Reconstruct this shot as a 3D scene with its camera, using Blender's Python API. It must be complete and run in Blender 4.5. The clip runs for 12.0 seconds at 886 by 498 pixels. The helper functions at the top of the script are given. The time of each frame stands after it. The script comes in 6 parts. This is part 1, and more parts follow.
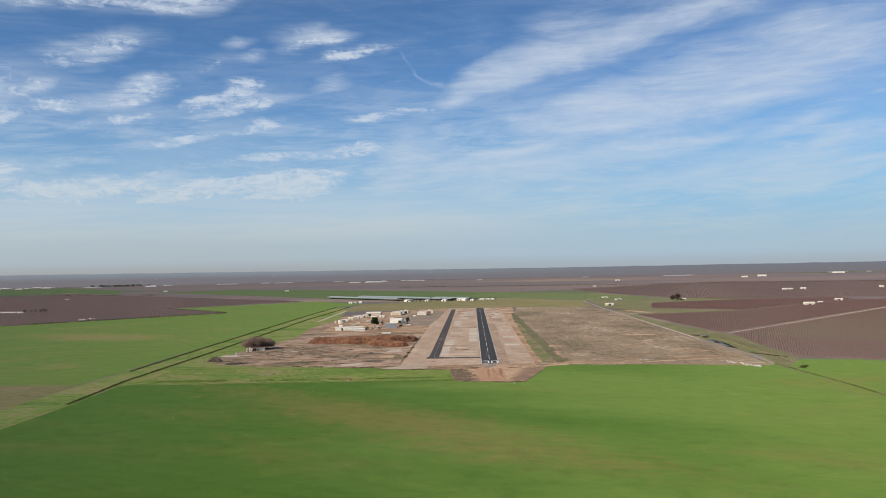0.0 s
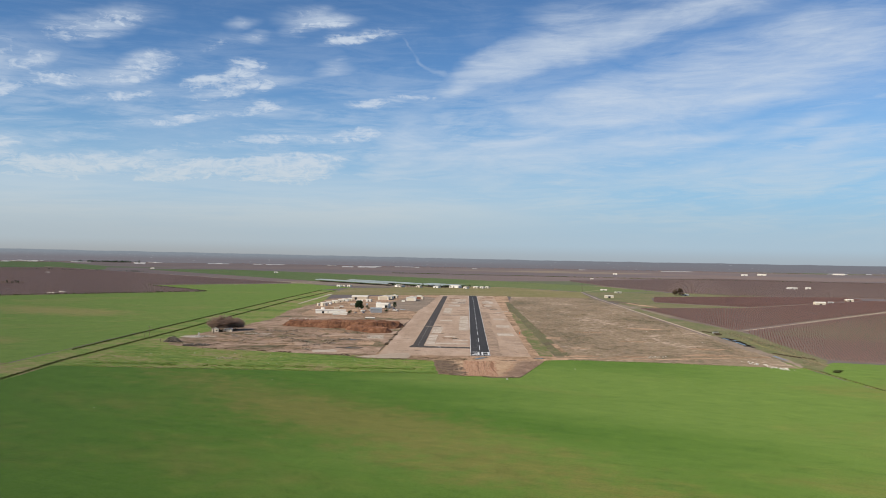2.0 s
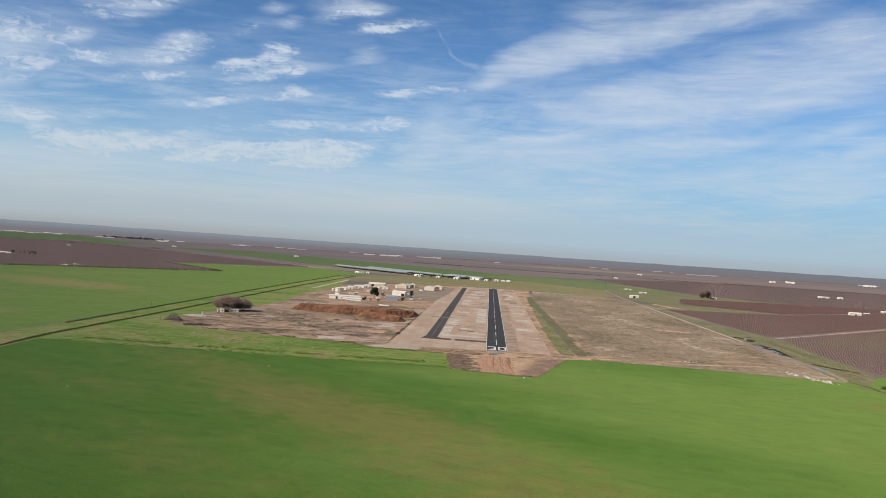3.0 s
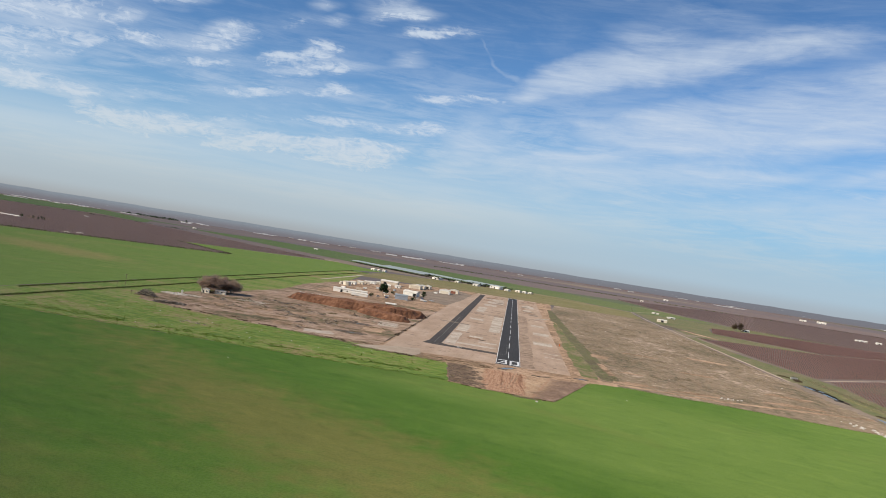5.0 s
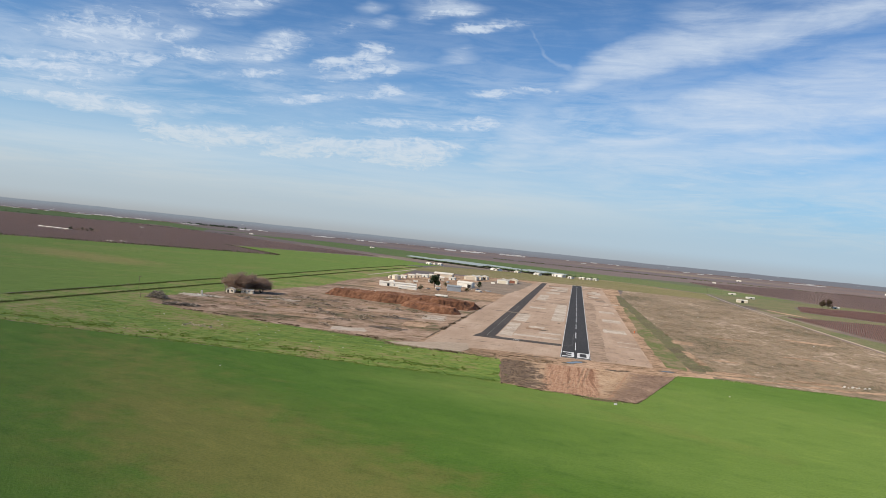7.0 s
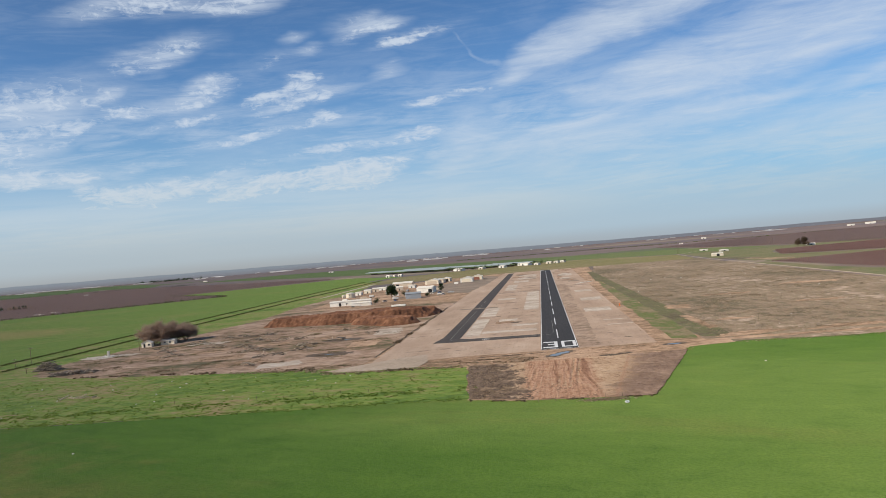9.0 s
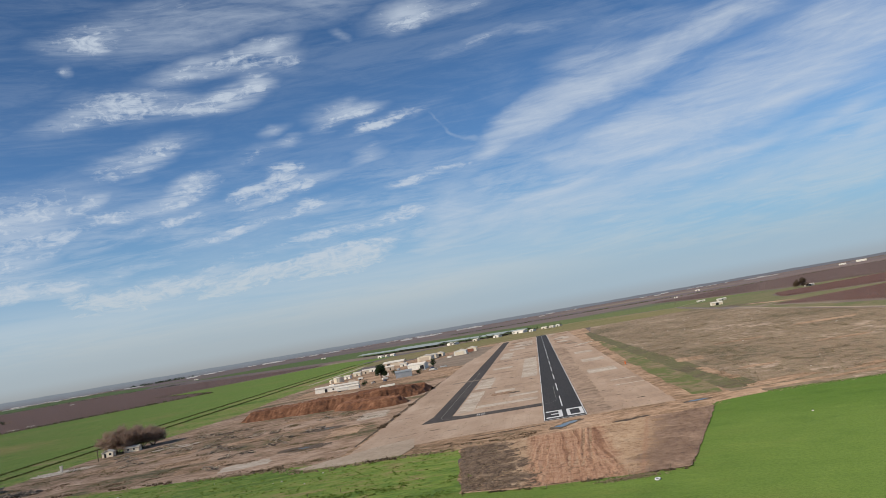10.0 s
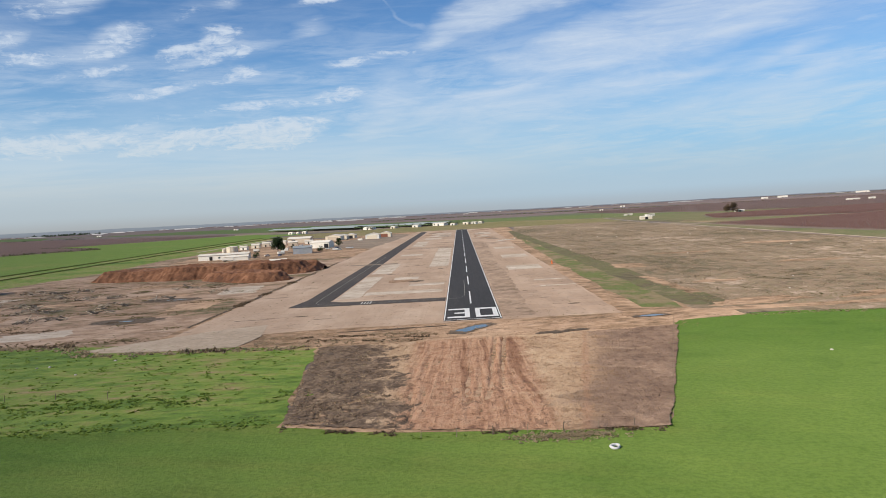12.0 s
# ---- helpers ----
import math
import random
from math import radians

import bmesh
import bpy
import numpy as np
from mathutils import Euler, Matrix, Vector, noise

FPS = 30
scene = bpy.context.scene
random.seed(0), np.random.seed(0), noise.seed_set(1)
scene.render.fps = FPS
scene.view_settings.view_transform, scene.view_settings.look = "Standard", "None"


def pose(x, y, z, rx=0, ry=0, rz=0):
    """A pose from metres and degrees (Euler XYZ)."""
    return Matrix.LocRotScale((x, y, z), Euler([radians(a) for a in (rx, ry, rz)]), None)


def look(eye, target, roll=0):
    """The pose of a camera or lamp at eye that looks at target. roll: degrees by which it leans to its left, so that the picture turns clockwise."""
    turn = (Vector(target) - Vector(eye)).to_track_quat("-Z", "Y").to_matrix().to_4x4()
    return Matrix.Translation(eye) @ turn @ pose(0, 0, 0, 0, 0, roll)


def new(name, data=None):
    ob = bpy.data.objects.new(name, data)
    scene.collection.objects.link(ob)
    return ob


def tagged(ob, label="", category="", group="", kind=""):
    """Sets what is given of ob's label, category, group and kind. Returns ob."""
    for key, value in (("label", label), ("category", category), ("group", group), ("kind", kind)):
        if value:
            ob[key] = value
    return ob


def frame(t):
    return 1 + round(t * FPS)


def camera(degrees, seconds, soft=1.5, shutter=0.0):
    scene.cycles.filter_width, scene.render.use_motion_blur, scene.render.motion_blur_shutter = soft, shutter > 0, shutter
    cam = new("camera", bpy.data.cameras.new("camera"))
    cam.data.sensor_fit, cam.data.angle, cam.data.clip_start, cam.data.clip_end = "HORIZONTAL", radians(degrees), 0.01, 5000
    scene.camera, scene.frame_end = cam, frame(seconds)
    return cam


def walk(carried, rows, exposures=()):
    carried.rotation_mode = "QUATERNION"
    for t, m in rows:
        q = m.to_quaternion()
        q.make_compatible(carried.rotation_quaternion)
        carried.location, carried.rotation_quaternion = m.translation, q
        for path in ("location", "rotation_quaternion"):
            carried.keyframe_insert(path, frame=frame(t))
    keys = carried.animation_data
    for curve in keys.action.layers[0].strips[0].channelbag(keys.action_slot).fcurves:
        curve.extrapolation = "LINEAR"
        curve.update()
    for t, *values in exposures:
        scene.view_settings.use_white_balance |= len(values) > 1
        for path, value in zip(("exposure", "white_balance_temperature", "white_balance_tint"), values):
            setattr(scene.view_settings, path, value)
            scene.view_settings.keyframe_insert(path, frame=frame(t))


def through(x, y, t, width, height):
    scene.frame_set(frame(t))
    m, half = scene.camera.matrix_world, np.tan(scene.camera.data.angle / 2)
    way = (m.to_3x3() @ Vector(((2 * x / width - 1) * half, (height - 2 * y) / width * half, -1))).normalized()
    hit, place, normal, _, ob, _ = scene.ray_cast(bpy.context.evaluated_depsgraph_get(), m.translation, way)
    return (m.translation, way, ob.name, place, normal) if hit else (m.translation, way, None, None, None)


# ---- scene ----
# The camera flies down the approach to the runway: seconds, place, turn.
cam = camera(57.4, 12.0, soft=0.5)
PATH = [
    (0.0, -13.66, -662.93, 80.43, 91.24, 1.17, 2.02),
    (0.5, -13.13, -643.61, 78.39, 91.19, 0.94, 1.81),
    (1.0, -12.44, -624.24, 76.33, 90.96, 0.18, 1.48),
    (1.5, -11.61, -604.85, 74.22, 90.75, -0.03, 1.54),
    (2.0, -10.64, -585.43, 72.09, 90.46, -0.95, 1.73),
    (2.5, -9.58, -565.98, 69.92, 90.26, -2.38, 2.57),
    (3.0, -8.47, -546.51, 67.74, 89.86, -3.65, 3.38),
    (4.8, -4.98, -476.33, 59.75, 90.35, -8.48, 4.65),
    (5.0, -4.71, -468.53, 58.87, 90.22, -8.83, 5.17),
    (5.5, -4.18, -449.03, 56.66, 89.81, -10.22, 7.10),
    (6.0, -3.86, -429.53, 54.46, 89.34, -10.48, 9.06),
    (6.5, -3.72, -410.05, 52.27, 89.17, -8.89, 9.91),
    (7.0, -3.73, -390.58, 50.09, 89.38, -5.58, 9.50),
    (7.5, -3.83, -371.14, 47.92, 90.02, -1.91, 8.29),
    (7.7, -3.89, -363.36, 47.05, 90.34, -1.04, 7.86),
    (9.3, -4.15, -301.36, 40.04, 90.22, 7.18, 7.30),
    (9.5, -4.11, -293.64, 39.14, 92.34, 8.48, 7.60),
    (10.0, -3.94, -274.35, 36.87, 95.46, 9.97, 6.47),
    (10.4, -3.70, -258.96, 35.02, 95.42, 9.74, 2.43),
    (10.5, -3.63, -255.12, 34.56, 95.36, 9.04, 1.52),
    (11.0, -3.19, -235.94, 32.21, 93.98, 6.26, 0.89),
    (11.2, -2.98, -228.28, 31.26, 92.39, 5.77, 1.16),
    (11.5, -2.63, -216.81, 29.82, 89.60, 4.19, 1.25),
    (12.0, -1.94, -197.74, 27.40, 87.24, 3.17, 1.13),
]
walk(cam, [(t, pose(x, y, z, rx, ry, rz)) for t, x, y, z, rx, ry, rz in PATH],
     [(0, -0.1), (3, -0.07), (5, -0.04), (6.5, 0.04), (7.5, 0.0), (9.5, -0.14), (10.0, -0.22), (10.5, -0.22), (11.0, -0.27), (11.5, -0.12), (12, 0.02)])

# ---- node helpers ----


def link(nt, a, b):
    nt.links.new(a, b)


def put(nt, socket, value):
    if hasattr(value, "is_output"):
        nt.links.new(value, socket)
    elif isinstance(value, (tuple, list)) and len(value) == 3 and socket.type == "RGBA":
        socket.default_value = (*value, 1)
    else:
        socket.default_value = value


def calc(nt, op, a, b=0.0, c=0.0, clamp=False):
    n = nt.nodes.new("ShaderNodeMath")
    n.operation, n.use_clamp = op, clamp
    for s, v in zip(n.inputs, (a, b, c)):
        put(nt, s, v)
    return n.outputs[0]


def blend(nt, fac, a, b, mode="MIX"):
    n = nt.nodes.new("ShaderNodeMix")
    n.data_type, n.blend_type = "RGBA", mode
    put(nt, n.inputs[0], fac), put(nt, n.inputs[6], a), put(nt, n.inputs[7], b)
    return n.outputs[2]


def span(nt, v, lo, hi, to_lo=0.0, to_hi=1.0, smooth=True):
    n = nt.nodes.new("ShaderNodeMapRange")
    n.interpolation_type = "SMOOTHSTEP" if smooth else "LINEAR"
    for s, x in zip(n.inputs, (v, lo, hi, to_lo, to_hi)):
        put(nt, s, x)
    return n.outputs[0]


def ramp(nt, fac, stops, mode="LINEAR"):
    n = nt.nodes.new("ShaderNodeValToRGB")
    n.color_ramp.interpolation = mode
    el = n.color_ramp.elements
    while len(el) < len(stops):
        el.new(0.5)
    for e, (p, col) in zip(el, stops):
        e.position, e.color = p, (*col, 1)
    put(nt, n.inputs[0], fac)
    return n.outputs[0]


def mapped(nt, vec, loc=(0, 0, 0), rot=(0, 0, 0), scale=(1, 1, 1), kind="POINT"):
    n = nt.nodes.new("ShaderNodeMapping")
    n.vector_type = kind
    put(nt, n.inputs[0], vec)
    n.inputs[1].default_value, n.inputs[2].default_value, n.inputs[3].default_value = loc, rot, scale
    return n.outputs[0]


def grain(nt, vec, scale, detail=4.0, rough=0.6, warp=0.0):
    n = nt.nodes.new("ShaderNodeTexNoise")
    put(nt, n.inputs["Vector"], vec)
    n.inputs["Scale"].default_value, n.inputs["Detail"].default_value = scale, detail
    n.inputs["Roughness"].default_value, n.inputs["Distortion"].default_value = rough, warp
    return n.outputs["Fac"]


# ---- sky: blue with cirrus, a brown haze over the far land ----
SUN_AZIMUTH, SUN_HEIGHT = radians(-127), radians(33)     # clockwise from the runway's far end

world = bpy.data.worlds.new("sky")
scene.world = world
world.use_nodes = True
wt = world.node_tree
wt.nodes.clear()
sky = wt.nodes.new("ShaderNodeTexSky")
sky.sky_type, sky.sun_disc = "NISHITA", False
sky.sun_elevation, sky.sun_rotation = SUN_HEIGHT, SUN_AZIMUTH
sky.air_density, sky.dust_density, sky.ozone_density = 1.0, 0.6, 2.0
way = wt.nodes.new("ShaderNodeTexCoord").outputs["Generated"]
xyz = wt.nodes.new("ShaderNodeSeparateXYZ")
link(wt, way, xyz.inputs[0])
azimuth = calc(wt, "MULTIPLY", calc(wt, "ARCTAN2", xyz.outputs[0], xyz.outputs[1]), 57.2958)
height = calc(wt, "MULTIPLY", calc(wt, "ARCSINE", xyz.outputs[2]), 57.2958)
flat = wt.nodes.new("ShaderNodeCombineXYZ")
link(wt, azimuth, flat.inputs[0]), link(wt, height, flat.inputs[1])
dome = flat.outputs[0]

# cirrus streaks: azimuth, height, half length, half width, slope, density (degrees)
LOCKS_LEFT = [
    (-32.4, 11.9, 2.8, 0.9, 6, 0.75), (-28.7, 11.8, 1.2, 0.34, 22, 0.8), (-33.0, 10.9, 2.6, 0.5, 3, 0.6), (-32.8, 9.7, 2.6, 0.5, 9, 0.7), (-30.3, 9.7, 1.5, 0.3, 16, 0.5),
    (-26.9, 14.1, 1.5, 0.57, 12, 0.6), (-24.8, 14.2, 1.7, 0.53, 23, 0.7), (-23.5, 15.1, 1.9, 0.46, 10, 0.5), (-27.1, 10.9, 1.4, 0.42, 7, 0.8), (-22.7, 11.7, 2.1, 0.53, 12, 0.85),
    (-21.8, 12.5, 1.3, 0.53, 15, 0.75), (-23.3, 10.1, 2.9, 0.3, 11, 0.7), (-24.7, 10.8, 2.2, 0.3, 8, 0.4), (-18.3, 11.4, 1.4, 0.3, 13, 0.85), (-15.9, 12.1, 1.3, 0.46, 18, 0.9),
    (-15.8, 12.8, 0.9, 0.38, -7, 0.6)]
LOCKS_MIDDLE = [
    (-14.8, 11.6, 2.1, 0.3, 7, 0.9), (-17.5, 10.6, 2.2, 0.34, 10, 0.8), (-14.2, 9.9, 1.7, 0.3, 11, 0.7), (-14.2, 10.1, 0.8, 0.23, -10, 0.5), (-19.5, 8.9, 2.9, 0.23, 10, 0.75),
    (-21.4, 8.5, 3.4, 0.27, 8, 0.5), (-16.0, 15.4, 0.8, 0.23, 12, 0.5), (-17.4, 13.9, 1.5, 0.46, 13, 0.45), (-14.9, 14.5, 0.7, 0.3, 5, 0.6), (-11.9, 15.4, 1.5, 0.46, 29, 0.4),
    (-10.9, 16.0, 1.9, 0.53, -1, 0.6), (-9.8, 15.8, 1.2, 0.3, 10, 0.7), (-7.7, 14.9, 2.8, 0.3, 10, 0.7), (-8.4, 14.8, 1.4, 0.19, 9, 0.8), (-9.6, 12.5, 1.2, 0.3, 10, 0.5),
    (-9.7, 13.2, 0.8, 0.3, 11, 0.4)]
LOCKS_LOW = [
    (-27.1, 7.2, 0.7, 0.43, 13, 0.45), (-30.6, 6.4, 0.9, 0.49, 6, 0.68), (-12.5, 7.9, 6.2, 0.39, 6, 0.62), (-7.9, 8.3, 1.6, 0.43, 8, 0.85), (-24.4, 5.8, 4.3, 0.55, 9, 0.91),
    (-29.1, 5.6, 2.4, 0.39, 5, 0.62), (-21.0, 5.4, 4.0, 0.55, 7, 0.8), (-20.4, 5.0, 1.8, 0.43, 7, 0.74), (-13.6, 6.2, 4.3, 0.55, 7, 0.95), (-13.6, 5.6, 3.5, 0.55, 8, 0.95),
    (-11.5, 5.2, 1.8, 0.43, 5, 0.74), (-28.2, 4.9, 3.3, 0.43, 7, 0.62), (-5.6, 10.7, 3.2, 0.28, 6, 0.74)]
LOCKS_HIGH = [
    (-27.4, 22.0, 2.4, 0.76, 4, 0.7), (-22.5, 23.7, 3.8, 0.61, 9, 0.45), (-16.0, 23.3, 2.9, 1.14, -7, 0.3), (-15.0, 21.0, 1.3, 0.34, 12, 0.8), (-16.6, 20.9, 1.2, 0.27, 9, 0.6),
    (-20.9, 19.9, 2.4, 0.53, 12, 0.7), (-17.1, 20.1, 2.7, 0.46, 3, 0.6), (-14.4, 19.7, 1.2, 0.53, -14, 0.4), (-27.0, 17.5, 3.4, 0.49, 12, 0.8), (-26.0, 17.8, 2.6, 0.76, -3, 0.6),
    (-21.4, 17.6, 2.4, 0.53, -2, 0.6), (-18.2, 18.0, 2.1, 0.61, 16, 0.75), (-16.6, 18.6, 0.8, 0.53, 8, 0.6), (-5.3, 21.8, 2.0, 0.76, 9, 0.75), (-5.2, 21.2, 1.3, 0.38, 9, 0.6),
    (-1.1, 21.6, 1.9, 0.38, 5, 0.5)]
LOCKS_TOP = [
    (-0.8, 19.2, 2.8, 0.3, 6, 0.45), (-10.1, 21.0, 0.5, 0.23, -17, 0.4), (-29.0, 20.2, 0.3, 0.23, 13, 0.6), (-75, 14, 20, 4, 6, 0.6), (-110, 25, 25, 5, 10, 0.6)]
LOCKS_SOUTH = [
    (-37.4, 8.6, 2.4, 0.84, 5, 0.7), (-35.2, 8.2, 2.7, 0.53, -2, 0.6), (-33.1, 8.5, 1.9, 0.3, 12, 0.5), (-36.3, 6.8, 3.2, 0.61, 2, 0.7), (-32.0, 6.6, 2.8, 0.53, 4, 0.65),
    (-34.5, 6.5, 3.2, 0.3, 1, 0.5), (-35.3, 10.8, 1.7, 0.76, -1, 0.5), (-38.6, 10.1, 1.4, 0.53, 14, 0.4), (-36.0, 3.8, 3.2, 0.38, 5, 0.3)]
VEIL_UPPER = [
    (-6.0, 5.7, 1.1, 0.38, 24, 0.5), (-5.2, 6.0, 3.0, 0.68, 6, 0.4), (-4.3, 8.6, 2.0, 0.84, 8, 0.6), (-3.9, 7.5, 1.7, 0.46, -1, 0.5), (-0.4, 12.2, 2.3, 0.53, 32, 0.7),
    (3.1, 13.4, 2.9, 0.76, 16, 0.75), (7.3, 14.6, 3.5, 0.91, 12, 0.75), (12.6, 15.7, 3.4, 0.61, 15, 0.7), (16.5, 16.6, 3.6, 0.53, 8, 0.7), (6.9, 16.1, 2.7, 0.99, 7, 0.4),
    (3.2, 10.2, 1.6, 0.23, -4, 0.5), (8.6, 10.2, 4.6, 0.68, 5, 0.75), (8.4, 11.4, 2.9, 0.53, 8, 0.6), (14.6, 11.9, 4.0, 0.99, 4, 0.7), (20.3, 12.8, 5.4, 0.99, -6, 0.7),
    (23.3, 14.0, 2.5, 0.91, -12, 0.7)]
VEIL_LOWER = [
    (16.8, 10.6, 3.6, 0.61, 9, 0.6), (20.8, 11.4, 2.2, 0.61, 7, 0.55), (10.6, 9.5, 4.5, 0.38, 0, 0.6), (4.1, 8.0, 3.2, 0.23, 8, 0.65), (0.8, 7.3, 3.4, 0.61, 5, 0.55),
    (4.1, 6.6, 5.5, 0.84, 3, 0.5), (9.9, 7.8, 3.4, 0.46, 7, 0.5), (13.8, 8.0, 3.1, 0.61, 7, 0.5), (17.4, 8.4, 3.0, 0.23, 12, 0.4), (21.7, 8.7, 2.1, 0.3, 16, 0.55),
    (24.5, 8.0, 1.4, 0.34, 16, 0.6), (21.1, 7.0, 4.8, 0.3, 2, 0.4), (18.8, 5.6, 7.2, 0.27, 4, 0.5), (16.5, 6.1, 5.7, 0.27, 4, 0.45), (1.8, 5.0, 4.0, 0.76, 5, 0.4),
    (6.4, 4.3, 5.3, 0.53, 5, 0.3)]
VEIL_TOP = [
    (3.4, 19.3, 2.7, 0.27, -5, 0.4), (12.2, 17.8, 3.5, 0.46, -9, 0.3), (24.6, 14.4, 4.0, 0.99, -4, 0.6), (-22, 22.6, 5, 1.1, 7, 0.5), (-12, 23.4, 4, 1.0, 2, 0.4), (-20, 8, 6, 0.9, 9, 0.3), (-30, 12, 4, 1.2, 6, 0.35), (-15, 12, 4, 0.8, 10, 0.2), (60, 12, 22, 5, 8, 0.6), (120, 20, 30, 6, -10, 0.6)]
CONTRAIL = [(-4.4, 14.5, 0.75, 0.06, -48, 0.2), (-3.4, 13.5, 0.6, 0.07, -40, 0.25), (-2.3, 12.8, 1.0, 0.1, -24, 0.3), (-1.2, 12.2, 0.7, 0.08, -35, 0.2)]


def cover(streaks, vec, lengthen, widen, clear=1.0):
    """How much blue still shows through soft ellipses, laid over one another."""
    for az, el, length, wide, slope, dense in streaks:
        centre = wt.nodes.new("ShaderNodeCombineXYZ")
        for s, v in zip(centre.inputs, (az, el, clear)):
            put(wt, s, v)
        lie = wt.nodes.new("ShaderNodeMapping")
        lie.vector_type = "TEXTURE"
        link(wt, vec, lie.inputs[0]), link(wt, centre.outputs[0], lie.inputs[1])
        lie.inputs[2].default_value, lie.inputs[3].default_value = (0, 0, radians(slope)), (length * lengthen + 0.1, wide * widen + 0.08, 1000)
        n = wt.nodes.new("ShaderNodeVectorMath")
        n.operation = "LENGTH"
        link(wt, lie.outputs[0], n.inputs[0])
        clear = calc(wt, "MULTIPLY", clear, span(wt, n.outputs["Value"], 1.0, 0.0, 1.0, 1.0 - dense))
    return clear


def streaky(slope, stretch, coarse, fine, warp, seed):
    """Combed cirrus fibres: two noises drawn out along a slope."""
    lie = mapped(wt, dome, (seed, seed * 0.7, seed), (0, 0, radians(-slope)), (1 / stretch, 1, 1))
    a = grain(wt, lie, coarse, 5, 0.62, warp)
    b = grain(wt, mapped(wt, lie, scale=(0.6, 1, 1)), fine, 6, 0.68, warp * 0.6)
    return calc(wt, "SUBTRACT", calc(wt, "ADD", calc(wt, "MULTIPLY", a, 0.55), calc(wt, "MULTIPLY", b, 0.45)), 0.5)


bend = wt.nodes.new("ShaderNodeTexNoise")
link(wt, mapped(wt, dome, scale=(0.45, 1.0, 1)), bend.inputs["Vector"])
bend.inputs["Scale"].default_value, bend.inputs["Detail"].default_value = 0.9, 5
off = wt.nodes.new("ShaderNodeVectorMath")
off.operation = "MULTIPLY_ADD"
link(wt, bend.outputs["Color"], off.inputs[0])
off.inputs[1].default_value = (1.7, 0.9, 0)
off.inputs[2].default_value = (-0.85, -0.45, 0)
bent = wt.nodes.new("ShaderNodeVectorMath")
link(wt, dome, bent.inputs[0]), link(wt, off.outputs[0], bent.inputs[1])
vec = bent.outputs[0]
clear = 1.0
for streaks in (VEIL_UPPER, VEIL_LOWER, VEIL_TOP):
    clear = cover(streaks, vec, 2.2, 2.8, clear)
bands = calc(wt, "SUBTRACT", 1.0, clear)
combed = calc(wt, "MULTIPLY", streaky(13, 4.5, 0.45, 1.5, 1.4, 3.0), span(wt, bands, 0.0, 0.6, 0.6, 2.0))
veil = span(wt, calc(wt, "ADD", bands, combed), 0.06, 1.06, smooth=False)
clear = 1.0
for streaks in (LOCKS_LEFT, LOCKS_MIDDLE, LOCKS_LOW, LOCKS_HIGH, LOCKS_TOP, LOCKS_SOUTH):
    clear = cover(streaks, vec, 2.1, 2.15, clear)
locks = calc(wt, "SUBTRACT", 1.0, clear)
cotton = calc(wt, "MULTIPLY_ADD", grain(wt, mapped(wt, dome, (5, 3, 2), scale=(0.55, 1, 1)), 1.7, 6, 0.6, 1.2), 0.75, -0.375)
curl = calc(wt, "MULTIPLY_ADD", streaky(14, 4.2, 0.6, 1.7, 2.2, 9.0), 1.4, cotton)
curled = calc(wt, "MULTIPLY", curl, span(wt, locks, 0.0, 0.7, 0.5, 1.9))
fleece = span(wt, calc(wt, "ADD", locks, curled), 0.12, 1.2)
skirt = calc(wt, "MULTIPLY", span(wt, locks, 0.0, 0.8, smooth=False), span(wt, streaky(10, 5.5, 0.45, 1.8, 1.2, 14.0), -0.14, 0.14, 0.1, 0.95))
fleece = calc(wt, "MAXIMUM", fleece, calc(wt, "MULTIPLY", skirt, 0.9))
trail = calc(wt, "SUBTRACT", 1.0, cover(CONTRAIL, vec, 1.3, 2.0))
thin = span(wt, calc(wt, "ADD", streaky(11, 5.0, 0.3, 1.4, 1.4, 21.0), 0.5), 0.40, 0.66, 0.0, 0.62)
cloud = calc(wt, "MAXIMUM", calc(wt, "MULTIPLY", veil, 0.9), calc(wt, "MAXIMUM", fleece, calc(wt, "MULTIPLY", thin, span(wt, height, 15.0, 7.0, 0.22, 1.0))))
cloud = calc(wt, "MAXIMUM", cloud, trail)
low = calc(wt, "MULTIPLY", calc(wt, "MULTIPLY", span(wt, height, 7.5, 2.6), span(wt, azimuth, 20.0, -8.0)), span(wt, streaky(5, 8.0, 0.35, 1.0, 0.6, 33.0), -0.18, 0.12, 0.45, 0.95))
cloud = calc(wt, "MULTIPLY", calc(wt, "MAXIMUM", cloud, low), span(wt, height, 0.2, 3.0))
air = blend(wt, 1.0, sky.outputs[0], (0.57, 0.85, 1.17), "MULTIPLY")
air = blend(wt, span(wt, height, 9.0, 26.0), air, blend(wt, 1.0, air, (0.75, 0.79, 0.79), "MULTIPLY"))
air = blend(wt, span(wt, height, 14, -1.0, 0.0, 0.9), air, (3.35, 5.6, 7.8))
air = blend(wt, calc(wt, "MULTIPLY", cloud, 0.92), air, blend(wt, span(wt, height, 9.0, 2.5), (6.3, 7.15, 8.3), (6.0, 6.8, 7.2)))
air = blend(wt, span(wt, height, 4.6, 0.2, 0.0, 0.8), air, blend(wt, span(wt, azimuth, -25.0, 18.0), (4.8, 5.15, 5.2), (4.5, 5.6, 6.4)))
air = blend(wt, span(wt, height, 0.9, -0.2, 0.0, 0.6), air, blend(wt, span(wt, azimuth, -25.0, 18.0), (3.5, 3.5, 3.5), (3.8, 4.1, 4.4)))
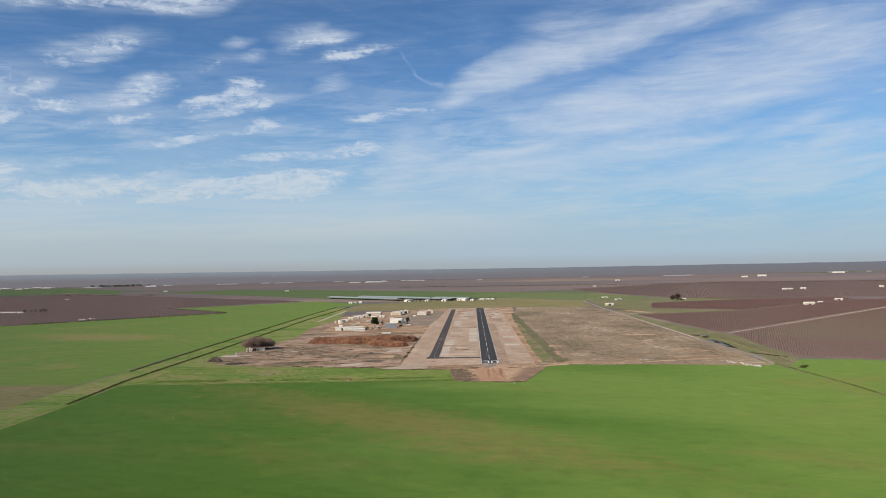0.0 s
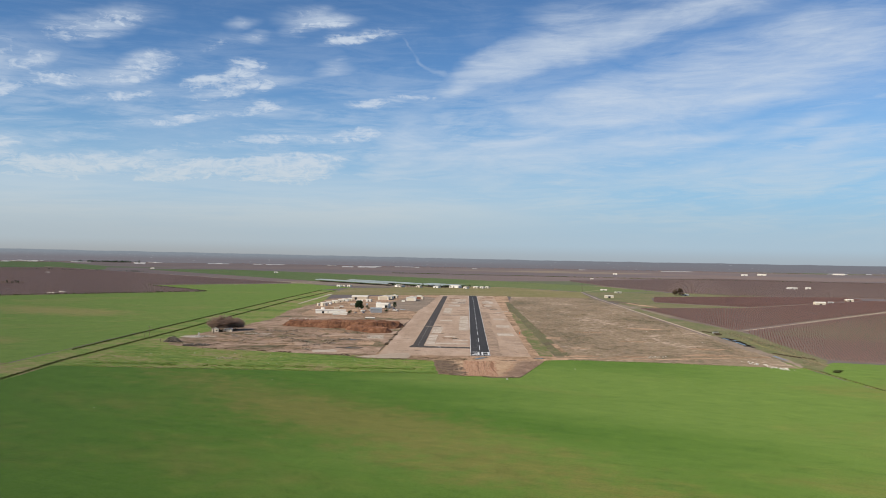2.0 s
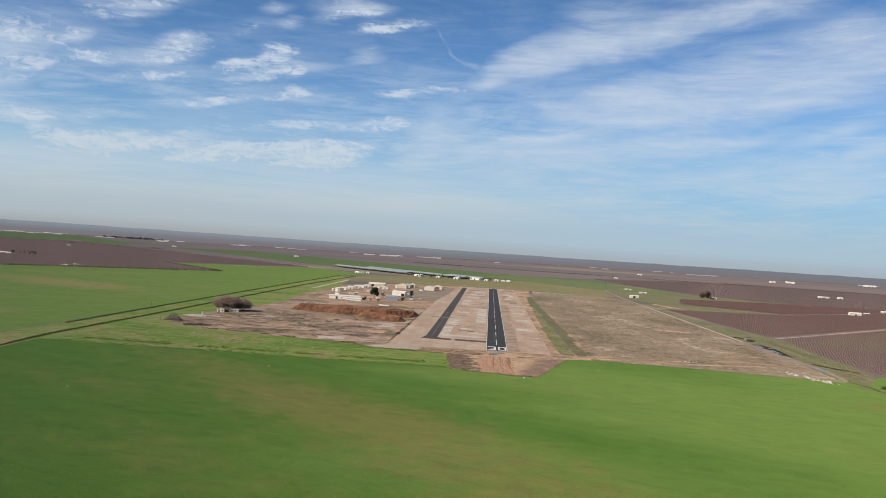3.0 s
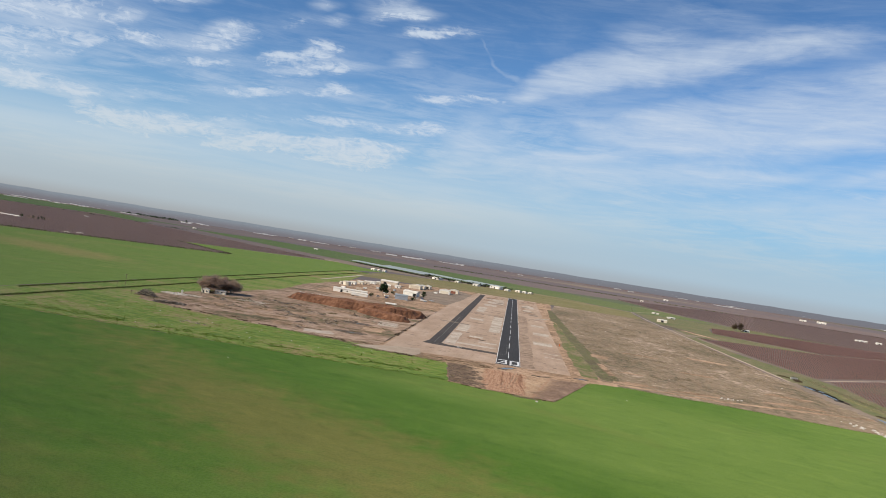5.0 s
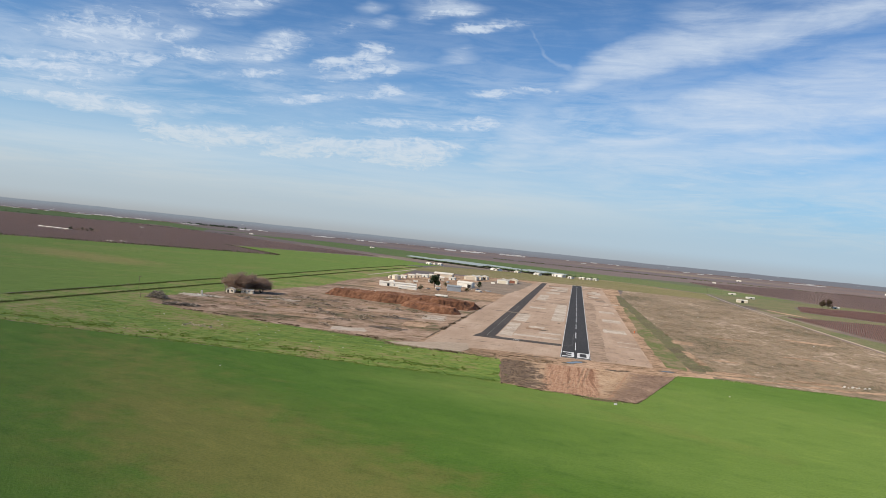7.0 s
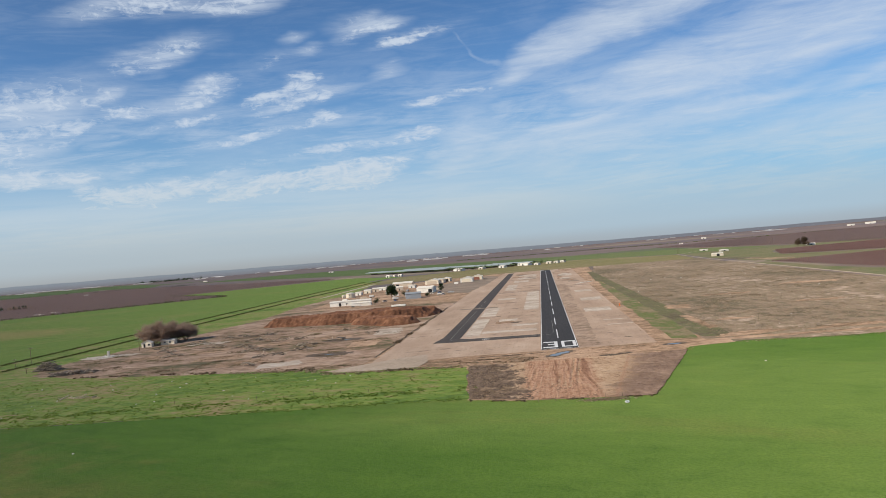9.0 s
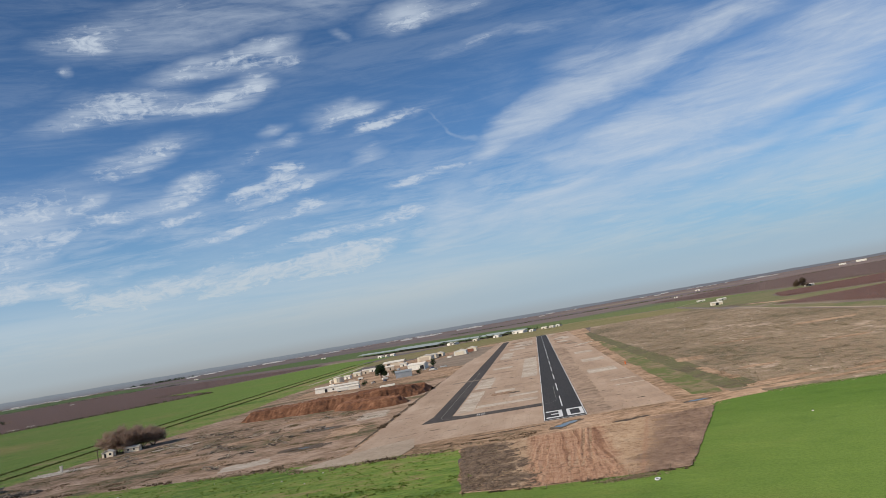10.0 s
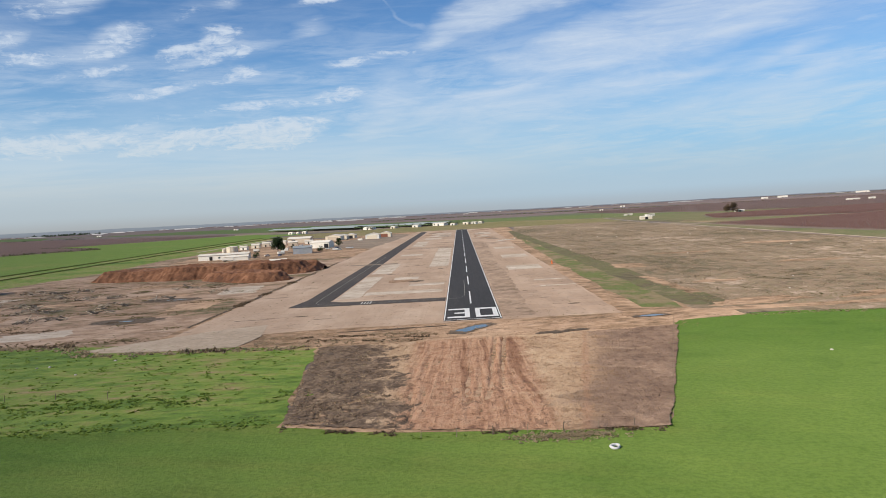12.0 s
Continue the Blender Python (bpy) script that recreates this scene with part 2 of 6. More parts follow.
# far land and its blue-grey haze painted into the sky, edge raised westward
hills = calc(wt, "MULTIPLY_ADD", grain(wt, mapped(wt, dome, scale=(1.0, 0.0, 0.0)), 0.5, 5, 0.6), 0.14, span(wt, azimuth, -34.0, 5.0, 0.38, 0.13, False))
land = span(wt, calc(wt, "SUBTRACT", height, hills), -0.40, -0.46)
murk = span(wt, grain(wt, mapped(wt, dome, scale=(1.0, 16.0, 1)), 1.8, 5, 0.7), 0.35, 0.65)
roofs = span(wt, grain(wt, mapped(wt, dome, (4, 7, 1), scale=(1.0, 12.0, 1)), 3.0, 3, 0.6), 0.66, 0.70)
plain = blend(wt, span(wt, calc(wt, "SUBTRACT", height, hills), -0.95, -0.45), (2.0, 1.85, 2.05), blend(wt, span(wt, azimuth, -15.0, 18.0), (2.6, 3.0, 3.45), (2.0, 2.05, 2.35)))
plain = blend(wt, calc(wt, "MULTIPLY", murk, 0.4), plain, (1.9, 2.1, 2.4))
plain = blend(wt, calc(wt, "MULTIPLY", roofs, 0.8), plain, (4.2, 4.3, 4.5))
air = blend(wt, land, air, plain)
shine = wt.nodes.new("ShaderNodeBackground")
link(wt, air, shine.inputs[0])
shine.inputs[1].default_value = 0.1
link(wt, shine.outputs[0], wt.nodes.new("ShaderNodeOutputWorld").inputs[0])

sun = new("sun", bpy.data.lights.new("sun", "SUN"))
sun.data.energy, sun.data.angle, sun.data.color = 5.0, radians(0.53), (1.0, 0.895, 0.75)
sun_at = Vector((math.sin(SUN_AZIMUTH) * math.cos(SUN_HEIGHT), math.cos(SUN_AZIMUTH) * math.cos(SUN_HEIGHT), math.sin(SUN_HEIGHT)))
sun.matrix_world = look(sun_at * 100, (0, 0, 0))

# ---- materials ----


def surface(name, rough=0.9, metal=0.0):
    m = bpy.data.materials.new(name)
    m.use_nodes = True
    nt = m.node_tree
    b = nt.nodes["Principled BSDF"]
    b.inputs["Roughness"].default_value, b.inputs["Metallic"].default_value = rough, metal
    b.inputs["Specular IOR Level"].default_value = 0.3
    b.inputs["Diffuse Roughness"].default_value = 1.0 if rough > 0.75 else 0.2
    return m, nt, b


def place(nt):
    return nt.nodes.new("ShaderNodeTexCoord").outputs["Object"]


def bumped(nt, b, h, strength, dist=0.3):
    n = nt.nodes.new("ShaderNodeBump")
    n.inputs["Strength"].default_value, n.inputs["Distance"].default_value = strength, dist
    link(nt, h, n.inputs["Height"])
    link(nt, n.outputs[0], b.inputs["Normal"])


def warm(stops):
    return [(p, (c[0] * 1.08, c[1] * 0.99, c[2] * 0.91)) for p, c in stops]


def earth(name, stops, wide=0.012, fine=0.25, stretch=(1, 1), turn=0.0, share=0.5, rough=0.95, bump=0.5, tiny=1.2, lo=0.3, hi=0.7, mottle=0.6, patch=2.6):
    """Soil, grass or paving: colours over broad and fine patches, with a fine relief."""
    m, nt, b = surface(name, rough)
    v = mapped(nt, place(nt), rot=(0, 0, radians(turn)), scale=(stretch[0], stretch[1], 1))
    a, c = grain(nt, v, wide, 6, 0.6, 0.4), grain(nt, v, fine, 6, 0.65)
    f = calc(nt, "ADD", calc(nt, "MULTIPLY", a, 1 - share), calc(nt, "MULTIPLY", c, share))
    f = span(nt, f, lo, hi, smooth=False)
    col = ramp(nt, f, stops)
    speck = grain(nt, place(nt), tiny, 4, 0.7)
    fleck = grain(nt, mapped(nt, v, (9, 4, 2), scale=(0.6, 1, 1)), fine * patch, 6, 0.7, 0.3)
    col = blend(nt, span(nt, speck, 0.35, 0.75, 0.0, 0.35), col, blend(nt, 1.0, col, (0.55, 0.55, 0.55), "MULTIPLY"))
    col = blend(nt, span(nt, fleck, 0.54, 0.62, 0.0, mottle), col, blend(nt, 1.0, col, (0.5, 0.5, 0.48), "MULTIPLY"))
    col = blend(nt, span(nt, fleck, 0.42, 0.34, 0.0, mottle), col, blend(nt, 1.0, col, (1.35, 1.33, 1.3), "MULTIPLY"))
    link(nt, col, b.inputs["Base Color"])
    bumped(nt, b, calc(nt, "ADD", c, calc(nt, "MULTIPLY", speck, 0.6)), bump, 0.5)
    return m


def coat(name, colour, rough=0.6, metal=0.0, wear=0.25, scale=0.8, bump=0.05, stain=(0.25, 0.2, 0.16)):
    """Paint, metal, timber: one colour with grime and a fine relief."""
    m, nt, b = surface(name, rough, metal)
    v = place(nt)
    a, c = grain(nt, v, scale, 5, 0.65), grain(nt, mapped(nt, v, scale=(1, 1, 0.15)), scale * 4, 4, 0.6)
    col = blend(nt, span(nt, a, 0.45, 0.75, 0.0, wear), colour, stain)
    col = blend(nt, span(nt, c, 0.5, 0.8, 0.0, wear * 0.7), col, blend(nt, 1.0, col, (0.6, 0.58, 0.55), "MULTIPLY"))
    tone = calc(nt, "MULTIPLY_ADD", nt.nodes.new("ShaderNodeObjectInfo").outputs["Random"], 0.14, 0.93)
    shade = nt.nodes.new("ShaderNodeCombineXYZ")
    for s in shade.inputs:
        link(nt, tone, s)
    link(nt, blend(nt, 1.0, col, shade.outputs[0], "MULTIPLY"), b.inputs["Base Color"])
    bumped(nt, b, c, bump, 0.05)
    return m


def leafy(name, colours, through=0.45):
    """Leaves and twigs: colour varies from clump to clump, and thin blades let light through."""
    m, nt, b = surface(name, 0.7)
    rnd = nt.nodes.new("ShaderNodeNewGeometry").outputs["Random Per Island"]
    big = grain(nt, place(nt), 0.012, 4, 0.6)
    f = calc(nt, "ADD", calc(nt, "MULTIPLY", rnd, 0.4), calc(nt, "MULTIPLY", big, 0.6))
    col = ramp(nt, span(nt, f, 0.2, 0.8, smooth=False), [(i / (len(colours) - 1), c) for i, c in enumerate(colours)])
    link(nt, col, b.inputs["Base Color"])
    glow = nt.nodes.new("ShaderNodeBsdfTranslucent")
    link(nt, col, glow.inputs["Color"])
    mix = nt.nodes.new("ShaderNodeMixShader")
    mix.inputs[0].default_value = through
    link(nt, b.outputs[0], mix.inputs[1]), link(nt, glow.outputs[0], mix.inputs[2])
    link(nt, mix.outputs[0], nt.nodes["Material Output"].inputs[0])
    return m


def wheat(name, green, pale, brown, turn, bare=None):
    """Young wheat: long drill lines, broad pale sweeps, thin brownish places, and an eastward paling for sun
    backscatter.
    """
    m, nt, b = surface(name, 0.9)
    b.inputs["Specular IOR Level"].default_value = 0.15
    p = place(nt)
    lie = mapped(nt, p, rot=(0, 0, radians(turn)))
    sweep = grain(nt, mapped(nt, lie, scale=(0.5, 1, 1)), 0.007, 5, 0.55, 0.6)
    thin = grain(nt, mapped(nt, lie, loc=(37, 11, 3), scale=(0.45, 1, 1)), 0.010, 6, 0.66, 0.9)
    drill = grain(nt, mapped(nt, lie, scale=(0.06, 1, 1)), 0.3, 5, 0.65, 0.3)
    tuft = grain(nt, p, 1.5, 5, 0.72)
    patch = grain(nt, mapped(nt, lie, scale=(0.7, 1, 1)), 0.10, 7, 0.72, 0.5)
    clod = grain(nt, p, 0.09, 5, 0.65)
    # colour grows paler to the east in place of the sun's backscatter
    east = nt.nodes.new("ShaderNodeSeparateXYZ")
    link(nt, p, east.inputs[0])
    col = blend(nt, span(nt, calc(nt, "MULTIPLY_ADD", east.outputs[0], 0.0013, sweep), 0.38, 0.68), green, pale)
    col = blend(nt, span(nt, calc(nt, "MULTIPLY_ADD", clod, 0.25, thin), 0.62, 0.88, 0.0, 0.55), col, brown)
    if bare:
        (ax, ay), (bx, by), half = bare
        slope = math.atan2(by - ay, bx - ax)
        far = mapped(nt, p, ((ax + bx) / 2, (ay + by) / 2, 0), (0, 0, slope), (math.hypot(bx - ax, by - ay) / 2, half, 1), "TEXTURE")
        r_ = nt.nodes.new("ShaderNodeVectorMath")
        r_.operation = "LENGTH"
        link(nt, far, r_.inputs[0])
        edge = calc(nt, "ADD", r_.outputs["Value"], calc(nt, "MULTIPLY", calc(nt, "SUBTRACT", calc(nt, "ADD", clod, thin), 1.0), 2.2))
        col = blend(nt, span(nt, edge, 1.2, 0.2, 0.0, 0.7), col, brown)
    col = blend(nt, span(nt, drill, 0.45, 0.75, 0.0, 0.28), col, blend(nt, 1.0, col, (0.6, 0.72, 0.6), "MULTIPLY"))
    col = blend(nt, span(nt, patch, 0.50, 0.66, 0.0, 0.46), col, blend(nt, 1.0, col, (0.62, 0.72, 0.6), "MULTIPLY"))
    col = blend(nt, span(nt, patch, 0.47, 0.36, 0.0, 0.45), col, blend(nt, 1.0, col, (1.3, 1.2, 1.25), "MULTIPLY"))
    col = blend(nt, span(nt, tuft, 0.42, 0.62, 0.0, 0.55), col, blend(nt, 1.0, col, (0.55, 0.62, 0.5), "MULTIPLY"))
    link(nt, col, b.inputs["Base Color"])
    bumped(nt, b, calc(nt, "ADD", tuft, calc(nt, "MULTIPLY", clod, 2.0)), 0.6, 0.4)
    return m


GREEN_WHEAT = wheat("young_wheat", (0.071, 0.138, 0.017), (0.125, 0.190, 0.037), (0.178, 0.152, 0.046), 24, ((-185, -112), (60, -352), 38))
PALE_WHEAT = wheat("pale_wheat", (0.138, 0.205, 0.042), (0.20, 0.236, 0.060), (0.27, 0.215, 0.085), -46, ((-640, 420), (-370, 300), 55))
# far fields' wheat, greyed to put distance haze into its colour
HAZED_WHEAT = wheat("hazed_wheat", (0.095, 0.135, 0.048), (0.13, 0.155, 0.06), (0.19, 0.155, 0.08), -46)
ROUGH_GRASS = earth("rough_grass", [(0, (0.062, 0.115, 0.015)), (0.3, (0.105, 0.175, 0.024)), (0.55, (0.155, 0.215, 0.036)), (0.78, (0.205, 0.205, 0.062)), (1, (0.27, 0.205, 0.10))], 0.022, 0.22, (0.6, 1.0), 0, 0.5, bump=1.0, tiny=0.8, lo=0.36, hi=0.59)
VERGE = earth("olive_verge", [(0, (0.085, 0.072, 0.038)), (0.35, (0.13, 0.105, 0.06)), (0.6, (0.115, 0.115, 0.045)), (1, (0.20, 0.155, 0.10))], 0.04, 0.25, bump=1.0, lo=0.38, hi=0.62)
PAVING_DIRT = earth("trodden_paving_dirt", [(0, (0.215, 0.150, 0.104)), (0.5, (0.295, 0.208, 0.147)), (1, (0.39, 0.288, 0.212))], 0.05, 0.3, (1.0, 0.5), 0, 0.5, bump=0.5, lo=0.38, hi=0.62, mottle=0.7, patch=1.2)
STRIP_GRASS = earth("patchy_grass", [(0, (0.25, 0.18, 0.115)), (0.4, (0.185, 0.15, 0.078)), (0.58, (0.12, 0.128, 0.042)), (1, (0.10, 0.145, 0.033))], 0.04, 0.2, (1.0, 0.7), 0, 0.5, bump=0.9, lo=0.36, hi=0.64)
MEADOW = earth("dry_meadow", [(0, (0.115, 0.12, 0.035)), (0.4, (0.165, 0.15, 0.055)), (0.7, (0.215, 0.17, 0.085)), (1, (0.29, 0.215, 0.13))], 0.01, 0.12, (0.6, 1), 0, 0.45)
SCRUB = earth("dry_scrub", [(0, (0.125, 0.103, 0.058)), (0.25, (0.190, 0.144, 0.091)), (0.45, (0.255, 0.180, 0.122)), (0.6, (0.205, 0.164, 0.096)), (0.75, (0.280, 0.204, 0.143)), (1, (0.41, 0.315, 0.238))], 0.016, 0.2, (1.0, 0.5), 14, 0.5, bump=1.0, lo=0.40, hi=0.60, mottle=0.6, patch=1.1)
NE_GRASS = earth("weedy_meadow", [(0, (0.080, 0.105, 0.034)), (0.4, (0.125, 0.128, 0.052)), (0.7, (0.170, 0.142, 0.076)), (1, (0.245, 0.190, 0.125))], 0.022, 0.16, (0.8, 1), 0, 0.45)
ORCHARD_GRASS = earth("grassy_orchard_floor", [(0, (0.130, 0.112, 0.072)), (0.5, (0.155, 0.132, 0.086)), (1, (0.190, 0.156, 0.108))], 0.006, 0.08, bump=0.4)
DIRT = earth("bare_dirt", warm([(0, (0.12, 0.085, 0.05)), (0.3, (0.235, 0.165, 0.108)), (0.6, (0.34, 0.245, 0.17)), (1, (0.45, 0.335, 0.245))]), 0.03, 0.3, (0.8, 1.0), 8, 0.5, bump=1.0, lo=0.38, hi=0.62, mottle=0.8, patch=1.2)
YARD = earth("yard_dirt", warm([(0, (0.085, 0.082, 0.042)), (0.22, (0.140, 0.122, 0.068)), (0.36, (0.195, 0.145, 0.100)), (0.5, (0.245, 0.176, 0.126)), (0.7, (0.29, 0.216, 0.162)), (1, (0.38, 0.30, 0.24))]), 0.024, 0.2, (0.7, 1.0), -8, 0.45, bump=0.8, lo=0.40, hi=0.59, mottle=0.5, patch=0.9)
GRAVEL = earth("grey_gravel", [(0, (0.24, 0.185, 0.135)), (0.5, (0.36, 0.285, 0.215)), (1, (0.46, 0.38, 0.295))], 0.03, 0.5, bump=0.5, mottle=0.2)
TRACK_DIRT = earth("rutted_dirt", [(0, (0.12, 0.07, 0.04)), (0.35, (0.235, 0.145, 0.09)), (0.7, (0.32, 0.21, 0.135)), (1, (0.42, 0.30, 0.205))], 0.07, 0.35, (1.2, 0.4), 4, 0.55, bump=0.8, tiny=2.0, lo=0.34, hi=0.66)
DARK_SOIL = earth("dark_weedy_soil", [(0, (0.055, 0.04, 0.028)), (0.5, (0.12, 0.088, 0.062)), (1, (0.21, 0.155, 0.11))], 0.05, 0.7, (1, 0.8), 10, 0.6, bump=1.0, tiny=2.0)
WET_MUD = earth("wet_mud", [(0, (0.022, 0.019, 0.015)), (0.5, (0.040, 0.034, 0.027)), (1, (0.095, 0.075, 0.055))], 0.05, 0.5, bump=1.0)
RED_SOIL = earth("red_spoil", [(0, (0.085, 0.036, 0.019)), (0.5, (0.195, 0.086, 0.043)), (1, (0.31, 0.150, 0.082))], 0.05, 0.3, (1, 1), 0, 0.5, bump=0.9, tiny=1.0, lo=0.38, hi=0.62, mottle=0.5)
ORCHARD_SOIL = earth("orchard_floor", [(0, (0.132, 0.088, 0.070)), (0.35, (0.145, 0.104, 0.078)), (0.6, (0.162, 0.110, 0.090)), (1, (0.185, 0.130, 0.108))], 0.006, 0.08, bump=0.4)
ASPHALT = earth("new_asphalt", [(0, (0.024, 0.022, 0.021)), (0.5, (0.037, 0.034, 0.032)), (1, (0.056, 0.05, 0.046))], 0.05, 0.6, (1.6, 0.1), 0, 0.5, 0.82, 0.15, 3.0, mottle=0.2)
OLD_ASPHALT = earth("worn_asphalt", [(0, (0.036, 0.031, 0.028)), (0.5, (0.058, 0.049, 0.043)), (1, (0.10, 0.082, 0.068))], 0.05, 0.5, (1.2, 0.2), 0, 0.5, 0.88, 0.2, 3.0, mottle=0.2)
RAMP_ASPHALT = earth("grey_ramp", warm([(0, (0.12, 0.10, 0.08)), (0.5, (0.20, 0.168, 0.135)), (1, (0.30, 0.245, 0.195))]), 0.02, 0.2, (0.6, 1.2), 0, 0.5, 0.9, 0.3)


def bank():
    """Soil before the threshold: dark weedy ground at both ends, straw-coloured margins, and reddish dirt combed by wheels between."""
    m, nt, b = surface("bank_soil", 0.95)
    p = place(nt)
    xyz_ = nt.nodes.new("ShaderNodeSeparateXYZ")
    link(nt, p, xyz_.inputs[0])
    px, py = xyz_.outputs[0], xyz_.outputs[1]
    blot, mid, tiny = grain(nt, p, 0.09, 6, 0.65, 0.5), grain(nt, mapped(nt, p, scale=(1.0, 0.6, 1)), 0.5, 6, 0.72, 0.4), grain(nt, p, 1.6, 5, 0.7)
    down = calc(nt, "SUBTRACT", -27.0, py)
    fan = calc(nt, "DIVIDE", calc(nt, "ADD", px, 1.5), calc(nt, "MULTIPLY_ADD", down, 0.006, 1.0))
    sway = calc(nt, "MULTIPLY", grain(nt, mapped(nt, p, scale=(0.6, 1.0, 1)), 0.03, 2, 0.5), 3.0)
    track = nt.nodes.new("ShaderNodeCombineXYZ")
    put(nt, track.inputs[0], calc(nt, "ADD", fan, sway)), put(nt, track.inputs[1], calc(nt, "MULTIPLY", py, 0.03))
    rut, lane = grain(nt, track.outputs[0], 1.6, 3, 0.6, 0.2), grain(nt, track.outputs[0], 0.33, 3, 0.55, 0.2)
    clump = grain(nt, mapped(nt, p, (3, 8, 1), scale=(1.0, 0.35, 1)), 0.7, 5, 0.7, 0.6)
    wob = calc(nt, "MULTIPLY", calc(nt, "SUBTRACT", calc(nt, "ADD", calc(nt, "MULTIPLY", blot, 0.55), calc(nt, "MULTIPLY", mid, 0.45)), 0.5), 48.0)
    x_ = calc(nt, "ADD", px, wob)
    f = calc(nt, "ADD", calc(nt, "MULTIPLY", blot, 0.4), calc(nt, "MULTIPLY", mid, 0.6))
    sand = ramp(nt, span(nt, f, 0.38, 0.62, smooth=False), [(0, (0.20, 0.125, 0.075)), (0.3, (0.325, 0.213, 0.132)), (0.6, (0.42, 0.292, 0.187)), (1, (0.51, 0.38, 0.258))])
    comb = calc(nt, "ADD", calc(nt, "MULTIPLY", rut, 0.34), calc(nt, "MULTIPLY", mid, 0.66))
    red = ramp(nt, span(nt, comb, 0.36, 0.64, smooth=False), [(0, (0.18, 0.092, 0.055)), (0.3, (0.30, 0.165, 0.100)), (0.55, (0.38, 0.224, 0.140)), (1, (0.48, 0.312, 0.202))])
    red = blend(nt, span(nt, lane, 0.57, 0.66, 0.0, 0.75), red, blend(nt, 1.0, red, (0.56, 0.47, 0.43), "MULTIPLY"))
    red = blend(nt, calc(nt, "MULTIPLY", span(nt, clump, 0.56, 0.62, 0.0, 0.7), span(nt, down, 25.0, 45.0)), red, (0.155, 0.085, 0.055))
    dark = ramp(nt, span(nt, calc(nt, "ADD", calc(nt, "MULTIPLY", tiny, 0.4), calc(nt, "MULTIPLY", mid, 0.6)), 0.40, 0.62, smooth=False), [(0, (0.062, 0.042, 0.028)), (0.45, (0.142, 0.097, 0.066)), (0.75, (0.215, 0.152, 0.103)), (1, (0.34, 0.25, 0.168))])
    east_ = ramp(nt, span(nt, f, 0.36, 0.64, smooth=False), [(0, (0.105, 0.066, 0.045)), (0.4, (0.185, 0.120, 0.083)), (0.7, (0.245, 0.163, 0.114)), (1, (0.37, 0.26, 0.18))])
    driven = calc(nt, "MULTIPLY", span(nt, calc(nt, "ABSOLUTE", calc(nt, "ADD", calc(nt, "MULTIPLY_ADD", wob, 0.12, px), 1.5)), 12.5, 9.0), span(nt, down, -2.0, 5.0))
    col = blend(nt, driven, sand, red)
    col = blend(nt, span(nt, calc(nt, "MULTIPLY_ADD", down, -0.14, x_), -21.5, -18.5), dark, col)
    col = blend(nt, span(nt, calc(nt, "MULTIPLY_ADD", down, 0.2, x_), 22.5, 29.0), col, east_)
    path = calc(nt, "ABSOLUTE", calc(nt, "SUBTRACT", calc(nt, "MULTIPLY_ADD", down, 0.15, px), 23.2))
    col = blend(nt, span(nt, calc(nt, "MULTIPLY_ADD", blot, 3.0, path), 2.4, 1.5, 0.0, 0.5), col, (0.31, 0.175, 0.11))
    stainy = grain(nt, mapped(nt, p, (11, 5, 3), scale=(0.7, 1.0, 1)), 0.16, 5, 0.68, 0.7)
    col = blend(nt, calc(nt, "MULTIPLY", span(nt, stainy, 0.55, 0.66, 0.0, 0.55), calc(nt, "SUBTRACT", 1.0, calc(nt, "MULTIPLY", driven, 0.7))), col, blend(nt, 1.0, col, (0.5, 0.46, 0.42), "MULTIPLY"))
    col = blend(nt, span(nt, stainy, 0.42, 0.32, 0.0, 0.4), col, (0.47, 0.34, 0.22))
    col = blend(nt, span(nt, mid, 0.57, 0.63, 0.0, 0.55), col, blend(nt, 1.0, col, (0.55, 0.52, 0.5), "MULTIPLY"))
    col = blend(nt, span(nt, tiny, 0.5, 0.7, 0.0, 0.4), col, blend(nt, 1.0, col, (0.55, 0.52, 0.48), "MULTIPLY"))
    link(nt, col, b.inputs["Base Color"])
    bumped(nt, b, calc(nt, "ADD", calc(nt, "ADD", mid, calc(nt, "MULTIPLY", rut, calc(nt, "MULTIPLY", driven, 0.4))), calc(nt, "MULTIPLY", tiny, 0.7)), 0.9, 0.4)
    return m


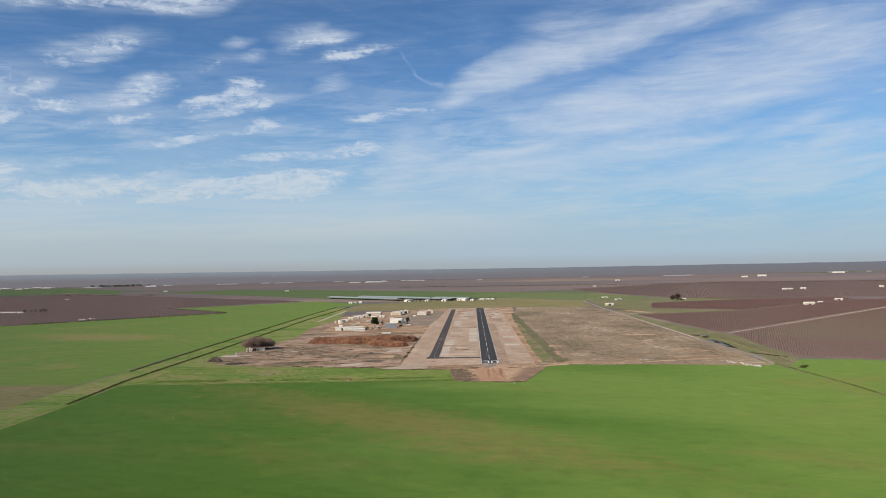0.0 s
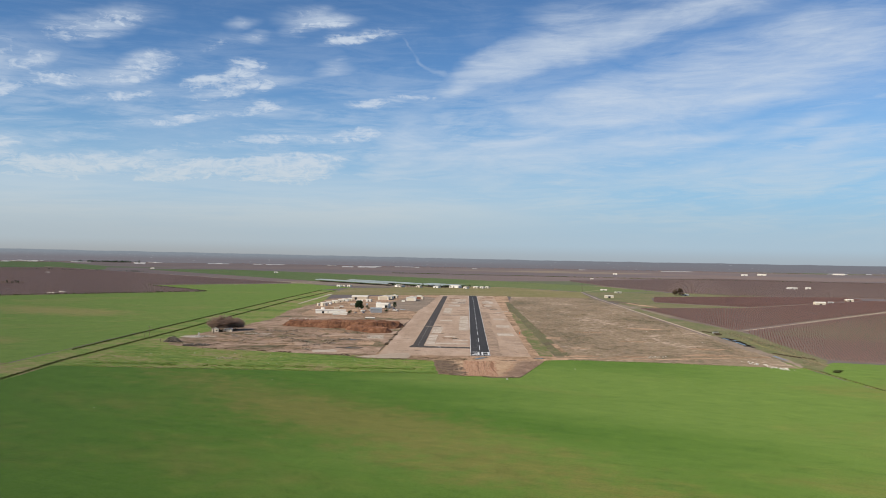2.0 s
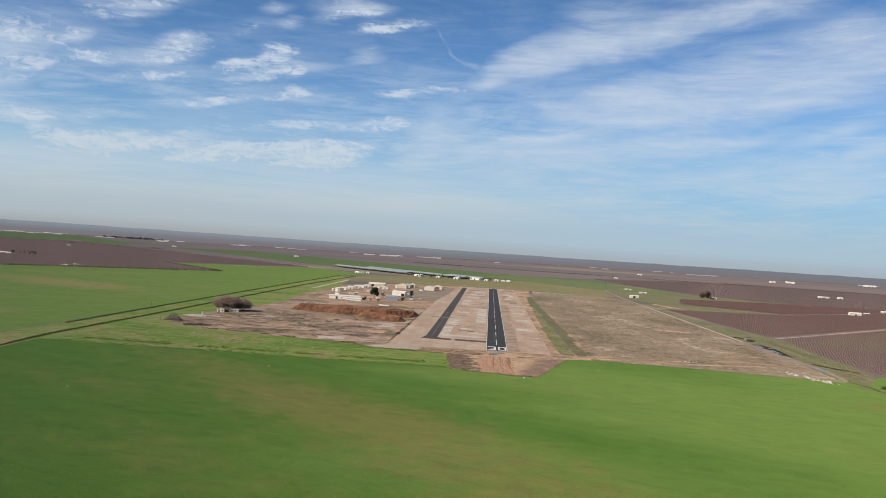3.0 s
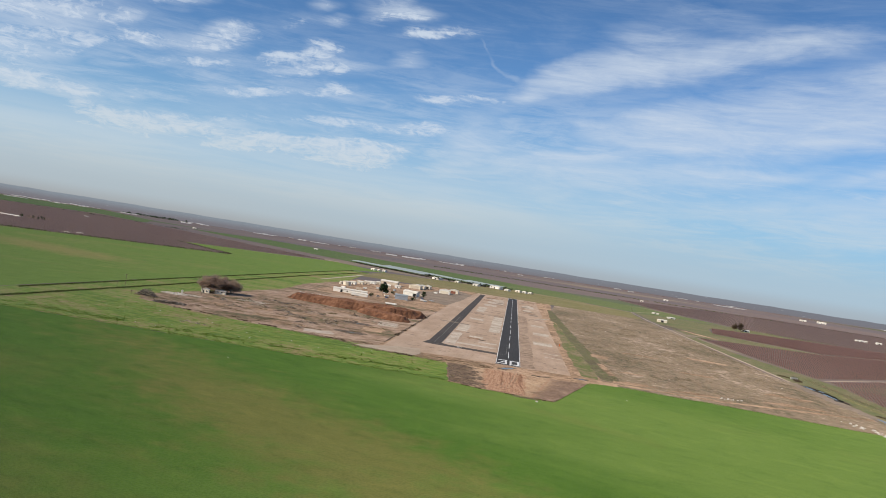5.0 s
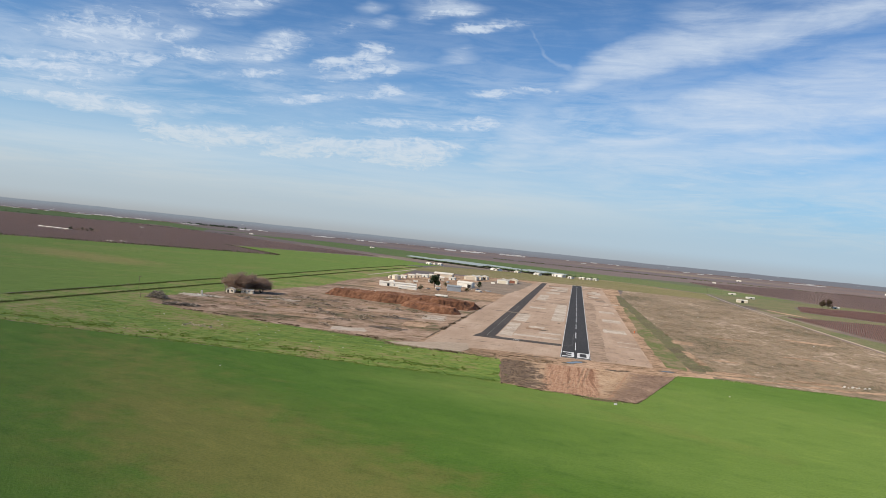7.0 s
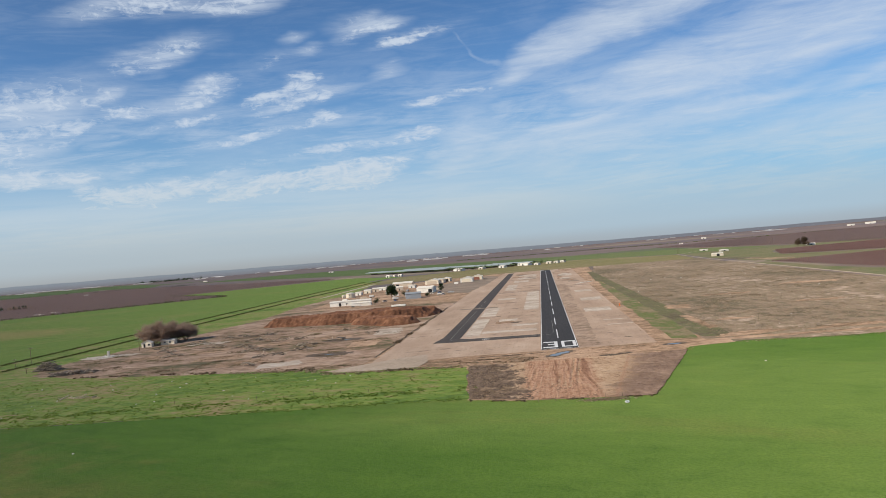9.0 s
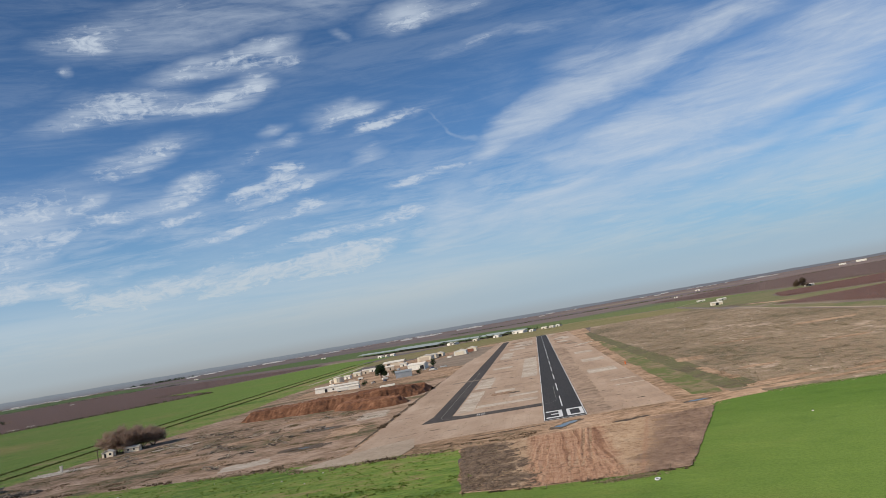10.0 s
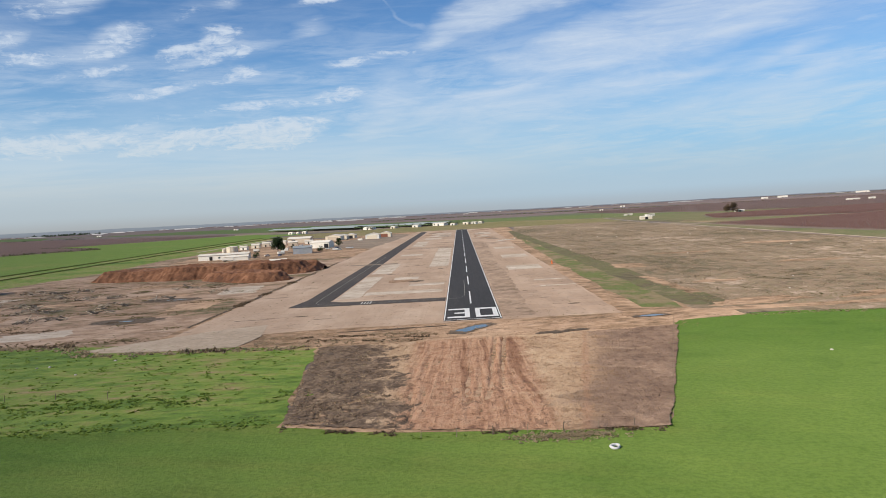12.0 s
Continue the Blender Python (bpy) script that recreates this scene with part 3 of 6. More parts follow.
def concrete():
    """Old pinkish airfield paving: cast lanes and cross joints, weeds in the cracks, pale worn sweeps and dark stains."""
    m, nt, b = surface("old_concrete", 0.9)
    p = nt.nodes.new("ShaderNodeNewGeometry").outputs["Position"]
    lanes = mapped(nt, p, scale=(0.5, 0.06, 1))
    cast = grain(nt, mapped(nt, p, scale=(0.5, 0.25, 1)), 0.12, 5, 0.6)
    run = grain(nt, lanes, 0.12, 6, 0.6, 0.2)
    blot = grain(nt, mapped(nt, p, scale=(1.1, 0.45, 1)), 0.03, 6, 0.62, 0.5)
    spot = grain(nt, mapped(nt, p, scale=(0.6, 1.0, 1)), 0.14, 6, 0.70, 0.4)
    tiny = grain(nt, p, 1.0, 5, 0.7)
    f = calc(nt, "ADD", calc(nt, "ADD", calc(nt, "MULTIPLY", cast, 0.3), calc(nt, "MULTIPLY", run, 0.35)), calc(nt, "MULTIPLY", blot, 0.35))
    col = ramp(nt, span(nt, f, 0.36, 0.64, smooth=False), [(0, (0.265, 0.185, 0.128)), (0.5, (0.340, 0.243, 0.174)), (1, (0.43, 0.325, 0.243))])
    col = blend(nt, span(nt, spot, 0.60, 0.68, 0.0, 0.6), col, (0.15, 0.092, 0.06))
    col = blend(nt, span(nt, spot, 0.38, 0.28, 0.0, 0.5), col, (0.47, 0.39, 0.32))
    bricks = nt.nodes.new("ShaderNodeTexBrick")
    link(nt, mapped(nt, p, rot=(0, 0, radians(90))), bricks.inputs["Vector"])
    bricks.offset = 0.0
    for k, v in (("Scale", 1.0), ("Mortar Size", 0.05), ("Brick Width", 6.1), ("Row Height", 6.1), ("Mortar Smooth", 0.5)):
        bricks.inputs[k].default_value = v
    mark = grain(nt, mapped(nt, p, scale=(0.5, 1.0, 1)), 0.55, 6, 0.72, 0.5)
    col = blend(nt, span(nt, mark, 0.61, 0.65, 0.0, 0.7), col, (0.125, 0.082, 0.052))
    col = blend(nt, span(nt, mark, 0.38, 0.30, 0.0, 0.35), col, (0.48, 0.38, 0.30))
    scuff = grain(nt, mapped(nt, p, scale=(1.4, 0.06, 1)), 0.25, 5, 0.65, 0.2)
    col = blend(nt, span(nt, scuff, 0.52, 0.68, 0.0, 0.2), col, (0.19, 0.135, 0.10))
    weedy = calc(nt, "MULTIPLY", bricks.outputs["Fac"], span(nt, blot, 0.35, 0.65, 0.05, 0.45))
    col = blend(nt, weedy, col, (0.11, 0.085, 0.05))
    col = blend(nt, span(nt, tiny, 0.4, 0.75, 0.0, 0.35), col, blend(nt, 1.0, col, (0.6, 0.58, 0.55), "MULTIPLY"))
    tone = calc(nt, "MULTIPLY_ADD", nt.nodes.new("ShaderNodeObjectInfo").outputs["Random"], 0.12, 0.94)
    shade = nt.nodes.new("ShaderNodeCombineXYZ")
    for k in shade.inputs:
        link(nt, tone, k)
    link(nt, blend(nt, 1.0, col, shade.outputs[0], "MULTIPLY"), b.inputs["Base Color"])
    bumped(nt, b, calc(nt, "SUBTRACT", calc(nt, "ADD", spot, tiny), bricks.outputs["Fac"]), 0.3, 0.1)
    return m


def farmland():
    """Distant farmland in blocks on the survey grid: dormant orchards, some green, some bare; colours lifted and blued
    for haze.
    """
    m, nt, b = surface("farmland", 0.95)
    p = place(nt)
    lie = mapped(nt, p, rot=(0, 0, radians(-46)), scale=(1 / 790, 1 / 400, 1))
    cell = nt.nodes.new("ShaderNodeVectorMath")
    cell.operation = "FLOOR"
    link(nt, lie, cell.inputs[0])
    pick = nt.nodes.new("ShaderNodeTexWhiteNoise")
    pick.noise_dimensions = "2D"
    link(nt, cell.outputs[0], pick.inputs["Vector"])
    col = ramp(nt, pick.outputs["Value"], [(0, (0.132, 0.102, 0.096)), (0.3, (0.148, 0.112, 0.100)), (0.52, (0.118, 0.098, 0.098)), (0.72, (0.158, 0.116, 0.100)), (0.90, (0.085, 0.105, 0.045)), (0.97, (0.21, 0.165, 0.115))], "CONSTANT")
    far = grain(nt, p, 0.004, 5, 0.6)
    rows = grain(nt, mapped(nt, p, rot=(0, 0, radians(-46)), scale=(1, 0.05, 1)), 0.12, 4, 0.65)
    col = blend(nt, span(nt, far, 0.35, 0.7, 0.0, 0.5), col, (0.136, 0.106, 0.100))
    col = blend(nt, span(nt, rows, 0.4, 0.7, 0.0, 0.35), col, blend(nt, 1.0, col, (0.6, 0.58, 0.6), "MULTIPLY"))
    link(nt, col, b.inputs["Base Color"])
    bumped(nt, b, rows, 0.8, 1.5)
    return m


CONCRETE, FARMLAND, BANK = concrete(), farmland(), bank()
PALE_SLAB = earth("pale_slab", [(0, (0.30, 0.235, 0.178)), (0.45, (0.40, 0.330, 0.262)), (1, (0.52, 0.445, 0.365))], 0.06, 0.3, (0.6, 1.2), 0, 0.5, 0.9, 0.2, lo=0.36, hi=0.62)
WHITE_PAINT = earth("white_marking", [(0, (0.45, 0.44, 0.42)), (0.4, (0.72, 0.71, 0.68)), (1, (0.82, 0.81, 0.78))], 0.3, 1.6, (1, 0.5), 0, 0.5, 0.7, 0.1, 4.0, mottle=0.2)
FADED_PAINT = earth("faded_marking", [(0, (0.12, 0.12, 0.11)), (0.5, (0.26, 0.25, 0.22)), (1, (0.38, 0.36, 0.30))], 0.3, 1.5, (1, 0.5), 0, 0.5, 0.8, 0.1, 4.0, mottle=0.2)
CREAM = coat("cream_siding", (0.80, 0.70, 0.54), 0.6, wear=0.25)
WHITE_WALL = coat("white_siding", (0.82, 0.77, 0.68), 0.6, wear=0.25)
TAN_WALL = coat("tan_siding", (0.62, 0.51, 0.39), 0.65)
GREY_METAL = coat("galvanised_sheet", (0.46, 0.47, 0.48), 0.45, 0.5, 0.35)
PALE_ROOF = coat("pale_metal_roof", (0.76, 0.70, 0.60), 0.6, 0.0, 0.25)
TAN_ROOF = coat("tan_metal_roof", (0.66, 0.60, 0.51), 0.6, 0.0, 0.3)
GREY_ROOF = coat("grey_metal_roof", (0.38, 0.41, 0.41), 0.5, 0.3, 0.4)
BARN_ROOF = coat("pale_green_metal_roof", (0.34, 0.385, 0.37), 0.55, 0.1, 0.35)
# near-black for solid panels: the shade inside doorways put into the colour
DARK_OPEN = coat("dark_opening", (0.02, 0.02, 0.022), 0.8, wear=0.1)
RUST_DOOR = coat("rust_red_door", (0.26, 0.10, 0.06), 0.7)
DARK_STEEL = coat("dark_steel", (0.06, 0.06, 0.065), 0.6, 0.3)
GLASS = coat("window_glass", (0.03, 0.035, 0.04), 0.15, wear=0.05)
TIMBER = coat("weathered_timber", (0.20, 0.155, 0.11), 0.85, wear=0.4, scale=2.0, bump=0.3)
FAR_WHITE = coat("white_metal_sheds", (0.58, 0.57, 0.56), 0.6)
LOG_BARK = coat("grey_bark", (0.19, 0.155, 0.12), 0.9, wear=0.5, scale=1.5, bump=0.4)
LOG_PALE = coat("bleached_wood", (0.48, 0.39, 0.29), 0.9, wear=0.4, scale=1.5, bump=0.3)
BARK = coat("tree_bark", (0.22, 0.165, 0.125), 0.95, wear=0.4, scale=2.0, bump=0.4)
STONE = coat("pale_rubble", (0.58, 0.54, 0.48), 0.85, wear=0.4, scale=1.2, bump=0.4)
ORANGE = coat("orange_paint", (0.75, 0.18, 0.04), 0.6)
BLUE_PAINT = coat("blue_car_paint", (0.08, 0.13, 0.25), 0.3)
TYRE = coat("tyre_rubber", (0.02, 0.02, 0.02), 0.8)
ORCHARD_RED = leafy("reddish_dormant_twigs", [(0.275, 0.160, 0.140), (0.35, 0.215, 0.185), (0.305, 0.180, 0.158)])
# greyish twigs of the far blocks, lightened and blued to imitate haze
ORCHARD_HAZED = leafy("hazed_greyish_twigs", [(0.28, 0.205, 0.188), (0.34, 0.25, 0.228), (0.30, 0.222, 0.204)])
BARE_TWIGS = leafy("bare_twigs", [(0.33, 0.235, 0.18), (0.42, 0.305, 0.235)])
DARK_LEAF = leafy("dark_evergreen_leaves", [(0.022, 0.04, 0.018), (0.04, 0.065, 0.025), (0.06, 0.085, 0.03)])
WEED_GREEN = leafy("green_weeds", [(0.105, 0.172, 0.023), (0.160, 0.230, 0.038), (0.12, 0.185, 0.028)])
WEED_DARK = leafy("dark_reeds", [(0.07, 0.10, 0.025), (0.11, 0.13, 0.04), (0.09, 0.10, 0.04)])
WEED_OLIVE = leafy("olive_weeds", [(0.12, 0.11, 0.045), (0.17, 0.145, 0.065), (0.14, 0.125, 0.05)])
WEED_TAN = leafy("tan_weeds", [(0.19, 0.15, 0.085), (0.26, 0.20, 0.125), (0.17, 0.15, 0.075)])
WEED_BROWN = leafy("dead_brown_weeds", [(0.11, 0.08, 0.05), (0.17, 0.12, 0.075), (0.13, 0.095, 0.06)])
WEED_DRY = leafy("dry_weeds", [(0.28, 0.21, 0.13), (0.40, 0.31, 0.20), (0.22, 0.17, 0.10)])


def pool():
    m, nt, b = surface("puddle_water", 0.04)
    b.inputs["Base Color"].default_value = (0.05, 0.045, 0.035, 1)
    b.inputs["Specular IOR Level"].default_value = 0.32
    bumped(nt, b, grain(nt, place(nt), 2.0, 2), 0.01, 0.02)
    return m


WATER = pool()

# ---- building helpers ----


def part(name, bm, material, parent=None, label=""):
    """Links a bmesh as one mesh object, under a thing or a part if one is given."""
    me = bpy.data.meshes.new(name)
    bm.to_mesh(me)
    bm.free()
    me.materials.append(material)
    ob = new(name, me)
    ob.parent = parent
    if label:
        ob["label"] = label
    return ob


def thing(name, at, turn=0.0, label="", category="", group=""):
    """An Empty at a thing's base, to hold its parts."""
    ob = new(name)
    ob.empty_display_size = 0.5
    ob.matrix_basis = pose(*at, 0, 0, turn)
    return tagged(ob, label, category, group)


def cloud_mesh(name, verts, tris, material, parent=None):
    """One object from arrays of corners and triangles."""
    me = bpy.data.meshes.new(name)
    verts, tris = np.asarray(verts, np.float32), np.asarray(tris, np.int32)
    me.vertices.add(len(verts)), me.loops.add(tris.size), me.polygons.add(len(tris))
    me.vertices.foreach_set("co", verts.ravel())
    me.loops.foreach_set("vertex_index", tris.ravel())
    me.polygons.foreach_set("loop_start", np.arange(0, tris.size, 3, dtype=np.int32))
    me.update(calc_edges=True)
    me.materials.append(material)
    ob = new(name, me)
    ob.parent = parent
    return ob


def box(bm, x0, x1, y0, y1, z0, z1, bevel=0.0):
    vs = [bm.verts.new((x, y, z)) for z in (z0, z1) for x, y in ((x0, y0), (x1, y0), (x1, y1), (x0, y1))]
    fs = [bm.faces.new([vs[i] for i in q]) for q in ((3, 2, 1, 0), (4, 5, 6, 7), (0, 1, 5, 4), (1, 2, 6, 5), (2, 3, 7, 6), (3, 0, 4, 7))]
    if bevel:
        bmesh.ops.bevel(bm, geom=list({e for f in fs for e in f.edges}), offset=bevel, segments=1, affect="EDGES")
    return bm


def slab(x0, x1, y0, y1, z0, z1, bevel=0.0):
    return box(bmesh.new(), x0, x1, y0, y1, z0, z1, bevel)


def sheet(points, z, thick=0.0):
    """A flat sheet of ground with the given outline; with a thickness its rim goes down to z - thick."""
    bm = bmesh.new()
    f = bm.faces.new([bm.verts.new((x, y, z)) for x, y in points])
    if f.normal.z < 0:
        f.normal_flip()
    f.normal_update()
    if f.normal.z < 0:
        f.normal_flip()
    if thick:
        r = bmesh.ops.extrude_face_region(bm, geom=[f])
        bmesh.ops.translate(bm, verts=[v for v in r["geom"] if isinstance(v, bmesh.types.BMVert)], vec=(0, 0, 0))
        for v in f.verts:
            v.co.z -= thick
        f.normal_flip()
    bmesh.ops.triangulate(bm, faces=bm.faces[:])
    return bm


def ragged(points, step, rough, seed):
    """An outline with uneven edges: points put in every step metres and moved a little."""
    rnd, out = random.Random(seed), []
    for (ax, ay), (bx, by) in zip(points, points[1:] + points[:1]):
        n = max(1, int(math.hypot(bx - ax, by - ay) / step))
        for i in range(n):
            k = i / n
            wob = 0 if i == 0 else rough
            out.append((ax + (bx - ax) * k + rnd.uniform(-wob, wob), ay + (by - ay) * k + rnd.uniform(-wob, wob)))
    return out


def ground_piece(name, points, z, material, label, thick=0.0, kind="structure"):
    return tagged(part(name, sheet(points, z, thick), material), label, "ground", kind=kind)


def tube(bm, a, b, r0, r1, sides=6):
    a, b = Vector(a), Vector(b)
    q = (b - a).to_track_quat("Z", "Y")
    rings = []
    for c, r in ((a, r0), (b, r1)):
        rings.append([bm.verts.new(c + q @ Vector((r * math.cos(k * 2 * math.pi / sides), r * math.sin(k * 2 * math.pi / sides), 0))) for k in range(sides)])
    for k in range(sides):
        bm.faces.new((rings[0][k], rings[0][(k + 1) % sides], rings[1][(k + 1) % sides], rings[1][k]))
    bm.faces.new(rings[1])
    bm.faces.new(rings[0][::-1])
    return bm


def inside(px, py, poly):
    hit = np.zeros(len(px), bool)
    for (ax, ay), (bx, by) in zip(poly, poly[1:] + poly[:1]):
        if ay != by:
            cross = (ay > py) != (by > py)
            hit ^= cross & (px < (bx - ax) * (py - ay) / (by - ay) + ax)
    return hit


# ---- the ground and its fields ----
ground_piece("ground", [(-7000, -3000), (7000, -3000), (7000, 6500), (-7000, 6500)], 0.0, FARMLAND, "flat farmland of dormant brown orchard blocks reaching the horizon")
WHEAT = [(-262.5, -900), (-264.5, -170), (-266, -92), (-130, -92), (-27, -88), (-10, -94), (18, -94), (42, -26), (46, -14), (60, -12), (120, -10), (216, 8), (222, -140), (224, -900)]
ground_piece("wheat_field", ragged(WHEAT, 6, 0.5, 1), 0.05, GREEN_WHEAT, "broad bright green field of young wheat with yellowish sweeps")
ground_piece("east_field", ragged([(223, -900), (222, -140), (220, -60), (224, -30), (252, 2), (292, -8), (420, -92), (1500, -92), (1500, -900)], 10, 1.0, 2), 0.055, GREEN_WHEAT, "pale green field beside the dormant orchard")
ground_piece("west_field", ragged([(-299, -84), (-299, 1010), (-258, 1150), (-405, 1330), (-675, 1085), (-480, 865), (-1700, -350), (-1500, -1000), (-600, -84)], 12, 1.0, 3), 0.05, PALE_WHEAT, "wide pale green field west of the ditches")
ground_piece("fallow_field", ragged([(-290, -900), (-292, -83), (-1200, -83), (-1200, -900)], 10, 1.0, 4), 0.04, MEADOW, "brownish green fallow field beside the ditch")
ground_piece("rough_grass", ragged([(-266, -92), (-27, -91), (-33, -28), (-52, -20), (-86, -12), (-130, -4), (-200, 14), (-232, 60), (-240, 150), (-215, 300), (-225, 620), (-255, 900), (-268, 900), (-268, -60)], 5, 0.9, 5), 0.06, ROUGH_GRASS, "rough uneven green grass strip with weeds")
ground_piece("ditch_bank", ragged([(-297, -84), (-297, 1000), (-262, 1000), (-262, -900), (-288, -900)], 14, 0.6, 6), 0.045, ROUGH_GRASS, "grassy farm track between two dark ditches")
ground_piece("north_grass", ragged([(-260, 830), (-110, 850), (60, 880), (215, 860), (225, 1120), (90, 1290), (-20, 1320), (-150, 1200), (-260, 1130)], 12, 2.5, 7), 0.05, MEADOW, "brownish green meadow past the end of the runway")
ground_piece("north_field", ragged([(-400, 1500), (-130, 1330), (0, 1340), (100, 1300), (235, 1130), (420, 1175), (330, 1460), (100, 1760), (-700, 2520), (-1000, 2700), (-1250, 2500)], 15, 1.5, 8), 0.05, HAZED_WHEAT, "green field behind the dairy barns")
ground_piece("far_green_field", [(-1560, 2040), (-1350, 2370), (-1610, 2970), (-2320, 3900), (-3400, 3700), (-3400, 2950), (-2400, 2200)], 0.06, HAZED_WHEAT, "far green field before the tree line")
ground_piece("scrub_field", ragged([(54, 0), (57, 120), (58, 720), (70, 880), (214, 868), (216, 200), (217, 20), (214, -34), (120, -17), (60, -11)], 6, 1.2, 9), 0.06, SCRUB, "dry brown scrub field of weeds and pale scrapes")
ground_piece("green_strip", ragged([(43, 8), (52, 2), (54.5, 60), (51, 300), (49, 440), (46, 440), (44, 300), (42, 100)], 14, 1.2, 10), 0.075, STRIP_GRASS, "green grass strip along the edge of the paving")
ground_piece("dark_verge", ragged([(45, 470), (50, 430), (53, 60), (54.5, 8), (62, 4), (66, 14), (63.5, 120), (60, 300), (57, 700), (50, 690)], 14, 0.8, 11), 0.081, VERGE, "dark weedy verge along the scrub field")
ground_piece("bare_yard", ragged([(-238, 30), (-205, 12), (-130, -5), (-86, -13), (-75, -14), (-74, 60), (-73, 330), (-140, 420), (-226, 600), (-234, 420), (-222, 300), (-232, 180), (-243, 140), (-250, 60)], 5, 1.5, 12), 0.08, YARD, "bare trampled yard of pale dirt and old slab remains")
ground_piece("threshold_soil", ragged([(-78, -20), (-52, -24), (-33, -30), (-27.5, -93), (-10, -98.5), (21.3, -101.5), (45.5, -18), (62, -14), (62, -4), (54, 0), (54, 10), (55, 330), (56, 480), (57, 700), (62, 880), (-60, 890), (-110, 870), (-230, 700), (-226, 560), (-140, 400), (-72, 330), (-74, 60)], 5, 1.0, 13), 0.07, DIRT, "pale bare dirt round the old paving")


def driven_bank():
    """The bare bank before the threshold, with clods and wheel ruts pressed into it."""
    nx, ny = 340, 150
    xs, ys = np.linspace(-36, 48, nx), np.linspace(-106, -22, ny)
    X, Y = np.meshgrid(xs, ys, indexing="ij")
    outline = ragged([(-33, -30), (-27, -92), (-10, -98), (22, -102), (44, -24), (20, -27), (-12, -28)], 5, 0.4, 14)
    ok = inside(X.ravel(), Y.ravel(), outline).reshape(X.shape)
    rough = np.array([[noise.fractal(Vector((x * 0.16, y * 0.12, 1.7)), 1.0, 2.0, 4) for y in ys] for x in xs])
    clod = np.array([[noise.noise(Vector((x * 0.9, y * 0.7, 8.0))) for y in ys] for x in xs])
    Zb = 0.16 + 0.10 * rough + np.where(X < -20 + 0.14 * (-37 - Y), 0.16, 0.06) * clod
    rnd = random.Random(77)
    for _ in range(8):
        x0, bow, end = rnd.uniform(-11, 8), rnd.uniform(-4, 4), rnd.uniform(-97, -70)
        for gauge in (0.0, 1.9):
            k = (Y + 27) / (end + 27)
            line = x0 + gauge + bow * k * k - 3.0 * k
            press = np.exp(-((X - line) / 0.42) ** 2) - 0.5 * np.exp(-((np.abs(X - line) - 0.8) / 0.35) ** 2)
            Zb -= 0.06 * press * ((k > 0) & (k < 1))
    verts = np.stack([X, Y, Zb], -1).reshape(-1, 3)
    i, j = np.meshgrid(np.arange(nx - 1), np.arange(ny - 1), indexing="ij")
    q = (i * ny + j).ravel()
    tris = np.concatenate([np.stack([q, q + ny, q + ny + 1], -1), np.stack([q, q + ny + 1, q + 1], -1)])
    keep = ok.ravel()[tris].all(1)
    tagged(cloud_mesh("threshold_bank", verts, tris[keep], BANK), "reddish bare bank furrowed by tyre tracks before the runway", "ground", kind="structure")


driven_bank()
ground_piece("dirt_track", ragged([(50, -10), (58, -6), (120, -6), (216, 24), (216, 30), (118, 0), (60, 0), (48, -4)], 5, 0.5, 17), 0.09, DIRT, "pale dirt track between wheat and scrub")
ground_piece("gravel_road", ragged([(219, 186), (222.5, 190), (221.5, 860), (230, 1120), (319, 1300), (316, 1302), (228, 1122), (218.6, 860)], 20, 0.3, 18), 0.1, GRAVEL, "straight pale gravel farm road")
ground_piece("grass_track", ragged([(225, -900), (231, -900), (228, -140), (224.5, -86), (224, -40), (217, -30), (219, -47), (221.5, -86), (224.5, -140)], 8, 0.7, 28), 0.07, NE_GRASS, "faint grassy track along the drain")
ground_piece("farm_lane", [(267.2, 247), (269.4, 245.2), (905, 946), (903, 947.8)], 0.1, GRAVEL, "pale dirt lane between two orchard blocks")
ground_piece("canal_road", [(-400, 1335), (-392, 1340), (-1740, 2700), (-1750, 2692)], 0.1, GRAVEL, "pale levee road along the orchard")
ground_piece("canal_edge", ragged([(217, -36), (226, -42), (240, -16), (253, 12), (262, 150), (268, 200), (265, 250), (240, 420), (236, 590), (222, 590), (222, 190)], 8, 1.0, 19), 0.06, NE_GRASS, "grassy canal bank beside the gravel road")
ground_piece("bank_path", ragged([(236, 172), (239, 172), (242, 141), (240, 80), (242, 28), (241, -18), (238, -16), (239, 28), (236.5, 80), (238, 141)], 6, 0.6, 36), 0.085, MEADOW, "tan trodden path along the canal bank")
ground_piece("orchard_grass", [(276, 218), (349, 168), (700, -60), (1250, -60), (1400, 1340), (908, 936)], 0.042, ORCHARD_GRASS, "grassy olive orchard floor between rows")
ground_piece("farm_debris", ragged([(223, 782), (236, 800), (264, 715), (250, 698), (232, 740)], 4, 2.0, 37), 0.09, DARK_SOIL, "dark strip of churned soil by the farm")
ground_piece("farm_scrape", ragged([(243, 724), (253, 728), (277, 632), (268, 616), (256, 660)], 4, 1.5, 38), 0.095, DIRT, "pale bare scrape by the farm")
# pale pond by the farm given as a flat grey patch, without water
ground_piece("farm_pond_patch", ragged([(226, 622), (240, 642), (259, 641), (257, 630), (238, 615)], 4, 1.0, 39), 0.1, RAMP_ASPHALT, "flat grey patch for a pale pond by the farm")
ground_piece("levee_road", [(-556, 1147), (-552, 1145), (-391, 1401), (-395, 1405)], 0.1, GRAVEL, "pale levee road past the green field")
ground_piece("pale_strip", ragged([(-251.5, 560), (-247.5, 560), (-249, 860), (-255, 860)], 8, 0.4, 20), 0.1, PALE_SLAB, "pale dry strip along the field edge")
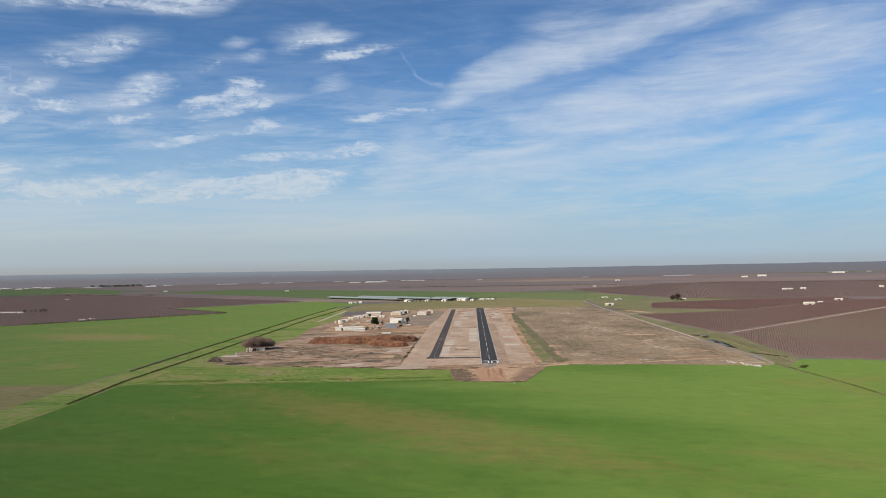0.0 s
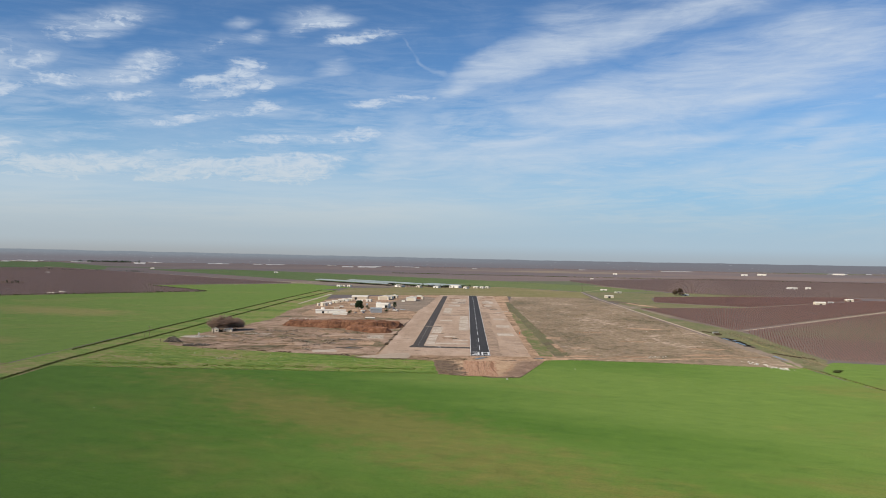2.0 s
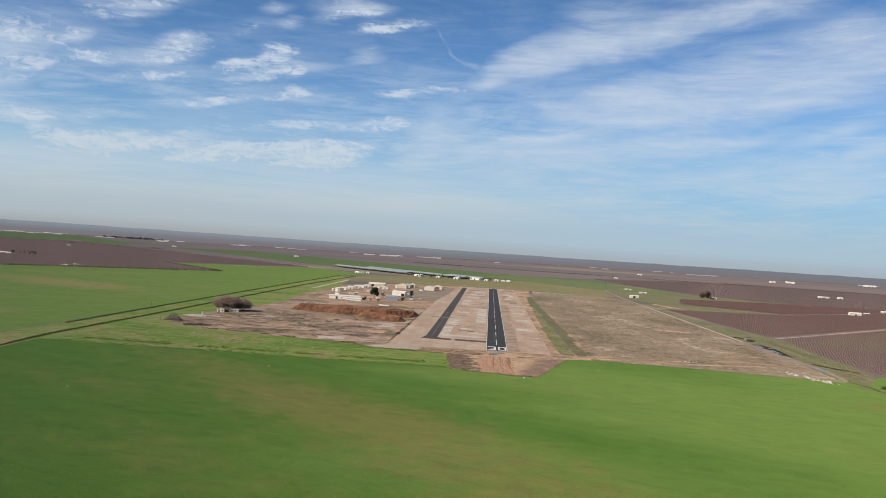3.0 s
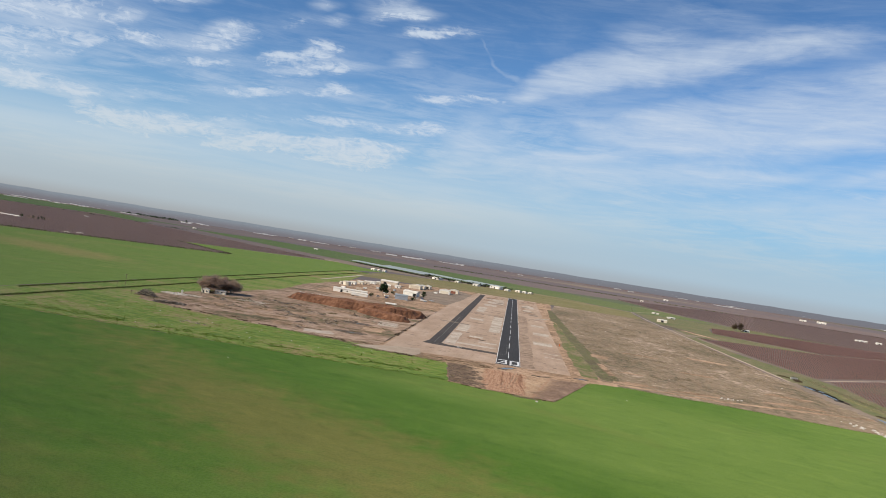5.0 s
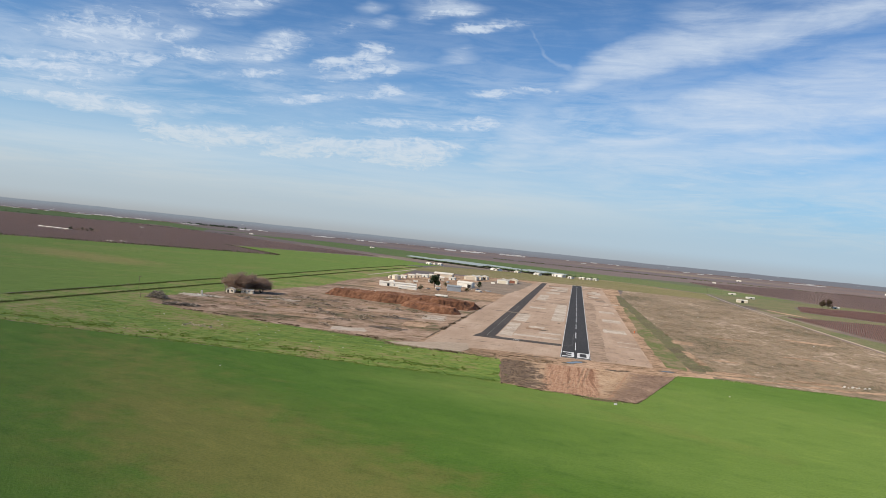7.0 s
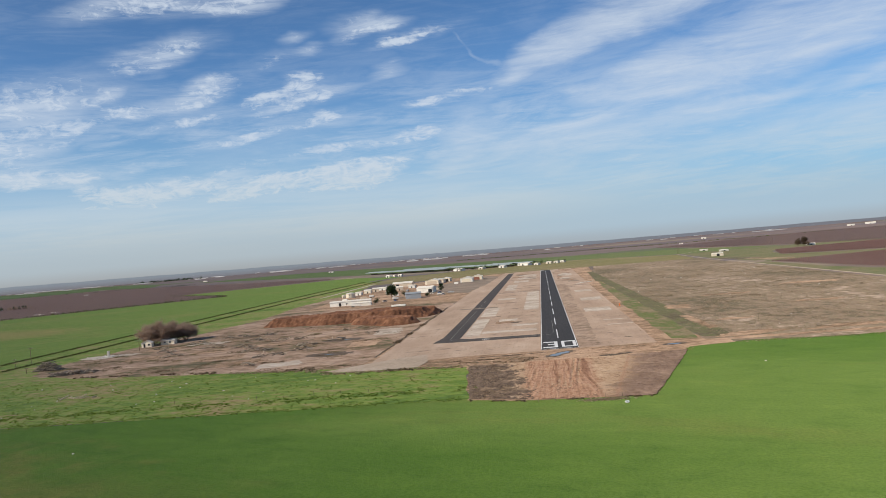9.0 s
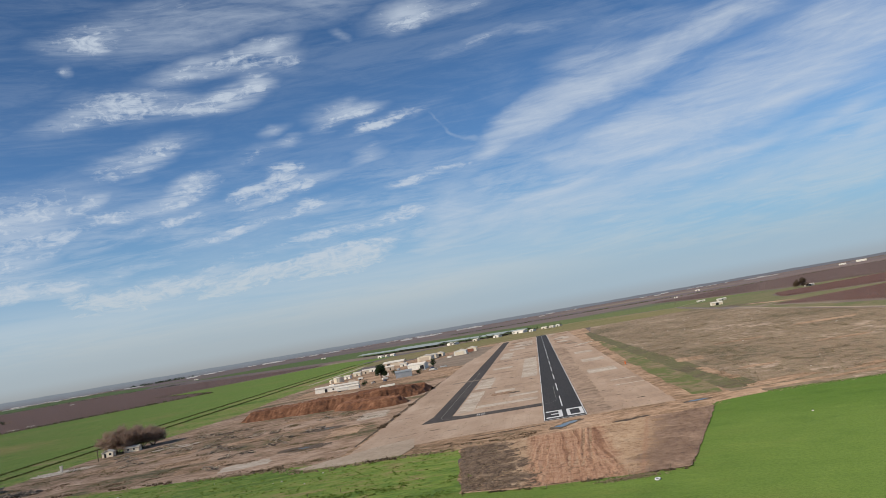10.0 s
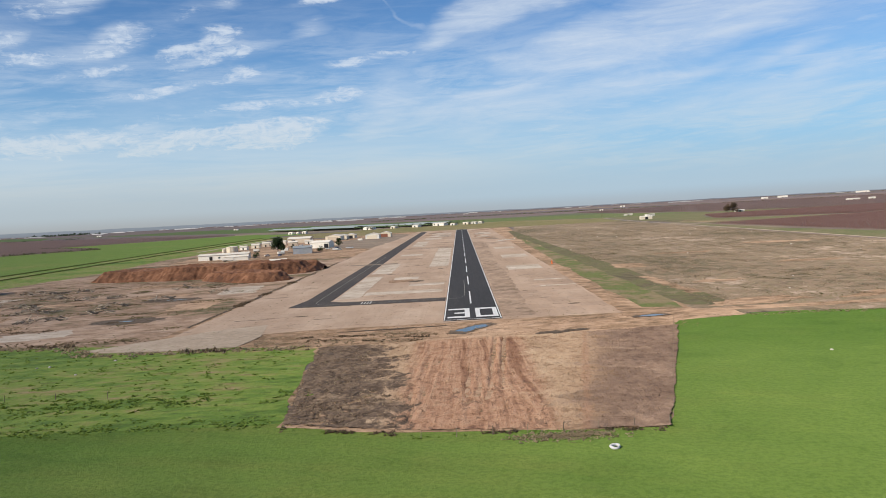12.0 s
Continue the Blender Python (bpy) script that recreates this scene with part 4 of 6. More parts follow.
ground_piece("ne_green", ragged([(236, 600), (420, 655), (300, 765), (330, 925), (500, 1010), (640, 1110), (430, 1160), (236, 1125), (226, 860)], 8, 1.2, 21), 0.055, NE_GRASS, "greenish meadow round the farmstead")

# old airfield paving, the hangar ramp, the runway and the taxiway
ground_piece("old_pavement", ragged([(-73, -12), (-40, -4), (36.5, -1), (36.8, 880), (-58, 880), (-72, 640), (-73, 300)], 6, 0.4, 22), 0.14, CONCRETE, "wide old pinkish concrete airfield paving with weedy joints", 0.1)
ground_piece("hangar_yard", ragged([(-200, 345), (-73, 330), (-72, 640), (-60, 830), (-120, 860), (-190, 780), (-215, 690), (-212, 520), (-208, 380)], 6, 1.2, 27), 0.12, DIRT, "bare pale ground round the hangars")
ground_piece("hangar_ramp", ragged([(-120, 500), (-74, 440), (-66, 600), (-62, 780), (-82, 820), (-112, 790), (-118, 690), (-134, 640)], 5, 1.6, 23), 0.16, RAMP_ASPHALT, "grey patched ramp round the hangars")
RUNWAY_W, RUNWAY_L = 14.12, 880.0
H = RUNWAY_W / 2
runway = tagged(part("runway", sheet([(-H - 0.2, -0.4), (H + 0.2, -0.4), (H + 0.2, RUNWAY_L), (-H - 0.2, RUNWAY_L)], 0.24, 0.2), ASPHALT), "long black asphalt runway with white markings", "runway", kind="structure")
taxi = tagged(part("taxiway", sheet([(-55.5, 46.5), (-46, 45.2), (-H - 0.5, 44.4), (-H - 0.5, 53.2), (-40, 54.6), (-44.6, 59), (-44.2, 64), (-44.6, 846), (-52.4, 846), (-53.0, 66)], 0.22, 0.2), OLD_ASPHALT), "dark worn asphalt taxiway with a turn to the runway", "taxiway", kind="structure")
tagged(part("cross_joint", sheet([(-44, 387.5), (-H - 1, 386), (-H - 1, 389), (-44, 390)], 0.17), OLD_ASPHALT), "dark narrow tar strip across the paving", "pavement", kind="structure")
tagged(part("cross_patch", sheet(ragged([(-62, 231), (-36, 228), (-36, 236), (-62, 238)], 3, 0.4, 24), 0.235), RAMP_ASPHALT), "greyish crossing patch over the taxiway", "pavement", kind="structure")


def marking(name, boxes, material=WHITE_PAINT, z=0.24, parent=runway, label=""):
    bm = bmesh.new()
    for x0, x1, y0, y1 in boxes:
        box(bm, x0, x1, y0, y1, z + 0.006, z + 0.02)
    return part(name, bm, material, parent, label)


marking("edge_line", [(-H - 0.1, -H + 0.2, 0.4, RUNWAY_L - 1)])
marking("edge_line", [(H - 0.2, H + 0.1, 0.4, RUNWAY_L - 1)])
marking("threshold_line", [(-H + 0.4, H - 0.4, 0.3, 0.75)])
marking("digit", [(-6.3, -0.6, 4.0, 6.6), (-6.3, -0.6, 19.8, 22.4), (-4.6, -0.6, 11.9, 14.3), (-1.9, -0.6, 6.6, 11.9), (-1.9, -0.6, 14.3, 19.8)])
marking("digit", [(0.9, 6.6, 4.0, 6.6), (0.9, 6.6, 19.8, 22.4), (0.9, 2.1, 6.6, 19.8), (5.4, 6.6, 6.6, 19.8)])
for k in range(14):
    marking("centre_dash", [(-0.22, 0.22, 33.5 + 58.5 * k, 33.5 + 58.5 * k + 35)])
marking("lead_line", [(-7.0, -4.2, 48.9, 49.1), (-1.62, -1.46, 60, 112)], FADED_PAINT)


def curve_line(name, pts, wide, z, parent, material):
    bm, last = bmesh.new(), None
    for i, (x, y) in enumerate(pts):
        ax, ay = pts[max(0, i - 1)]
        bx, by = pts[min(len(pts) - 1, i + 1)]
        n = Vector((ay - by, bx - ax, 0)).normalized() * wide / 2
        pair = [bm.verts.new((x + n.x, y + n.y, z)), bm.verts.new((x - n.x, y - n.y, z))]
        if last:
            bm.faces.new((last[0], last[1], pair[1], pair[0]))
        last = pair
    bmesh.ops.recalc_face_normals(bm, faces=bm.faces[:])
    return part(name, bm, material, parent)


arc = [(-4.2 + 2.66 * math.sin(k * math.pi / 12), 49 + 11 * (1 - math.cos(k * math.pi / 12))) for k in range(7)]
curve_line("lead_curve", arc, 0.16, 0.262, runway, FADED_PAINT)
bend_line = [(-48.8, 300), (-48.8, 66)] + [(-44.8 - 4 * math.cos(k * math.pi / 12), 60 - 10.6 * math.sin(k * math.pi / 12)) for k in range(7)] + [(-7.6, 48.9)]
curve_line("guide_line", bend_line, 0.18, 0.236, taxi, FADED_PAINT)
for k in range(4):
    marking("hold_bar", [(-33.4 + k * 0.9, -33.15 + k * 0.9, 46.2, 52.6)], WHITE_PAINT, 0.22, taxi)
marking("end_bar", [(-H + 0.5, -2, RUNWAY_L - 6, RUNWAY_L - 2), (2, H - 0.5, RUNWAY_L - 6, RUNWAY_L - 2)])

# paler, newer slabs in the paving
SLABS = [(-43.5, -36, 64, 150), (-43, -34, 165, 228), (24, 35.5, 96, 99), (-18, -8.5, 195, 380), (-35.5, -9, 72, 82), (-30, -20, 128, 140), (-22, -9, 98, 108), (-40, -26, 300, 318), (-40, -30, 420, 520), (-36, -20, 560, 600), (-34, -12, 640, 760),
         (24, 36, 73, 76), (18, 33, 150, 175), (20, 34, 235, 262), (20, 33, 330, 352), (14, 30, 640, 700)]
pavement = bpy.data.objects["old_pavement"]
for i, (x0, x1, y0, y1) in enumerate(SLABS):
    part("slab", sheet(ragged([(x0, y0), (x1, y0 + 0.6), (x1, y1), (x0, y1 + 0.5)], 4, 0.25, 60 + i), 0.168), PALE_SLAB, pavement)
# stains and tarred cracks on the paving
rc = random.Random(21)
for k, (x0, x1, y0, y1) in enumerate([(-42, -10, 700, 712), (-40, -22, 770, 800), (-34, -9, 820, 836), (9, 30, 720, 738), (12, 33, 790, 810), (10, 26, 842, 862), (-31, -21, 116, 132), (12, 18, 560, 640)]):
    part("dirt_patch", sheet(ragged([(x0, y0), (x1, y0), (x1, y1), (x0, y1)], 2.5, 1.2, 800 + k), 0.166), TRACK_DIRT, pavement)
part("dirt_strip", sheet(ragged([(7.6, 3), (15.5, 3), (16.5, 120), (15, 240), (16, 470), (7.6, 470)], 5, 0.7, 838), 0.164), PAVING_DIRT, pavement)
PAVING_SPOILS = [(9.5, 13, 34, 62), (10, 15, 96, 138), (9.5, 14, 170, 205), (9, 16, 240, 300), (10, 17, 330, 420), (9, 30, 520, 556), (-44, -9, 612, 634), (-26, -9, 150, 162), (-40, -9, 392, 412), (-32, -12, 440, 452), (-41, -24, 262, 272), (16, 34, 424, 440), (20, 35, 118, 126), (-30, -9, 690, 700)]
for k, (x0, x1, y0, y1) in enumerate(PAVING_SPOILS):
    part("dirt_patch", sheet(ragged([(x0, y0), (x1, y0), (x1, y1), (x0, y1)], 1.8, 1.0, 840 + k), 0.167 + 0.0004 * k), PAVING_DIRT, pavement)
STAINS = [(-22, -9.0, 20, 0.9), (-10, -8.0, 10, 0.6), (17, -26, 8, 2.2), (22, -24, 6, 1.4), (-47, 24, 5, 1.2), (-60, 21, 12, 0.5), (-40, 16, 6, 0.5), (-30, 66, 5, 0.5), (-20, 118, 7, 4), (-33, 160, 6, 2), (28, 22, 4, 1.0), (22, 40, 3, 0.7), (18, 62, 2, 0.8), (31, 100, 3, 0.6),
          (-24, 210, 6, 1.5), (-12, 180, 3, 2), (-30, 345, 12, 1.5), (20, 410, 16, 1.6), (-66, 80, 10, 0.7), (-62, 110, 8, 0.6), (-58, 180, 7, 0.7), (14, 300, 6, 1.2)]
for x, y, ln, wd in STAINS:
    out = [(x + ln / 2 * math.cos(a) * rc.uniform(0.7, 1.1), y + wd * math.sin(a) * rc.uniform(0.6, 1.2) + 0.04 * ln * math.cos(a)) for a in [k * math.pi / 9 for k in range(18)]]
    part("stain", sheet(out, 0.172), DARK_SOIL, pavement)
for i in range(26):
    x, y = rc.uniform(-70, 34), rc.uniform(0, 420)
    if -H - 6 < x < H + 2 or -58 < x < -40:
        continue
    pts = [(x + k * 1.6, y + 0.06 * k + rc.uniform(-0.5, 0.5)) for k in range(rc.randint(3, 8))]
    curve_line("crack", pts, 0.22, 0.174, pavement, DARK_SOIL)
# broken, patched paving towards the far end
for k in range(34):
    x0, y0 = rc.uniform(-42, 24), rc.uniform(430, 850)
    w, d_ = rc.uniform(5, 16), rc.uniform(8, 30)
    if -H - 1.5 - w < x0 < H + 1.5:
        continue
    x1 = min(x0 + w, 35.5)
    part("patch", sheet(ragged([(x0, y0), (x1, y0), (x1, y0 + d_), (x0, y0 + d_)], 2.2, 0.9, 1000 + k), 0.1745 + 0.0006 * k), (PAVING_DIRT, TRACK_DIRT, PALE_SLAB, RAMP_ASPHALT)[k % 4], pavement)
yard_slab = tagged(part("apron_slab", sheet(ragged([(-88, -19), (-76, -8), (-66, 3), (-53, 10), (-50, -10), (-52, -24), (-70, -25), (-82, -23)], 4, 0.4, 29), 0.18, 0.12), GRAVEL), "pale smooth concrete slab at the edge of the yard", "slab", kind="structure")


def puddle(points, seed, label, z=0.16):
    mud = tagged(part("mud_rim", sheet(ragged(points, 0.9, 0.7, seed), z), DARK_SOIL), "dark wet mud round a puddle", "mud", kind="structure")
    cx, cy = sum(p[0] for p in points) / len(points), sum(p[1] for p in points) / len(points)
    inner = [(cx + (x - cx) * 0.68, cy + (y - cy) * 0.62) for x, y in points]
    tagged(part("puddle", sheet(ragged(inner, 0.8, 0.55, seed + 1), z + 0.01), WATER), label, "puddle", kind="structure")


puddle([(-6.5, -20), (-2.5, -22.5), (0.5, -17), (5.5, -9), (4.5, -6.5), (0.5, -8), (-2, -12), (-4, -15)], 31, "still rain puddle before the runway threshold")
puddle([(37, -10.5), (43, -10.5), (46.5, -8), (44, -6), (38.5, -6.5)], 33, "still oval puddle in the dirt corner")
ground_piece("wet_flat", ragged([(217, 190), (226, 186), (227, 120), (225, 60), (226, 20), (222, -16), (217.5, -33), (215.5, -31), (218.5, -10), (219, 30), (214, 72), (214.5, 140)], 4, 1.0, 50), 0.088, RAMP_ASPHALT, "damp grey flat beside the canal")
tagged(part("mud_flat", sheet(ragged([(224, 182), (230, 166), (234, 150), (231, 120), (227, 88), (223, 98), (225, 125), (224, 150)], 3, 1.4, 51), 0.1), WET_MUD), "dark wet mud of the dug canal bed", "mud", kind="structure")
for k, pts in enumerate(([(224.5, 172), (227, 170), (227.5, 150), (225.5, 152)], [(226, 138), (228.5, 136), (228, 112), (226, 108)], [(221.6, 38), (223.4, 36), (222.6, 8), (221, 12)])):
    tagged(part("canal_pool", sheet(ragged(pts, 3, 0.5, 52 + k), 0.112), WATER), "shallow standing water in the weedy canal bed", "pool", kind="structure")

# ---- ditches with dark reeds ----
RNG = np.random.default_rng(7)


def tufts(name, xs, ys, height, wide, material, blades=5, z=0.1, label="", category="weeds", kind="stuff"):
    """Clumps of upright leaf blades, one joined mesh."""
    n = len(xs)
    ang = RNG.uniform(0, 2 * np.pi, (n, blades))
    h = height * RNG.uniform(0.5, 1.2, (n, blades))
    w = wide * RNG.uniform(0.5, 1.2, (n, blades))
    lean = RNG.uniform(0.3, 1.0, (n, blades)) * w
    bx, by = np.asarray(xs)[:, None] + RNG.normal(0, wide * 0.35, (n, blades)), np.asarray(ys)[:, None] + RNG.normal(0, wide * 0.35, (n, blades))
    dx, dy = np.cos(ang), np.sin(ang)
    a = np.stack([bx - dy * w / 2, by + dx * w / 2, np.full_like(bx, z - 0.05)], -1)
    b = np.stack([bx + dy * w / 2, by - dx * w / 2, np.full_like(bx, z - 0.05)], -1)
    c = np.stack([bx + dx * lean, by + dy * lean, z + h], -1)
    verts = np.stack([a, b, c], 2).reshape(-1, 3)
    return tagged(cloud_mesh(name, verts, np.arange(len(verts)).reshape(-1, 3), material), label, category, kind=kind)


def along(points, step, spread):
    xs, ys = [], []
    for (ax, ay), (bx, by) in zip(points, points[1:]):
        n = int(math.hypot(bx - ax, by - ay) / step)
        k = RNG.uniform(0, 1, n)
        xs.append(ax + (bx - ax) * k + RNG.normal(0, spread, n))
        ys.append(ay + (by - ay) * k + RNG.normal(0, spread, n))
    return np.concatenate(xs), np.concatenate(ys)


def ditch(name, points, wide, label):
    """A channel between two low banks."""
    bm = bmesh.new()
    last = None
    prof = [(-wide, 0.03), (-wide * 0.6, 0.32), (-wide * 0.3, 0.1), (wide * 0.3, 0.1), (wide * 0.6, 0.3), (wide, 0.03)]
    for i, (x, y) in enumerate(points):
        ax, ay = points[max(0, i - 1)]
        bx, by = points[min(len(points) - 1, i + 1)]
        n = Vector((by - ay, ax - bx, 0)).normalized()
        row = [bm.verts.new((x + n.x * u, y + n.y * u, z)) for u, z in prof]
        if last:
            for k in range(5):
                bm.faces.new((last[k], last[k + 1], row[k + 1], row[k]))
        last = row
    bmesh.ops.recalc_face_normals(bm, faces=bm.faces[:])
    return tagged(part(name, bm, ROUGH_GRASS), label, "ditch", kind="structure")


DITCH_A = [(-262, -900), (-264, -170), (-272, -70), (-272, 150), (-274, 340), (-276, 620), (-268, 1000)]
DITCH_B = [(-293, -12), (-295, 150), (-297, 410), (-298, 700), (-296, 1000)]
ditch("ditch_west", DITCH_A, 3.2, "dark weedy irrigation ditch")
ditch("ditch_far_west", DITCH_B, 2.4, "second dark irrigation ditch")
ditch("ditch_east", [(228, -900), (226, -140), (223, -86), (221, -47), (217.5, -32)], 1.1, "dark drain beside the gravel road")
for pts, st in ((DITCH_A[1:], 0.30), (DITCH_B, 0.45)):
    x, y = along(pts, st * 1.1, 0.7)
    tufts("ditch_reeds", x, y, 0.65, 1.0, WEED_DARK, 5, 0.15, "dark reeds growing in the ditch", "reeds")

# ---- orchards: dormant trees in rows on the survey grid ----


def orchard(name, poly, gap, step, tall, blades, material, label, turn=46.0, seed=1, skip=0.04):
    """Rows of bare trees: each a short trunk blade and a vase of twig fans."""
    rng = np.random.default_rng(seed)
    c, s = math.cos(radians(turn)), math.sin(radians(turn))
    px, py = np.array([p[0] for p in poly]), np.array([p[1] for p in poly])
    u, v = px * c + py * s, -px * s + py * c
    gu, gv = np.meshgrid(np.arange(u.min(), u.max(), gap), np.arange(v.min(), v.max(), step))
    gu, gv = gu.ravel(), gv.ravel()
    x, y = gu * c - gv * s, gu * s + gv * c
    ok = inside(x, y, poly) & (rng.uniform(size=len(x)) > skip)
    x, y = x[ok] + rng.normal(0, 0.25, ok.sum()), y[ok] + rng.normal(0, 0.25, ok.sum())
    n = len(x)
    size = tall * rng.uniform(0.72, 1.12, n)
    ang = rng.uniform(0, 2 * np.pi, n)[:, None] + np.arange(blades)[None] * (2 * np.pi / blades) + rng.normal(0, 0.3, (n, blades))
    reach = size[:, None] * rng.uniform(0.08, 0.50, (n, blades))
    top = size[:, None] * rng.uniform(0.75, 1.05, (n, blades))
    half = size[:, None] * rng.uniform(0.10, 0.22, (n, blades))
    dx, dy = np.cos(ang), np.sin(ang)
    X, Y = x[:, None], y[:, None]
    a = np.stack([X + dx * 0.1, Y + dy * 0.1, np.broadcast_to((size * 0.12)[:, None], dx.shape)], -1)
    b = np.stack([X + dx * reach - dy * half, Y + dy * reach + dx * half, top * rng.uniform(0.7, 1.0, dx.shape)], -1)
    d = np.stack([X + dx * reach + dy * half, Y + dy * reach - dx * half, top], -1)
    verts = np.stack([a, b, d], 2).reshape(-1, 3)
    w = 0.14
    t = np.stack([np.stack([x - w, y, np.zeros(n)], -1), np.stack([x + w, y, np.zeros(n)], -1), np.stack([x, y, size * 0.5], -1)], 1).reshape(-1, 3)
    verts = np.concatenate([verts, t])
    tagged(cloud_mesh(name, verts, np.arange(len(verts)).reshape(-1, 3), material), label, "orchard", kind="stuff")


ORCH_E1 = [(240, 590), (265, 254), (903, 953), (720, 930), (420, 652)]
ORCH_E2 = [(271, 241), (258, 125), (254, 14), (292, -2), (415, -100), (1250, -100), (1500, 600), (1400, 1350), (910, 942)]
ORCH_DARK = [(300, 770), (425, 668), (600, 832), (735, 960), (740, 1050), (507, 1000), (336, 926)]
ORCH_NE = [(520, 1030), (740, 1070), (930, 970), (1400, 1400), (2100, 2000), (900, 2500), (300, 1900), (340, 1480), (430, 1180)]
ORCH_W = [(-1700, -350), (-480, 865), (-675, 1085), (-430, 1345), (-1600, 2520), (-2750, 1350)]
for poly in (ORCH_E1, ORCH_E2, ORCH_DARK, ORCH_NE, ORCH_W):
    ground_piece("orchard_floor", poly, 0.035, ORCHARD_SOIL, "brown orchard floor under dormant trees")
orchard("orchard_trees", ORCH_E1, 4.4, 2.2, 1.45, 9, ORCHARD_RED, "rows of reddish brown dormant orchard trees", seed=11)
orchard("orchard_trees", ORCH_E2, 5.6, 2.6, 1.45, 9, ORCHARD_RED, "rows of reddish brown dormant orchard trees beside the lane", seed=12)
orchard("orchard_trees", ORCH_DARK, 4.2, 3.6, 2.3, 10, ORCHARD_RED, "dark block of dormant orchard trees", seed=13)
orchard("orchard_trees", ORCH_NE, 6.6, 7.2, 2.6, 8, ORCHARD_HAZED, "far greyish dormant orchard blocks", seed=14)
orchard("orchard_trees", ORCH_W, 5.0, 5.5, 2.3, 8, ORCHARD_HAZED, "wide purplish grey dormant orchard", seed=15)

for k, pts in enumerate(([(58, 2), (72, 3), (88, 9), (82, 17), (66, 14)], [(90, 6), (118, 8), (132, 16), (108, 18)], [(62, 30), (66, 34), (64, 90), (60, 92)], [(70, 60), (84, 58), (90, 64), (76, 67)], [(150, 26), (180, 24), (196, 34), (165, 38)],
                         [(60, 130), (72, 128), (74, 150), (62, 152)], [(120, 120), (140, 116), (150, 124), (128, 128)], [(90, 200), (116, 196), (122, 206), (98, 210)], [(165, 70), (190, 64), (200, 76), (172, 80)], [(150, 250), (185, 240), (192, 256), (160, 262)])):
    ground_piece("bare_scrape", ragged(pts, 1.6, 1.1, 700 + k), 0.085, DIRT, "pale bare scrape in the dry scrub")

# ---- buildings ----


def gable(name, at, turn, wide, deep, eave, ridge, wall, roof, label, category="hangar", group="", doors=(), windows=(), along_x=False, over=0.4, lean=False):
    """A gabled building. Its front is the face y = 0; doors: (x, width, height, material); windows: (x, z, width, height)."""
    b = thing(name, at, turn, label, category, group)
    bm = bmesh.new()
    x0, x1 = -wide / 2, wide / 2
    if along_x:
        prof = [(0, 0), (0, eave), (deep / 2, ridge), (deep, eave), (deep, 0)]
        rings = [[bm.verts.new((x, u, z)) for u, z in prof] for x in (x0, x1)]
    else:
        prof = [(x0, 0), (x0, eave), (0, ridge), (x1, eave), (x1, 0)]
        rings = [[bm.verts.new((u, y, z)) for u, z in prof] for y in (0, deep)]
    bm.faces.new(rings[0]), bm.faces.new(rings[1][::-1])
    for i, j in ((0, 1), (1, 2), (2, 3), (3, 4)):
        bm.faces.new((rings[0][i], rings[0][j], rings[1][j], rings[1][i]))
    bmesh.ops.recalc_face_normals(bm, faces=bm.faces[:])
    part("wall", bm, wall, b)
    span_half = (deep if along_x else wide) / 2
    rise = (ridge - eave) / span_half
    for side in (-1, 1):
        bm = bmesh.new()
        pts = []
        for u, top in ((0, ridge), (side * (span_half + over), eave - rise * over)):
            for lift in (0.03, 0.2):
                for w0 in (-over, (wide if along_x else deep) + over):
                    if along_x:
                        pts.append(bm.verts.new((x0 + w0, deep / 2 + u, top + lift)))
                    else:
                        pts.append(bm.verts.new((u, w0, top + lift)))
        for q in ((0, 1, 3, 2), (4, 6, 7, 5), (0, 4, 5, 1), (2, 3, 7, 6), (0, 2, 6, 4), (1, 5, 7, 3)):
            bm.faces.new([pts[i] for i in q])
        bmesh.ops.recalc_face_normals(bm, faces=bm.faces[:])
        part("roof_slope", bm, roof, b)
    for x, w, h, m in doors:
        part("door", slab(x - w / 2, x + w / 2, -0.12, 0.05, 0.02, h, 0.03), m, b)
    for x, z, w, h in windows:
        win = part("window", slab(x - w / 2 - 0.1, x + w / 2 + 0.1, -0.1, 0.05, z - 0.1, z + h + 0.1), WHITE_WALL, b)
        part("pane", slab(x - w / 2, x + w / 2, -0.13, -0.02, z, z + h), GLASS, win)
    return b


G = "hangars on the ramp"
Z = 0.16
gable("hangar", (-98, 683, Z), 0, 15, 18, 4.6, 6.4, WHITE_WALL, PALE_ROOF, "white metal hangar with a pale gabled roof", group=G, doors=[(-0.5, 11, 3.9, CREAM)])
gable("hangar", (-88.5, 732, Z), 0, 13, 16, 4.4, 6.2, CREAM, PALE_ROOF, "cream metal hangar with a rust red sliding door", group=G, doors=[(-1.5, 9, 3.7, RUST_DOOR)])
gable("hangar", (-143, 695, Z), -4, 17, 20, 4.8, 6.6, CREAM, PALE_ROOF, "large cream hangar with ribbed walls", group=G, doors=[(0, 12, 4.2, TAN_WALL)])
gable("hangar", (-138, 722, Z), -4, 13, 16, 4.2, 5.8, CREAM, PALE_ROOF, "cream hangar in a row with its neighbours", group=G, doors=[(0, 9, 3.6, TAN_WALL)])
gable("hangar", (-132, 748, Z), -4, 12, 15, 4.0, 5.6, CREAM, PALE_ROOF, "small cream hangar at the end of the row", group=G, doors=[(0, 8, 3.4, DARK_OPEN)])
gable("warehouse", (-180, 690, Z), 0, 25, 20, 4.4, 6.2, TAN_WALL, PALE_ROOF, "long low tan warehouse with a tan metal roof", "warehouse", along_x=True, doors=[(-6, 4, 3.5, DARK_OPEN), (8, 4, 3.5, TAN_WALL)])
